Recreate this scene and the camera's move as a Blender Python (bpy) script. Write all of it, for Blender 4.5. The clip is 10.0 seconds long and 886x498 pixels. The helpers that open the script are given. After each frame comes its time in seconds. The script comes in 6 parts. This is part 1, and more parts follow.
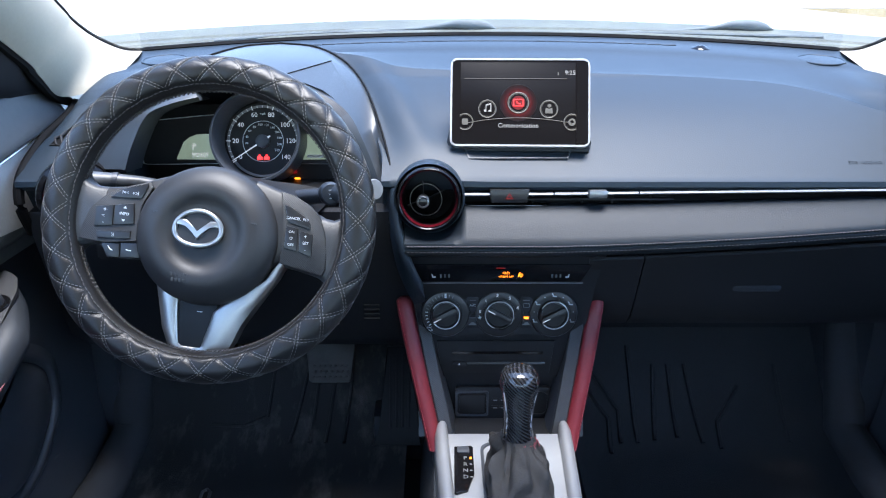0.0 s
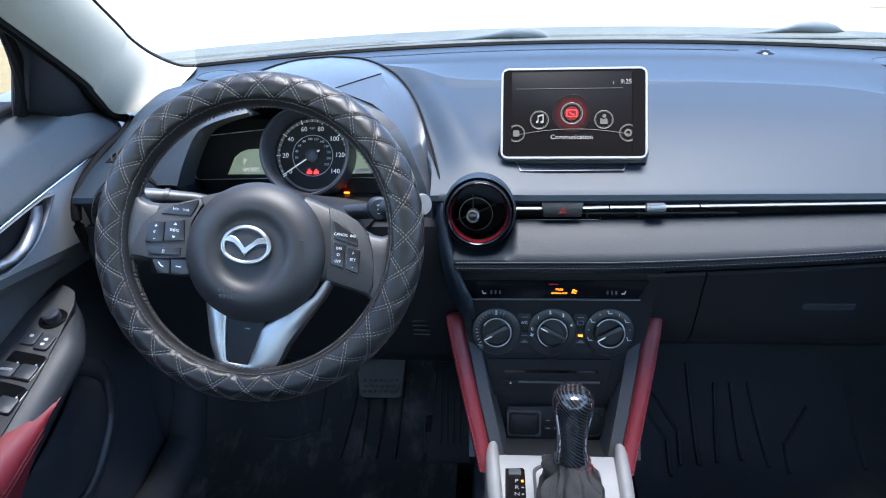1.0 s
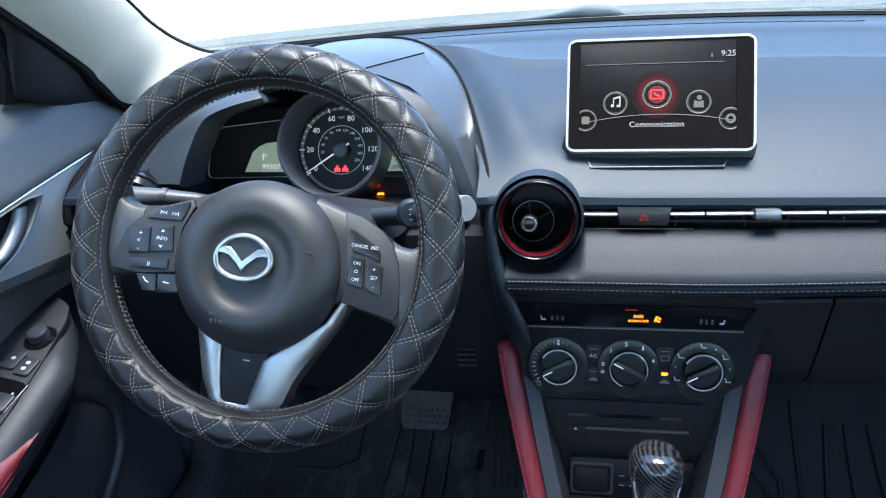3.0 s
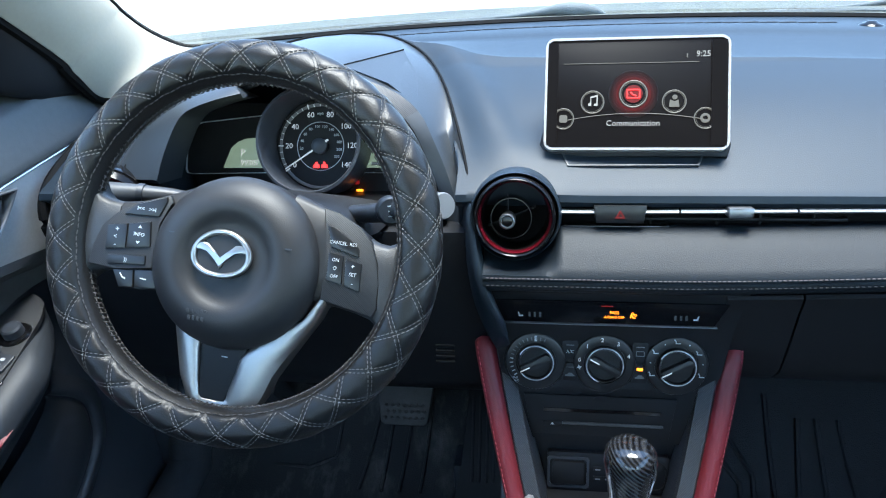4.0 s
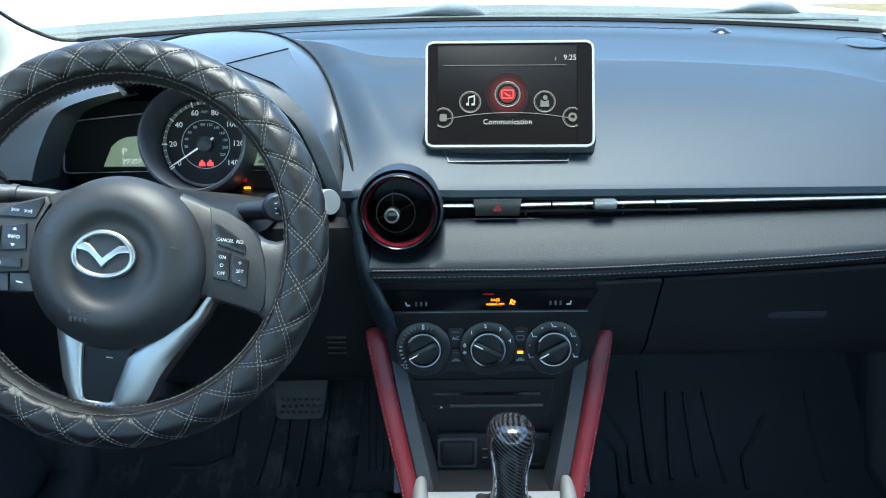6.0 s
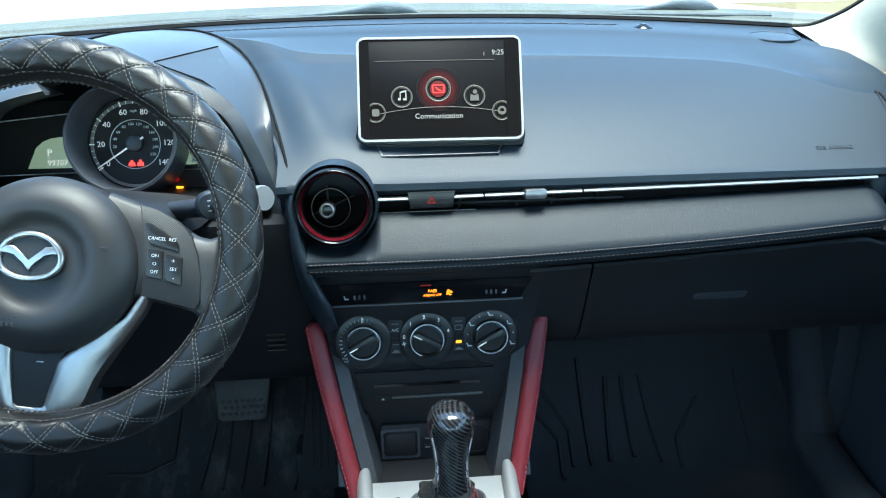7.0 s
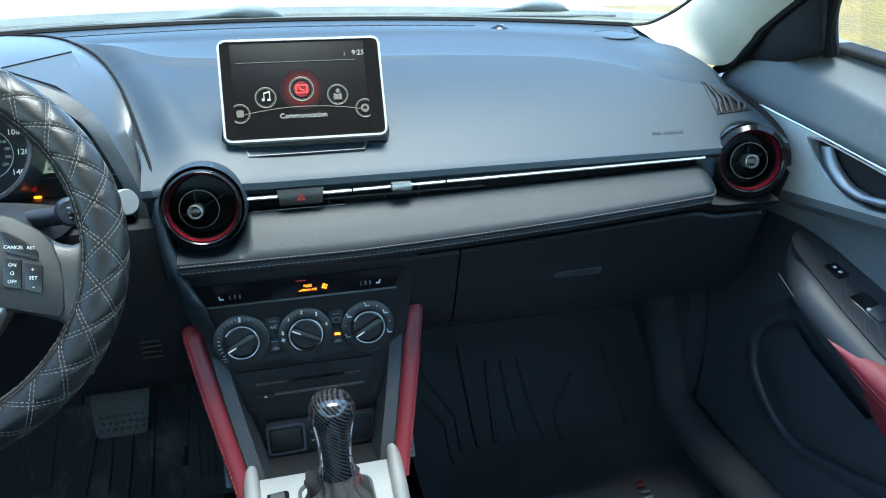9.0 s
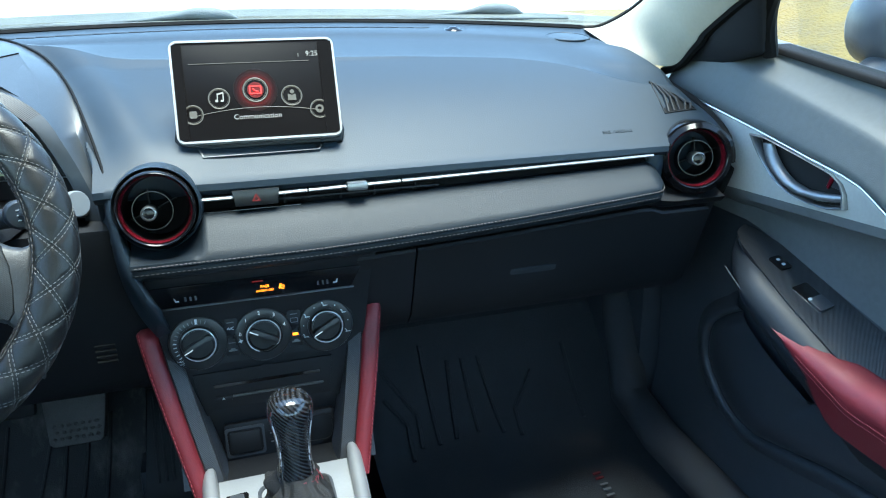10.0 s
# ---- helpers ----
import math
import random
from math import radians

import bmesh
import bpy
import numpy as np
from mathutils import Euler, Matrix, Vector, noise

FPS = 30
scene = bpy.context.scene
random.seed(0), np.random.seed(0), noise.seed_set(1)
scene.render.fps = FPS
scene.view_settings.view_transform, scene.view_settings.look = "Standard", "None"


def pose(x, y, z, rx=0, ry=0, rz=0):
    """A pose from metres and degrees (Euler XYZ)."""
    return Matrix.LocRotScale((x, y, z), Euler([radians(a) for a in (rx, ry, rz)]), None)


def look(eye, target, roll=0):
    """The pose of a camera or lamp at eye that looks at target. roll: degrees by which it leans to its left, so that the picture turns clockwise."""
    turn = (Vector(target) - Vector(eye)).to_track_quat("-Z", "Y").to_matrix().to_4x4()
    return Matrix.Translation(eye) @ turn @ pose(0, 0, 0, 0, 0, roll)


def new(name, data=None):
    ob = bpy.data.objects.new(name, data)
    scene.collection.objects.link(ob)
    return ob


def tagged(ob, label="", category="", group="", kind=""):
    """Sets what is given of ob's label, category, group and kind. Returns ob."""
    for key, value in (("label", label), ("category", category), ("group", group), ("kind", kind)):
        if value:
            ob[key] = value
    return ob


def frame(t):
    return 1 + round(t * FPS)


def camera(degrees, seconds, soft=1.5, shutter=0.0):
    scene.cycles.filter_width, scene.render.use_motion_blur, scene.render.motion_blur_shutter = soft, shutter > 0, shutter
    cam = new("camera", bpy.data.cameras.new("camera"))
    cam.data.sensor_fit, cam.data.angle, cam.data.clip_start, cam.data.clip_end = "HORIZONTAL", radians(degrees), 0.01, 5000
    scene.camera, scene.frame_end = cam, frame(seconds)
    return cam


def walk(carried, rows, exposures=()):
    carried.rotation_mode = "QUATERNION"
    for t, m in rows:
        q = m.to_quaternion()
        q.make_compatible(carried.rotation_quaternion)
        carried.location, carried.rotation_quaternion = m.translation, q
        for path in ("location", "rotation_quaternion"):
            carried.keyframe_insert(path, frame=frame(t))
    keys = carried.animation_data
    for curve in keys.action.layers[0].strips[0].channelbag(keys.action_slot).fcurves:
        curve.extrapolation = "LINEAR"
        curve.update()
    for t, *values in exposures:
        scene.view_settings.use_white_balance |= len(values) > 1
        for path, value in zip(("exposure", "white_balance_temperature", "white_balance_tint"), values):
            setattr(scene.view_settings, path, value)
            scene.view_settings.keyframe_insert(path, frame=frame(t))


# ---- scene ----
cam = camera(63.95, 10.0, 1.1)
PATH = [
    (0, -0.083, -0.0, 1.19, 68.998, 0.003, -0.001),
    (0.5, -0.0808, 0.0011, 1.1883, 69.219, 0.566, 1.296),
    (1, -0.078, 0.025, 1.1906, 69.71, 1.549, 4.113),
    (1.5, -0.0729, 0.094, 1.1807, 70.272, 2.577, 7.025),
    (2, -0.0678, 0.1636, 1.1543, 70.461, 3.154, 9.29),
    (3.5, -0.0712, 0.1925, 1.1415, 69.929, 2.693, 9.49),
    (4, -0.0676, 0.1881, 1.1446, 69.713, 2.175, 8.18),
    (4.5, -0.0651, 0.182, 1.1494, 69.492, 1.578, 6.522),
    (5, -0.0592, 0.1739, 1.1535, 69.335, 1.178, 4.697),
    (5.5, -0.0548, 0.1664, 1.1543, 69.17, 0.829, 2.468),
    (7, -0.0428, 0.1439, 1.151, 69.015, 0.685, -4.722),
    (7.5, -0.0373, 0.1342, 1.1493, 69.092, 0.751, -7.113),
    (8, -0.0323, 0.1239, 1.1506, 69.059, 0.797, -9.468),
    (8.5, -0.0292, 0.1138, 1.1482, 69.232, 0.86, -11.902),
    (9, -0.0263, 0.1041, 1.1485, 69.262, 0.791, -14.141),
    (9.5, -0.0244, 0.0952, 1.1477, 69.356, 0.714, -15.98),
    (10, -0.0221, 0.0903, 1.1458, 69.532, 0.59, -17.269),
]
walk(cam, [(t, pose(*row)) for t, *row in PATH], ((0.0, 3.45, 6150, 12), (2.0, 3.45, 6150, 9), (4.5, 3.45, 6150, 1), (7.0, 3.5, 6150, -7), (10.0, 3.6, 6100, -7)))

# ---- light ----
world = bpy.data.worlds.new("sky")
scene.world = world
world.use_nodes = True
wn = world.node_tree
sky = wn.nodes.new("ShaderNodeTexSky")
sky.sky_type, sky.sun_disc = "NISHITA", False
sky.sun_elevation, sky.sun_rotation = radians(85), radians(113)
sky.air_density, sky.dust_density, sky.ozone_density = 1.0, 0.3, 1.0
wn.links.new(sky.outputs[0], wn.nodes["Background"].inputs[0])
wn.nodes["Background"].inputs[1].default_value = 0.105
sun = new("sun", bpy.data.lights.new("sun", "SUN"))
sun.data.energy, sun.data.angle, sun.data.color = 1.2, radians(30), (1.0, 0.965, 0.92)
sun.matrix_world = look((0.7, -0.3, 9.0), (0, 0, 0))

# ---- materials ----
def material(name, color, rough=0.5, metal=0.0, var=0.15, grain=0.0, grain_scale=700.0, blotch=6.0, coat=0.0, glow=None, power=1.0, spec=0.5):
    """A surface with fine grain relief and two scales of variation."""
    m = bpy.data.materials.new(name)
    m.use_nodes = True
    nt = m.node_tree
    b = nt.nodes["Principled BSDF"]
    b.inputs["Roughness"].default_value, b.inputs["Metallic"].default_value = rough, metal
    b.inputs["Coat Weight"].default_value, b.inputs["Coat Roughness"].default_value = coat, 0.08
    b.inputs["Specular IOR Level"].default_value = spec
    co = nt.nodes.new("ShaderNodeTexCoord")
    if var:
        n1, n2 = nt.nodes.new("ShaderNodeTexNoise"), nt.nodes.new("ShaderNodeTexNoise")
        n1.inputs["Scale"].default_value, n1.inputs["Detail"].default_value = blotch, 5
        n2.inputs["Scale"].default_value, n2.inputs["Detail"].default_value = blotch * 22, 3
        add = nt.nodes.new("ShaderNodeMath")
        add.operation = "ADD"
        for n in (n1, n2):
            nt.links.new(co.outputs["Object"], n.inputs["Vector"])
        nt.links.new(n1.outputs["Fac"], add.inputs[0])
        nt.links.new(n2.outputs["Fac"], add.inputs[1])
        ramp = nt.nodes.new("ShaderNodeMapRange")
        ramp.inputs["From Min"].default_value, ramp.inputs["From Max"].default_value = 0.6, 1.4
        nt.links.new(add.outputs[0], ramp.inputs["Value"])
        mix = nt.nodes.new("ShaderNodeMix")
        mix.data_type = "RGBA"
        mix.inputs["A"].default_value = (*[c * (1 - var) for c in color], 1)
        mix.inputs["B"].default_value = (*[min(1, c * (1 + var)) for c in color], 1)
        nt.links.new(ramp.outputs[0], mix.inputs["Factor"])
        nt.links.new(mix.outputs["Result"], b.inputs["Base Color"])
        rr = nt.nodes.new("ShaderNodeMapRange")
        rr.inputs["From Min"].default_value, rr.inputs["From Max"].default_value = 0.6, 1.4
        rr.inputs["To Min"].default_value, rr.inputs["To Max"].default_value = max(0.02, rough * (1 - var * 0.6)), min(1, rough * (1 + var * 0.6))
        nt.links.new(add.outputs[0], rr.inputs["Value"])
        nt.links.new(rr.outputs[0], b.inputs["Roughness"])
    else:
        b.inputs["Base Color"].default_value = (*color, 1)
    if grain:
        v = nt.nodes.new("ShaderNodeTexVoronoi")
        v.inputs["Scale"].default_value = grain_scale
        n = nt.nodes.new("ShaderNodeTexNoise")
        n.inputs["Scale"].default_value, n.inputs["Detail"].default_value = grain_scale * 0.4, 4
        s = nt.nodes.new("ShaderNodeMath")
        s.operation = "ADD"
        nt.links.new(co.outputs["Object"], v.inputs["Vector"])
        nt.links.new(co.outputs["Object"], n.inputs["Vector"])
        nt.links.new(v.outputs["Distance"], s.inputs[0])
        nt.links.new(n.outputs["Fac"], s.inputs[1])
        bump = nt.nodes.new("ShaderNodeBump")
        bump.inputs["Strength"].default_value, bump.inputs["Distance"].default_value = grain, 0.6 / grain_scale
        nt.links.new(s.outputs[0], bump.inputs["Height"])
        nt.links.new(bump.outputs["Normal"], b.inputs["Normal"])
    if glow:
        b.inputs["Emission Color"].default_value, b.inputs["Emission Strength"].default_value = (*glow, 1), power
    return m


def ribbed(name, dark, light, scale, angle, rough, coat=0.0, relief=0.4, axis=(0, 0, 1)):
    """A fine diagonal weave, as carbon-look trim has."""
    m = material(name, dark, rough, 0, 0, 0, coat=coat)
    nt = m.node_tree
    b = nt.nodes["Principled BSDF"]
    co = nt.nodes.new("ShaderNodeTexCoord")
    mp = nt.nodes.new("ShaderNodeMapping")
    mp.inputs["Rotation"].default_value = [radians(angle) * a for a in axis]
    w = nt.nodes.new("ShaderNodeTexWave")
    w.inputs["Scale"].default_value, w.inputs["Distortion"].default_value, w.inputs["Detail"].default_value = scale, 0.6, 1
    nt.links.new(co.outputs["Object"], mp.inputs["Vector"])
    nt.links.new(mp.outputs[0], w.inputs["Vector"])
    mix = nt.nodes.new("ShaderNodeMix")
    mix.data_type = "RGBA"
    mix.inputs["A"].default_value, mix.inputs["B"].default_value = (*dark, 1), (*light, 1)
    nt.links.new(w.outputs["Fac"], mix.inputs["Factor"])
    nt.links.new(mix.outputs["Result"], b.inputs["Base Color"])
    bump = nt.nodes.new("ShaderNodeBump")
    bump.inputs["Strength"].default_value, bump.inputs["Distance"].default_value = relief, 0.0006
    nt.links.new(w.outputs["Fac"], bump.inputs["Height"])
    nt.links.new(bump.outputs["Normal"], b.inputs["Normal"])
    return m


# Dash plastic made lighter and glossier, for the stronger light on the hood.
HOOD = material("sunlit_dash_plastic", (0.0240, 0.0290, 0.0345), 0.42, 0, 0.1, 0.12, 900, spec=0.5)
SOFT = material("soft_dash_plastic", (0.0146, 0.0232, 0.0330), 0.47, 0, 0.1, 0.14, 900, spec=0.24)
PAD = material("padded_leatherette", (0.0080, 0.0118, 0.0162), 0.5, 0, 0.12, 0.3, 1100, spec=0.22)
# Dash plastic again, lightened to make up for dim light on the doors.
LEDGE = material("brightened_dash_plastic", (0.074, 0.0800, 0.0830), 0.48, 0, 0.1, 0.14, 900, spec=0.3)
# Black for rubber seals, and for shade drawn in gaps and vent holes.
SEALSHADE = material("black_seal_and_shade", (0.0045, 0.0045, 0.0048), 0.75, 0, 0.15, 0.2, 900, spec=0.12)
BEZEL = material("gloss_black_bezel", (0.005, 0.005, 0.006), 0.13, 0, 0.1, spec=0.22)
HARD = material("hard_black_plastic", (0.036, 0.041, 0.050), 0.42, 0, 0.15, 0.2, 1300, spec=0.5)
DARK = material("matt_black_plastic", (0.011, 0.0115, 0.013), 0.6, 0, 0.15, 0.15, 1200, spec=0.3)
GLOSS = material("gloss_black", (0.006, 0.006, 0.007), 0.1, 0, 0.1)
RED = material("red_leatherette", (0.165, 0.016, 0.023), 0.44, 0, 0.12, 0.3, 1100, spec=0.5)
REDGLOSS = material("red_anodised_ring", (0.155, 0.007, 0.017), 0.25, 0.3, 0.1, coat=0.5)
SATIN = material("satin_silver", (0.29, 0.295, 0.305), 0.36, 0.9, 0.06, blotch=20)
PLATE = material("brushed_silver_plate", (0.27, 0.28, 0.295), 0.42, 0.3, 0.08, blotch=25)
LEGSILVER = material("satin_silver_spoke", (0.34, 0.332, 0.325), 0.36, 0.95, 0.06, blotch=20)
SCREENRIM = material("silver_screen_rim", (0.50, 0.50, 0.50), 0.30, 0.35, 0.05, blotch=20)
HANDLE = material("satin_grey_handle", (0.23, 0.236, 0.245), 0.40, 0.7, 0.06, blotch=20)
CHROME = material("chrome", (0.82, 0.83, 0.85), 0.14, 1.0, 0.04)
TRIM = material("grey_metallic_trim", (0.50, 0.505, 0.50), 0.38, 0.15, 0.08, blotch=12)
BEIGE = material("beige_woven_trim", (0.27, 0.248, 0.195), 0.9, 0, 0.06, 0.35, 1500, blotch=9)
COVER = material("wheel_cover_leatherette", (0.0112, 0.0112, 0.0115), 0.38, 0, 0.2, 0.2, 1000, blotch=18, spec=0.36)
LEATHER = material("wheel_leather", (0.030, 0.032, 0.035), 0.42, 0, 0.12, 0.3, 1100)
HUBMAT = material("airbag_cover_plastic", (0.0185, 0.0190, 0.0208), 0.48, 0, 0.1, 0.1, 1000, spec=0.4)
THREAD = material("grey_thread", (0.125, 0.121, 0.116), 0.8, 0, 0.2, blotch=60)
DARKTHREAD = material("dark_thread", (0.07, 0.066, 0.066), 0.8, 0, 0.2, blotch=60)
PALETHREAD = material("pale_rose_thread", (0.105, 0.09, 0.093), 0.8, 0, 0.2, blotch=60)
REDTHREAD = material("red_thread", (0.28, 0.055, 0.07), 0.8, 0, 0.2, blotch=60)
SILVERPAINT = material("silver_painted_trim", (0.29, 0.30, 0.315), 0.36, 0.5, 0.06, blotch=20)
RUBBER = material("floor_rubber", (0.028, 0.031, 0.036), 0.63, 0, 0.35, 0.3, 500, blotch=14)
CARPET = material("black_carpet", (0.030, 0.033, 0.039), 0.95, 0, 0.3, 0.8, 900, blotch=14)
PEDAL = material("worn_pedal_rubber", (0.075, 0.070, 0.064), 0.6, 0, 0.5, 0.4, 500, blotch=30)
GREYMARK = material("pale_grey_marking", (0.55, 0.57, 0.58), 0.6, 0, 0)
# White print with a faint glow of its own.
WHITEMARK = material("glowing_white_print", (0.60, 0.61, 0.62), 0.5, 0, 0, glow=(0.8, 0.85, 0.9), power=0.04)
DIMMARK = material("dim_grey_print", (0.14, 0.145, 0.15), 0.6, 0, 0)
LIT_WHITE = material("lit_white", (0.05, 0.05, 0.05), 0.5, 0, 0, glow=(0.85, 0.86, 0.84), power=0.07)
LIT_DIM = material("lit_grey", (0.03, 0.03, 0.03), 0.5, 0, 0, glow=(0.62, 0.57, 0.45), power=0.026)
LIT_RED = material("lit_red", (0.05, 0.0, 0.0), 0.5, 0, 0, glow=(1.0, 0.03, 0.03), power=0.33)
LIT_REDDIM = material("lit_dim_red", (0.03, 0.0, 0.0), 0.4, 0, 0, glow=(0.8, 0.01, 0.01), power=0.022)
LIT_HAZARD = material("lit_hazard_red", (0.05, 0.0, 0.0), 0.5, 0, 0, glow=(1.0, 0.03, 0.03), power=0.018)
LIT_AMBER = material("lit_amber", (0.05, 0.02, 0.0), 0.5, 0, 0, glow=(1.0, 0.22, 0.01), power=0.40)
LCD = material("green_grey_display", (0.20, 0.25, 0.18), 0.3, 0, 0.05, glow=(0.40, 0.50, 0.36), power=0.04)
DISPLAY = material("display_black", (0.004, 0.004, 0.004), 0.3, 0, 0, glow=(0.24, 0.19, 0.21), power=0.004, spec=0.06)
CARBON = ribbed("carbon_look_knob", (0.004, 0.004, 0.005), (0.034, 0.035, 0.038), 92, 50, 0.25, coat=1.0, relief=0.1, axis=(0, 1, 0))
CARBON.node_tree.nodes["Principled BSDF"].inputs["Specular IOR Level"].default_value = 0.15
RAILRIB = ribbed("grey_ribbed_rail_inlay", (0.022, 0.024, 0.027), (0.055, 0.058, 0.064), 200, 40, 0.42, relief=0.6, axis=(0, 1, 0))
RIBTRIM = ribbed("diagonal_ribbed_trim", (0.014, 0.015, 0.017), (0.040, 0.042, 0.047), 230, 40, 0.46, relief=0.55, axis=(0, 0, 1))
SPOKERIB = ribbed("dark_ribbed_trim", (0.0075, 0.0078, 0.0085), (0.019, 0.020, 0.022), 230, 50, 0.46, relief=0.4, axis=(0, 1, 0))
BADGE = material("worn_chrome_badge", (0.42, 0.42, 0.41), 0.3, 0.9, 0.15, blotch=60)
# Lightened door plastic: its colour carries the light in the armrest recess.
DOORWALL = material("lit_recess_plastic", (0.115, 0.122, 0.128), 0.5, 0, 0.15, 0.25, 1200)
DOORPLASTIC = material("grey_black_door_plastic", (0.024, 0.028, 0.034), 0.48, 0, 0.12, 0.2, 1200, spec=0.34)
FADED = material("sun_faded_wiper_plastic", (0.105, 0.115, 0.112), 0.7, 0, 0.4, 0.3, 300, blotch=25)
BUTTON = material("black_button_plastic", (0.0105, 0.0108, 0.0118), 0.32, 0, 0.1)
GREYPLASTIC = material("grey_plastic", (0.055, 0.058, 0.062), 0.4, 0, 0.1)
BOOT = material("woven_boot_fabric", (0.0135, 0.013, 0.013), 0.7, 0, 0.9, 1.0, 800, blotch=120)
COWL = material("weathered_cowl_plastic", (0.078, 0.082, 0.064), 0.9, 0, 0.7, 0.6, 250, blotch=16)
STACK = material("black_console_plastic", (0.0098, 0.0108, 0.0132), 0.5, 0, 0.15, 0.2, 1300, spec=0.28)
PAINT = material("pale_car_paint", (0.70, 0.71, 0.72), 0.25, 0, 0.05, coat=1.0)
HEADLINER = material("grey_headliner", (0.60, 0.585, 0.54), 0.95, 0, 0.08, 0.4, 900)
SHELL = material("painted_shell", (0.55, 0.56, 0.57), 0.4, 0, 0.05)
GRASS = material("dry_yellow_grass", (0.125, 0.084, 0.016), 0.95, 0, 0.5, 0.8, 30, blotch=2.5)
ASPHALT = material("grey_asphalt", (0.03, 0.03, 0.0285), 0.9, 0, 0.3, 0.5, 80, blotch=2)
GLAREGROUND = material("pale_glare_ground", (0.42, 0.41, 0.39), 0.9, 0, 0.12, 0.3, 60, blotch=1)

def scuffed(name, dark, dust):
    """Dark rubber with dusty scuffs."""
    m = material(name, dark, 0.66, 0, 0, 0.3, 500)
    nt = m.node_tree
    co, n, r, mix = (nt.nodes.new(k) for k in ("ShaderNodeTexCoord", "ShaderNodeTexNoise", "ShaderNodeMapRange", "ShaderNodeMix"))
    mp = nt.nodes.new("ShaderNodeMapping")
    mp.inputs["Scale"].default_value = (1.6, 0.6, 1.0)
    n.inputs["Scale"].default_value, n.inputs["Detail"].default_value, n.inputs["Roughness"].default_value = 11, 9, 0.7
    r.inputs["From Min"].default_value, r.inputs["From Max"].default_value = 0.52, 0.75
    mix.data_type = "RGBA"
    mix.inputs["A"].default_value, mix.inputs["B"].default_value = (*dark, 1), (*dust, 1)
    nt.links.new(co.outputs["Object"], mp.inputs["Vector"])
    nt.links.new(mp.outputs[0], n.inputs["Vector"])
    nt.links.new(n.outputs["Fac"], r.inputs["Value"])
    nt.links.new(r.outputs[0], mix.inputs["Factor"])
    nt.links.new(mix.outputs["Result"], nt.nodes["Principled BSDF"].inputs["Base Color"])
    return m


DUSTY = scuffed("dusty_floor_rubber", (0.024, 0.0245, 0.026), (0.15, 0.142, 0.128))


def pane_material(name, tint, gloss):
    """Clear glass: light passes straight, with a gloss that grows at a slant."""
    m = bpy.data.materials.new(name)
    m.use_nodes = True
    nt = m.node_tree
    nt.nodes.remove(nt.nodes["Principled BSDF"])
    clear, shine, mix = nt.nodes.new("ShaderNodeBsdfTransparent"), nt.nodes.new("ShaderNodeBsdfGlossy"), nt.nodes.new("ShaderNodeMixShader")
    clear.inputs["Color"].default_value = (*tint, 1)
    shine.inputs["Roughness"].default_value = 0.02
    fres, damp = nt.nodes.new("ShaderNodeFresnel"), nt.nodes.new("ShaderNodeMath")
    fres.inputs["IOR"].default_value = 1.45
    damp.operation = "MULTIPLY"
    damp.inputs[1].default_value = gloss
    nt.links.new(fres.outputs[0], damp.inputs[0])
    nt.links.new(damp.outputs[0], mix.inputs["Fac"])
    nt.links.new(clear.outputs[0], mix.inputs[1])
    nt.links.new(shine.outputs[0], mix.inputs[2])
    nt.links.new(mix.outputs[0], nt.nodes["Material Output"].inputs["Surface"])
    return m


GLASS = pane_material("tinted_glass", (0.97, 0.985, 0.98), 0.12)

# ---- tools ----
PLACE = {}


def thing(name, at, label, category, group="", kind=""):
    e = new(name)
    e.location = at
    e.empty_display_size = 0.02
    PLACE[e] = Vector(at)
    return tagged(e, label, category, group, kind)


def finish(bm, smooth=40.0):
    bmesh.ops.remove_doubles(bm, verts=bm.verts, dist=1e-6)
    bmesh.ops.recalc_face_normals(bm, faces=bm.faces)
    me = bpy.data.meshes.new("mesh")
    bm.to_mesh(me)
    bm.free()
    me.polygons.foreach_set("use_smooth", [True] * len(me.polygons))
    me.set_sharp_from_angle(angle=radians(smooth))
    return me


def part(name, bm, mat, parent=None, label="", smooth=40.0):
    """One mesh object from a bmesh in world metres, under a thing or a part."""
    me = finish(bm, smooth) if isinstance(bm, bmesh.types.BMesh) else bm
    me.name = name
    me.materials.clear()
    me.materials.append(mat)
    ob = new(name, me)
    if parent is not None:
        ob.parent = parent
        if parent in PLACE:
            ob.matrix_parent_inverse = Matrix.Translation(-PLACE[parent])
    return tagged(ob, label)


def structure(name, bm, mat, label, category):
    return tagged(part(name, bm, mat), label, category, kind="structure")


def plane_at(origin, normal, up=(0, 0, 1)):
    """Local x to the right, y up, z out along the normal."""
    z = Vector(normal).normalized()
    x = Vector(up).cross(z).normalized()
    return Matrix.Translation(origin) @ Matrix((x, z.cross(x), z)).transposed().to_4x4()


def add_box(bm, m, size, at=(0, 0, 0), bevel=0.0, seg=2):
    r = bmesh.ops.create_cube(bm, size=1.0)
    vs = r["verts"]
    for v in vs:
        v.co = Vector((v.co.x * size[0] + at[0], v.co.y * size[1] + at[1], v.co.z * size[2] + at[2]))
    if bevel:
        es = list({e for v in vs for e in v.link_edges})
        out = bmesh.ops.bevel(bm, geom=es, offset=bevel, segments=seg, affect="EDGES", profile=0.5)
        vs = list({v for f in out["faces"] for v in f.verts} | {v for v in vs if v.is_valid})
        seen = set(vs)
        todo = list(vs)
        while todo:
            for e in todo.pop().link_edges:
                for w in e.verts:
                    if w not in seen:
                        seen.add(w)
                        todo.append(w)
        vs = list(seen)
    for v in vs:
        v.co = m @ v.co
    return bm


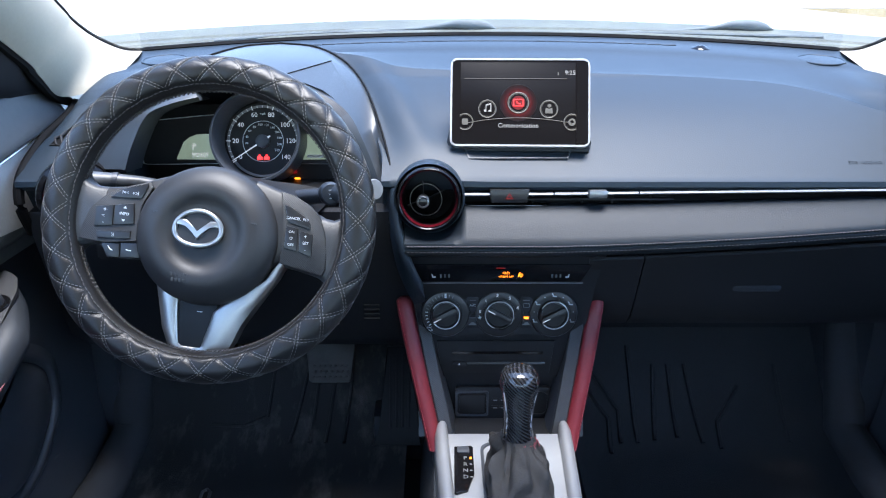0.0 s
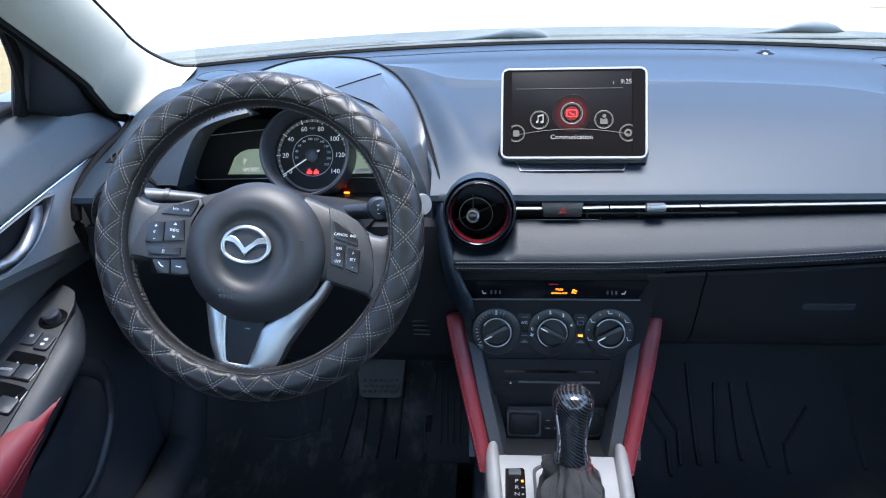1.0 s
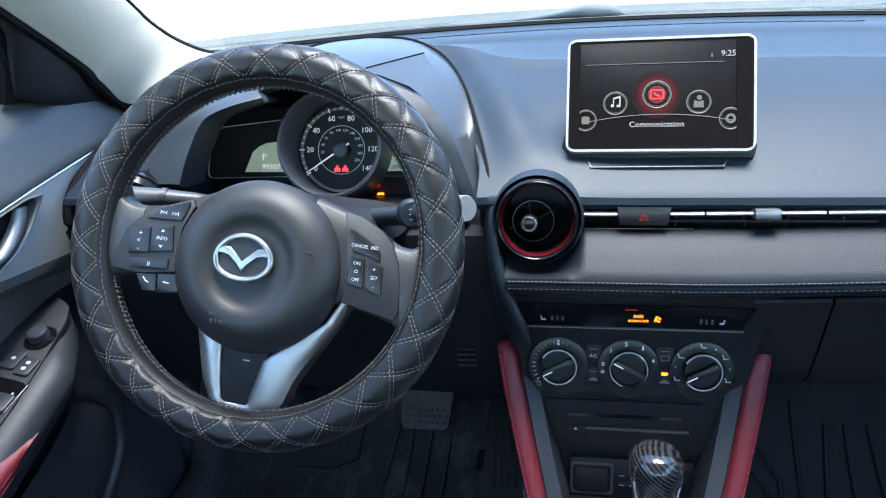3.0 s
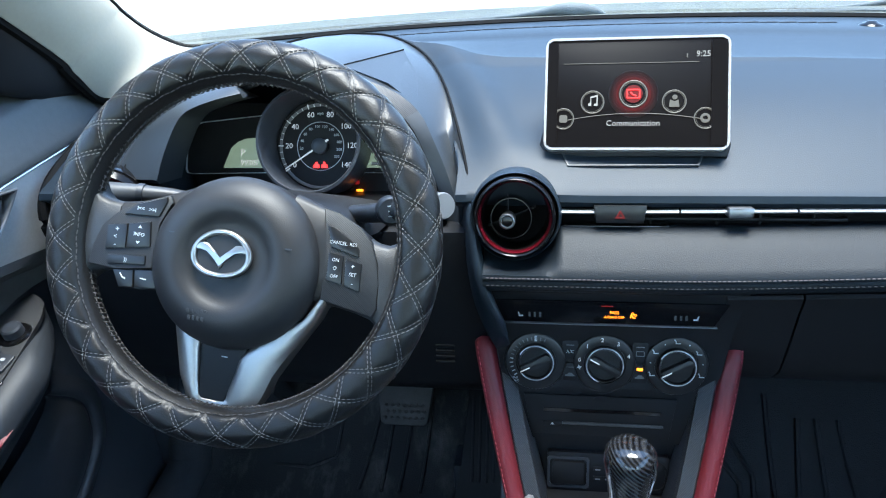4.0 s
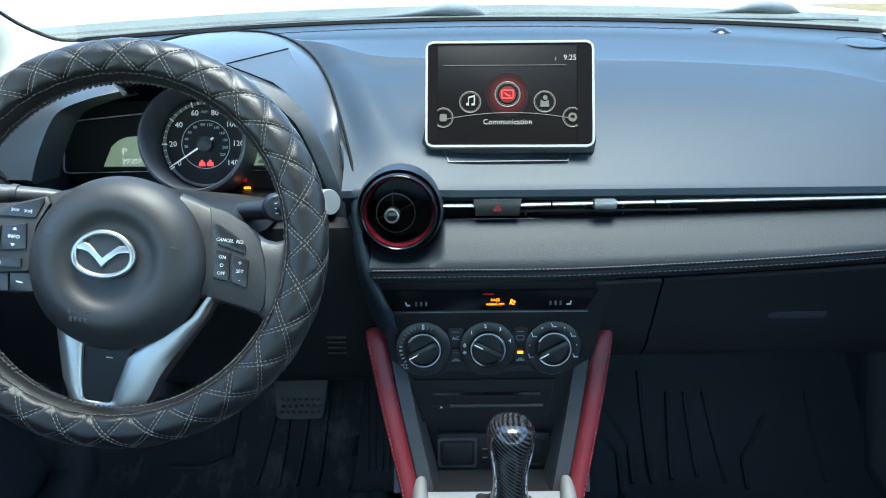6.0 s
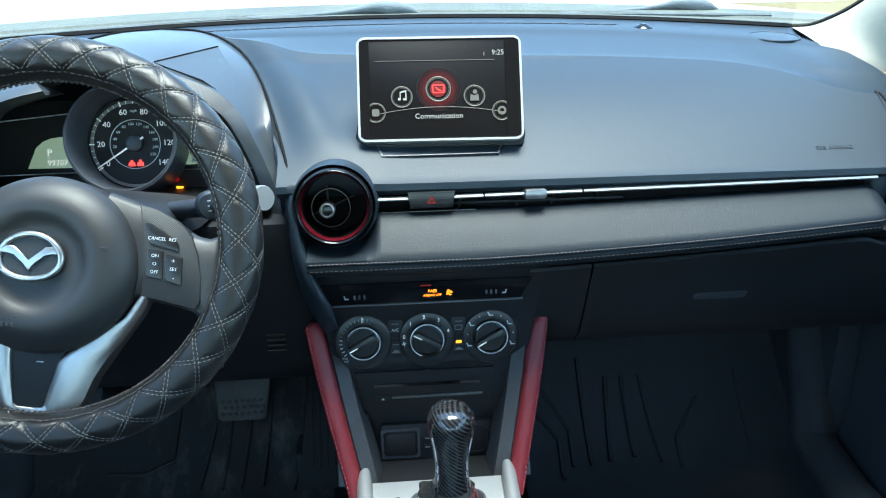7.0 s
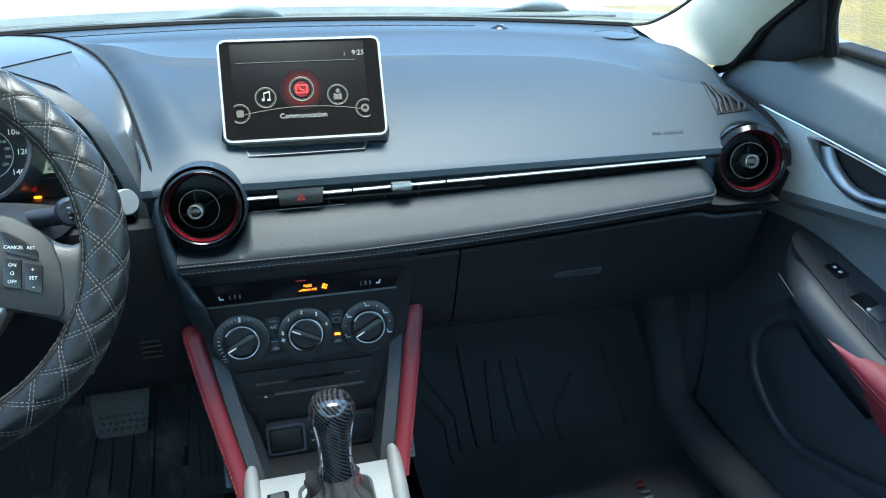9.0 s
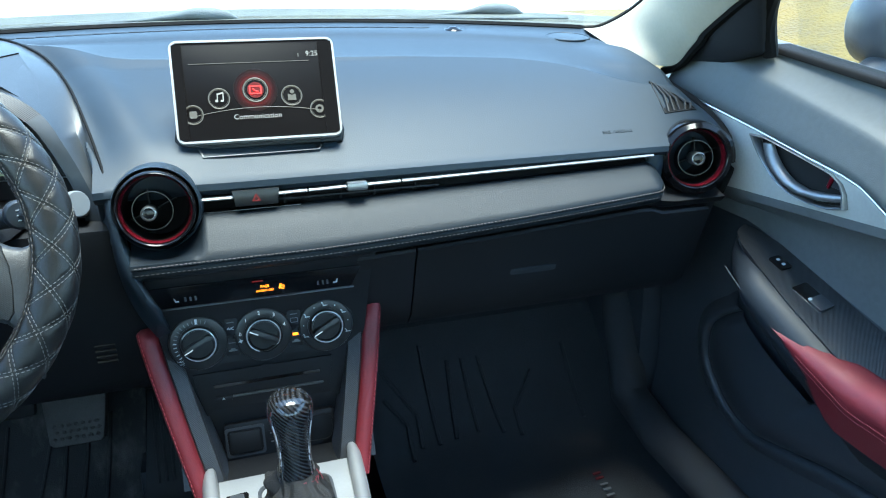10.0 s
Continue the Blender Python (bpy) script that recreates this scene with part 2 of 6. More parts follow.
def box(m, size, at=(0, 0, 0), bevel=0.0, seg=2):
    return add_box(bmesh.new(), m, size, at, bevel, seg)


def add_prism(bm, m, outline, z0, z1, bevel=0.0, seg=2):
    """A plate with the given outline (x, y), from z0 to z1; its front edge rounded."""
    front = [bm.verts.new((x, y, z1)) for x, y in outline]
    back = [bm.verts.new((x, y, z0)) for x, y in outline]
    n = len(outline)
    f = bm.faces.new(front)
    bm.faces.new(back[::-1])
    for i in range(n):
        bm.faces.new((front[i], back[i], back[(i + 1) % n], front[(i + 1) % n]))
    vs = set(front + back)
    if bevel:
        out = bmesh.ops.bevel(bm, geom=list(f.edges), offset=bevel, segments=seg, affect="EDGES", profile=0.5)
        vs |= {v for g in out["faces"] for v in g.verts}
    seen, todo = set(), [v for v in vs if v.is_valid]
    seen.update(todo)
    while todo:
        for e in todo.pop().link_edges:
            for w in e.verts:
                if w not in seen:
                    seen.add(w)
                    todo.append(w)
    for v in seen:
        v.co = m @ v.co
    return bm


def prism(m, outline, z0, z1, bevel=0.0, seg=2):
    return add_prism(bmesh.new(), m, outline, z0, z1, bevel, seg)


def loft(rows, closed=False, caps=True):
    """Skin over rows of points; closed: each row is a ring."""
    bm = bmesh.new()
    vs = [[bm.verts.new(p) for p in row] for row in rows]
    n = len(rows[0])
    for a, b in zip(vs, vs[1:]):
        for j in range(n if closed else n - 1):
            k = (j + 1) % n
            bm.faces.new((a[j], a[k], b[k], b[j]))
    if closed and caps:
        bm.faces.new(vs[0])
        bm.faces.new(vs[-1][::-1])
    return bm


def spline(points, n):
    """A smooth line through points, in n steps."""
    p = [Vector(q) for q in points]
    p = [2 * p[0] - p[1], *p, 2 * p[-1] - p[-2]]
    out = []
    count = len(p) - 3
    for i in range(n + 1):
        s = i / n * count
        k = min(int(s), count - 1)
        t = s - k
        a, b, c, d = p[k:k + 4]
        out.append(0.5 * ((2 * b) + (c - a) * t + (2 * a - 5 * b + 4 * c - d) * t * t + (3 * b - a - 3 * c + d) * t ** 3))
    return out


def add_tube(bm, path, radius, segs=8, cyclic=False, flat=1.0):
    path = [Vector(p) for p in path]
    n = len(path)
    rings = []
    up = Vector((0, 0, 1))
    for i, p in enumerate(path):
        a = path[(i - 1) % n] if cyclic or i else p
        b = path[(i + 1) % n] if cyclic or i < n - 1 else p
        d = (b - a).normalized()
        side = d.cross(up)
        side = side.normalized() if side.length > 1e-4 else Vector((1, 0, 0))
        top = side.cross(d)
        r = radius[i] if isinstance(radius, (list, tuple)) else radius
        rings.append([bm.verts.new(p + side * math.cos(2 * math.pi * j / segs) * r + top * math.sin(2 * math.pi * j / segs) * r * flat) for j in range(segs)])
    pairs = list(zip(rings, rings[1:])) + ([(rings[-1], rings[0])] if cyclic else [])
    for a, b in pairs:
        for j in range(segs):
            k = (j + 1) % segs
            bm.faces.new((a[j], a[k], b[k], b[j]))
    if not cyclic:
        bm.faces.new(rings[0][::-1])
        bm.faces.new(rings[-1])
    return bm


def tube(path, radius, segs=8, cyclic=False, flat=1.0):
    return add_tube(bmesh.new(), path, radius, segs, cyclic, flat)


def add_lathe(bm, m, profile, segs=48, sx=1.0, sy=1.0):
    """Turn (radius, z) points about local z; a radius of 0 closes the end."""
    rows = []
    for r, z in profile:
        if r < 1e-6:
            rows.append([bm.verts.new(m @ Vector((0, 0, z)))])
        else:
            rows.append([bm.verts.new(m @ Vector((sx * r * math.cos(2 * math.pi * j / segs), sy * r * math.sin(2 * math.pi * j / segs), z))) for j in range(segs)])
    for a, b in zip(rows, rows[1:]):
        for j in range(segs):
            k = (j + 1) % segs
            q = [a[j % len(a)], a[k % len(a)], b[k % len(b)], b[j % len(b)]]
            q = list(dict.fromkeys(q))
            if len(q) > 2:
                bm.faces.new(q)
    return bm


def lathe(m, profile, segs=48, sx=1.0, sy=1.0):
    return add_lathe(bmesh.new(), m, profile, segs, sx, sy)


def ring_profile(r, w, z0, z1):
    """A flat-topped ring of mean radius r and width w, closed."""
    b = min(w, abs(z1 - z0)) * 0.25
    return [(r - w / 2, z0), (r - w / 2, z1 - b), (r - w / 2 + b, z1), (r + w / 2 - b, z1), (r + w / 2, z1 - b), (r + w / 2, z0), (r - w / 2, z0)]


def words(name, text, size, m, mat, parent, depth=0.0003, label="", stretch=1.0, shear=0.0):
    """Lettering in the built-in font, centred on m."""
    cu = bpy.data.curves.new(name, "FONT")
    cu.body, cu.size, cu.extrude, cu.align_x, cu.align_y, cu.resolution_u, cu.shear = text, size, depth, "CENTER", "CENTER", 2, shear
    tmp = bpy.data.objects.new(name, cu)
    me = bpy.data.meshes.new_from_object(tmp)
    bpy.data.objects.remove(tmp)
    me.transform(m @ Matrix.Diagonal((stretch, 1, 1, 1)))
    return part(name, me, mat, parent, label)


def rounded(w, h, r, n=5, cx=0.0, cy=0.0):
    """The outline of a rounded rectangle."""
    out = []
    for k, (sx, sy) in enumerate(((1, 1), (-1, 1), (-1, -1), (1, -1))):
        for i in range(n + 1):
            a = math.pi / 2 * (k + i / n)
            out.append((cx + sx * (w / 2 - r) + r * math.cos(a), cy + sy * (h / 2 - r) + r * math.sin(a)))
    return out


def frame_of(m, outer, inner, z0, z1):
    """A flat frame between two outlines of equal count."""
    n = len(outer)
    rows = [[m @ Vector((*p, z)) for p in o] for o, z in ((outer, z0), (outer, z1), (inner, z1), (inner, z0), (outer, z0))]
    return loft(rows, True, False)


def oval(w, h, n=40, cx=0.0, cy=0.0):
    return [(cx + w / 2 * math.cos(2 * math.pi * i / n), cy + h / 2 * math.sin(2 * math.pi * i / n)) for i in range(n)]


def stitches(bm, path, pitch, length, radius, lift=None):
    """Short raised threads along a line."""
    path = [Vector(p) for p in path]
    walked, nxt = 0.0, 0.0
    for a, b in zip(path, path[1:]):
        d = (b - a).length
        while nxt < walked + d:
            p = a.lerp(b, (nxt - walked) / d)
            w = (b - a).normalized() * length / 2
            add_tube(bm, [p - w, p - w * 0.5 + (lift or Vector()), p + w * 0.5 + (lift or Vector()), p + w], [radius * 0.4, radius, radius, radius * 0.4], 5)
            nxt += pitch
        walked += d
    return bm

# ---- outside ----
I4 = Matrix.Identity(4)
def ease(a, b, v):
    """A soft step from 0 at a to 1 at b."""
    s = max(0.0, min(1.0, (v - a) / (b - a)))
    return s * s * (3 - 2 * s)


# flat field, with a low bank beside the passenger door
steps = [1500 * u ** 5 for u in np.linspace(-1, 1, 181)]
bm = loft([[Vector((x, y, 1.6 * ease(3.5, 9, x) * ease(1.5, 1.2, y / x if x > 1 else 9) * ease(-60, -20, y))) for x in steps] for y in steps])
structure("ground", bm, GRASS, "dry yellow grass field reaching the horizon", "ground")
structure("road", box(I4, (5.0, 400, 0.03), (-4.2, 0, 0.0)), ASPHALT, "grey asphalt lane beside the car", "road")
# Two added pale sheets: their colour gives the overexposed white beyond the windscreen.
structure("pavement", prism(I4, [(-4.6, 7.0), (12, 7.0), (14, 34), (-22, 34)], 0.0, 0.027), GLAREGROUND, "added pale ground for the white glare before the car", "pavement")
structure("pavement", box(I4, (2900, 1460, 0.04), (0, 760, 0.0)), GLAREGROUND, "added pale ground for the white glare ahead of the car", "pavement")

# ---- car shell ----
structure("floor", box(I4, (1.50, 3.4, 0.04), (0, -0.05, 0.30)), CARPET, "black carpeted car floor", "floor")
structure("firewall", box(I4, (1.48, 0.04, 0.75), (0, 1.50, 0.68)), CARPET, "black carpeted front bulkhead", "wall")
structure("toe_board", box(pose(0, 1.36, 0.46, -48), (1.40, 0.42, 0.02)), CARPET, "black carpeted sloping toe board", "floor")
structure("wall_rear", box(I4, (1.50, 0.05, 0.72), (0, -1.75, 0.68)), HARD, "black rear bulkhead of the cabin", "wall")
for side in (-1, 1):
    structure("wall_left" if side < 0 else "wall_right", box(I4, (0.05, 3.3, 0.62), (side * 0.80, -0.05, 0.63)), SHELL, "painted body side below the windows", "wall")
    structure("centre_pillar", box(pose(side * 0.70, -0.35, 1.20, 0, side * -12, 0), (0.05, 0.16, 0.44)), BEIGE, "beige trimmed centre pillar", "pillar")
    structure("rear_pillar", box(pose(side * 0.66, -1.55, 1.20, 0, side * -12, 0), (0.06, 0.36, 0.44)), BEIGE, "beige trimmed rear pillar", "pillar")
    structure("roof_rail", tube(spline([(side * 0.60, 0.62, 1.405), (side * 0.61, 0.2, 1.43), (side * 0.61, -0.8, 1.43), (side * 0.58, -1.7, 1.38)], 16), 0.04, 10), BEIGE, "beige roof side rail trim", "trim")
def roof_z(x, y):
    return 1.43 + 0.05 * (1 - (x / 0.62) ** 2) - 0.02 * ((y + 0.5) / 1.2) ** 2


def roof_sheet(x0, x1, y0, y1):
    return loft([[Vector((x, y, roof_z(x, y))) for x in np.linspace(x0, x1, 9)] for y in np.linspace(y0, y1, 9)])


bm = roof_sheet(-0.62, 0.62, 0.66, -1.75)
bmesh.ops.solidify(bm, geom=bm.faces[:], thickness=0.03)
structure("ceiling", bm, HEADLINER, "pale grey fabric headliner", "ceiling")

# windscreen edge and pillar lines for one side
EDGE_IN = [(0.608, 1.28, 1.069), (0.634, 1.26, 1.0735), (0.659, 1.22, 1.0965), (0.667, 1.17, 1.126), (0.655, 1.09, 1.166), (0.60, 0.62, 1.40)]
EDGE_OUT = [(0.598, 1.125, 1.036), (0.622, 1.08, 1.026), (0.646, 1.05, 1.027), (0.640, 1.0, 1.062), (0.638, 0.93, 1.112), (0.615, 0.44, 1.385)]


def mirror(points, side):
    return [Vector((side * p[0], p[1], p[2])) for p in points]


for side in (-1, 1):
    a, b = spline(mirror(EDGE_IN, side), 30), spline(mirror(EDGE_OUT, side), 30)
    rows = []
    for i, (p, q) in enumerate(zip(a, b)):
        row = []
        for k in range(11):
            s = k / 10
            bulge = math.sin(math.pi * s) ** 0.7 * (0.016 + 0.011 * ease(4, 16, i))
            row.append(p.lerp(q, s) + Vector((-side * bulge * 0.9, -bulge * 0.6, bulge * 0.5)))
        out = Vector((side * 0.03, 0.02, 0.0))
        row += [q + out, p.lerp(q, 0.5) + out * 1.4, p + out]
        rows.append(row)
    structure("pillar_trim", loft(rows, True), BEIGE, "beige woven windscreen pillar trim", "pillar")
    structure("pillar_seal", tube([p + Vector((side * 0.008, -0.004, 0.002)) for p in spline(mirror([(0.640, 1.085, 1.012), *EDGE_OUT[2:]], side), 24)], 0.007, 8), SEALSHADE, "black rubber door seal along the pillar", "trim")

# windscreen: base line, pane and dark border
def base_y(x):
    return 1.38 - 0.28 * x * x


def base_z(x):
    return 1.088 - 0.05 * x * x


edge_r = spline(EDGE_IN, 24)
pane = []
for k in range(25):
    e = edge_r[k]
    row = []
    for j in range(25):
        u = -1 + j / 12
        x = u * e.x
        bow = (1 - u * u)
        row.append(Vector((x, e.y + 0.1 * bow * (1 - 0.55 * k / 24), e.z + (0.019 if k == 0 else 0.025) * bow)))
    pane.append(row)
bm = loft(pane)
bmesh.ops.solidify(bm, geom=bm.faces[:], thickness=-0.004)
glass = structure("windshield", bm, GLASS, "clear laminated windscreen glass", "window")
glass.visible_shadow = False
border = [*[p + Vector((0.002, 0.002, 0)) for p in reversed(edge_r)], *[Vector((x, base_y(x), base_z(x) + 0.001)) for x in np.linspace(0.6, -0.6, 30)], *[Vector((-p.x - 0.002, p.y + 0.002, p.z)) for p in edge_r]]
structure("windshield_border", tube(border, 0.0055, 6), SEALSHADE, "black ceramic border of the windscreen", "trim")

# cowl outside the glass, bonnet and wipers
rows = []
for x in np.linspace(-0.82, 0.82, 42):
    s = 0.10 * x * x
    rows.append([Vector((x, y - s * 2.2, z - s * 0.42)) for y, z in ((1.405, 1.04), (1.41, 1.078), (1.44, 1.082), (1.465, 1.0825), (1.475, 1.0885), (1.51, 1.0905), (1.515, 1.0945), (1.57, 1.100), (1.60, 1.1045), (1.635, 1.1035), (1.65, 1.03))])
cowl = thing("wiper_cowl", (0, 1.5, 1.05), "weathered grey plastic cowl below the windscreen", "cowl")
part("cowl_panel", loft(rows), COWL, cowl, smooth=25)
rows = []
for x in np.linspace(-0.8, 0.8, 31):
    dome = 0.05 * math.exp(-((abs(x) - 0.55) / 0.18) ** 2) - 0.12 * x * x
    rows.append([Vector((x, y, 1.085 + dome * w - d)) for y, w, d in ((1.68, 0.2, 0.03), (1.72, 0.4, 0.005), (1.9, 0.8, 0.0), (2.1, 0.8, 0.02), (2.4, 0.6, 0.10), (2.6, 0.4, 0.28))])
bonnet = structure("bonnet", loft(rows), PAINT, "pale painted car bonnet with a raised wing line", "bonnet")


def wiper(pivot_x, tip_x, z0):
    w = thing("wiper", (pivot_x, 1.5, z0), "black windscreen wiper parked at the base of the glass", "wiper", "windscreen wipers")
    arm = [(pivot_x + 0.055, 1.51, z0 - 0.004), (pivot_x + 0.03, 1.51, z0 + 0.002), (pivot_x, 1.51, z0 + 0.005), (pivot_x - 0.03, 1.508, z0 + 0.006), (pivot_x - 0.07, 1.505, z0 + 0.001), (pivot_x - 0.13, 1.50, z0 - 0.004), (pivot_x - 0.25, 1.49, z0 - 0.007)]
    girth = (0.002, 0.010, 0.0135, 0.0135, 0.0105, 0.006, 0.0045, 0.004, 0.0035)
    part("arm", tube(spline(arm, 32), [girth[i // 4] + (girth[min(8, i // 4 + 1)] - girth[i // 4]) * (i % 4) / 4 for i in range(33)], 12, flat=0.9), FADED, w)
    s = -1 if tip_x < pivot_x else 1
    blade = [(pivot_x - s * 0.12, 1.47 - 0.2 * (pivot_x * 0.8) ** 2, z0 - 0.004), ((pivot_x + tip_x) / 2, 1.475, z0 + 0.001), (tip_x, 1.46 - 0.2 * tip_x ** 2, z0 - 0.010)]
    part("blade", tube([q - Vector((0, 0, 0.008)) for q in spline(blade, 16)], 0.0035, 6), FADED, w)
    part("cap", lathe(pose(pivot_x, 1.545, z0 - 0.012), [(0.018, 0), (0.016, 0.010), (0.010, 0.014), (0, 0.015)], 20), FADED, w)


wiper(-0.03, -0.52, 1.094)
wiper(0.535, 0.02, 1.092)

# ---- floor well ----
structure("tunnel", loft([[Vector((x, y, z)) for x, z in ((-0.125, 0.32), (-0.11, 0.45), (-0.095, 0.56), (0.095, 0.56), (0.11, 0.45), (0.125, 0.32))] for y in (1.45, 1.1, 0.8, 0.4, -0.3)], True), CARPET, "black carpeted centre tunnel", "floor")


def mat_z(y):
    """The mat lies flat, then bends up the toe board."""
    d = y - 1.13
    return 0.327 + 0.6 * (d + math.sqrt(d * d + 0.0049))


def floor_mat(cx, y0, y1, wide, label, rubber, ridges, girth):
    m = thing("floor_mat", (cx, (y0 + y1) / 2, 0.325), label, "floor mat", "floor mats")
    rows = []
    ny, nx = 26, 24
    for i in range(ny + 1):
        y = y0 + (y1 - y0) * i / ny
        row = []
        for j in range(nx + 1):
            x = cx + wide * (j / nx - 0.5)
            edge = max(0.0, abs(j / nx - 0.5) - 0.44) * 0.5
            row.append(Vector((x, y, mat_z(y) + edge)))
        rows.append(row)
    bm = loft(rows)
    bmesh.ops.solidify(bm, geom=bm.faces[:], thickness=0.006)
    part("mat_sheet", bm, rubber, m)
    for path in ridges:
        pts = []
        for (xa, ya), (xb, yb) in zip(path, path[1:]):
            for q in range(9):
                x, y = xa + (xb - xa) * q / 8, ya + (yb - ya) * q / 8
                pts.append((x, y, mat_z(y) + 0.0045))
        part("rib", tube(pts, girth, 6), rubber, m)
    return m


floor_mat(-0.40, 0.55, 1.33, 0.50, "black rubber driver's floor mat with scuffed ridges", DUSTY, (((-0.346, 1.24), (-0.373, 1.12)), ((-0.325, 1.24), (-0.335, 1.12)), ((-0.292, 1.24), (-0.305, 1.12)), ((-0.26, 1.24), (-0.27, 1.12)), ((-0.414, 1.24), (-0.421, 1.163), (-0.464, 1.148), (-0.526, 1.15))), 0.0032)
pm = floor_mat(0.42, 0.55, 1.35, 0.52, "black rubber passenger floor mat with ridges and a small red badge", RUBBER, (((0.205, 1.235), (0.256, 1.171), (0.253, 1.12)), ((0.20, 1.198), (0.235, 1.160), (0.232, 1.10)), ((0.285, 1.26), (0.285, 1.12)), ((0.333, 1.235), (0.318, 1.125)), ((0.362, 1.235), (0.362, 1.13)), ((0.395, 1.235), (0.408, 1.12)), ((0.495, 1.205), (0.444, 1.155), (0.44, 1.11)), ((0.574, 1.235), (0.573, 1.12))), 0.0042)
for k, (x, y) in enumerate(((0.530, 0.990), (0.529, 0.978), (0.5285, 0.962), (0.528, 0.950), (0.527, 0.936))):
    part("badge_bar", box(pose(x, y, mat_z(y) + 0.007, 0, 0, 4), (0.015, 0.0045, 0.002)), RED if k < 2 else DIMMARK, pm)

# pedals
bp = thing("brake_pedal", (-0.29, 1.17, 0.53), "worn grey rubber brake pedal with pitted tread", "pedal", "pedals")
PM = plane_at((-0.29, 1.15, 0.528), (0, -0.86, 0.5))
part("pad", prism(PM, [(-0.046, 0.036), (-0.040, 0.041), (0.040, 0.041), (0.046, 0.036), (0.038, -0.036), (0.032, -0.041), (-0.032, -0.041), (-0.038, -0.036)], -0.012, 0.006, 0.003), PEDAL, bp)
bm = bmesh.new()
for i in range(7):
    for j in range(3):
        add_box(bm, PM, (0.006, 0.005, 0.004), (-0.030 + i * 0.010 + (j % 2) * 0.003, -0.030 + j * 0.010, 0.0065), 0.0015, 1)
part("tread", bm, PEDAL, bp)
part("arm", tube([(-0.29, 1.17, 0.53), (-0.27, 1.28, 0.62), (-0.26, 1.34, 0.80)], 0.010, 8), DARK, bp)
ap = thing("accelerator_pedal", (-0.165, 1.12, 0.34), "long black plastic accelerator pedal hinged at the floor", "pedal", "pedals")
PA = plane_at((-0.165, 1.10, 0.482), (0, -0.80, 0.45))
part("pad", prism(PA, [(-0.020, 0.09), (0.030, 0.09), (0.036, -0.03), (0.044, -0.085), (-0.044, -0.085), (-0.028, -0.05)], -0.012, 0.008, 0.003), DARK, ap)
for k in range(4):
    part("rib", box(PA, (0.004, 0.13, 0.004), (-0.012 + k * 0.011, 0.012, 0.009), 0.001), DARK, ap)
part("base", box(I4, (0.10, 0.06, 0.10), (-0.165, 1.16, 0.37), 0.006), HARD, ap)
fr = thing("footrest", (-0.56, 1.2, 0.33), "dark carpeted footrest beside the pedals", "footrest")
part("block", box(pose(-0.555, 1.24, 0.44, -48), (0.11, 0.30, 0.04), (0, 0, 0), 0.01), RUBBER, fr)
lp = thing("floor_hook", (-0.50, 1.0, 0.34), "small wire mat hook on the floor", "hook")
part("wire", tube([(-0.507, 0.98, 0.335), (-0.507, 1.015, 0.342), (-0.500, 1.02, 0.343), (-0.493, 1.015, 0.342), (-0.493, 0.98, 0.335)], 0.003, 6), SATIN, lp)
bx = thing("fuse_cover", (-0.42, 1.2, 0.62), "brown-black plastic cover under the column", "cover")
part("panel", box(pose(-0.42, 1.24, 0.58, -20), (0.12, 0.02, 0.16), (0, 0, 0), 0.008), DARK, bx)

# ---- dashboard ----
dash = thing("dashboard", (0, 1.1, 0.75), "dark grey soft-touch dashboard with a padded stitched lower band", "dashboard")
CREASE = ((-0.64, 1.0), (-0.552, 1.045), (-0.474, 1.077), (-0.35, 1.15), (-0.259, 1.165), (-0.2046, 1.141), (-0.16, 1.127), (-0.1257, 1.1205), (-0.07, 1.1165), (0.05, 1.112), (0.2217, 1.1051), (0.3, 1.099), (0.3872, 1.0866), (0.4274, 1.0754), (0.4648, 1.0579), (0.4971, 1.036), (0.5263, 1.015), (0.56, 1.0), (0.64, 0.985))


def crease_y(x):
    for (a, p), (b, q) in zip(CREASE, CREASE[1:]):
        if x <= b:
            return p + (q - p) * max(0.0, x - a) / (b - a)
    return 0.985


def face_z(y):
    return 0.945 + (y - 0.89) * 0.4905 + 0.010 * math.sin(math.pi * min(1, max(0, (y - 0.89) / 0.21)))


HX = -0.350
RIDGE = ((0.90, -0.150), (0.915, -0.154), (0.965, -0.170), (1.045, -0.197), (1.125, -0.235), (1.19, -0.290), (1.21, -0.350))


def ridge_x(y):
    """Where the instrument hood meets the leaning face."""
    for (a, q), (b, r) in zip(RIDGE, RIDGE[1:]):
        if y <= b:
            return q + (r - q) * max(0.0, (y - a) / (b - a))
    return HX


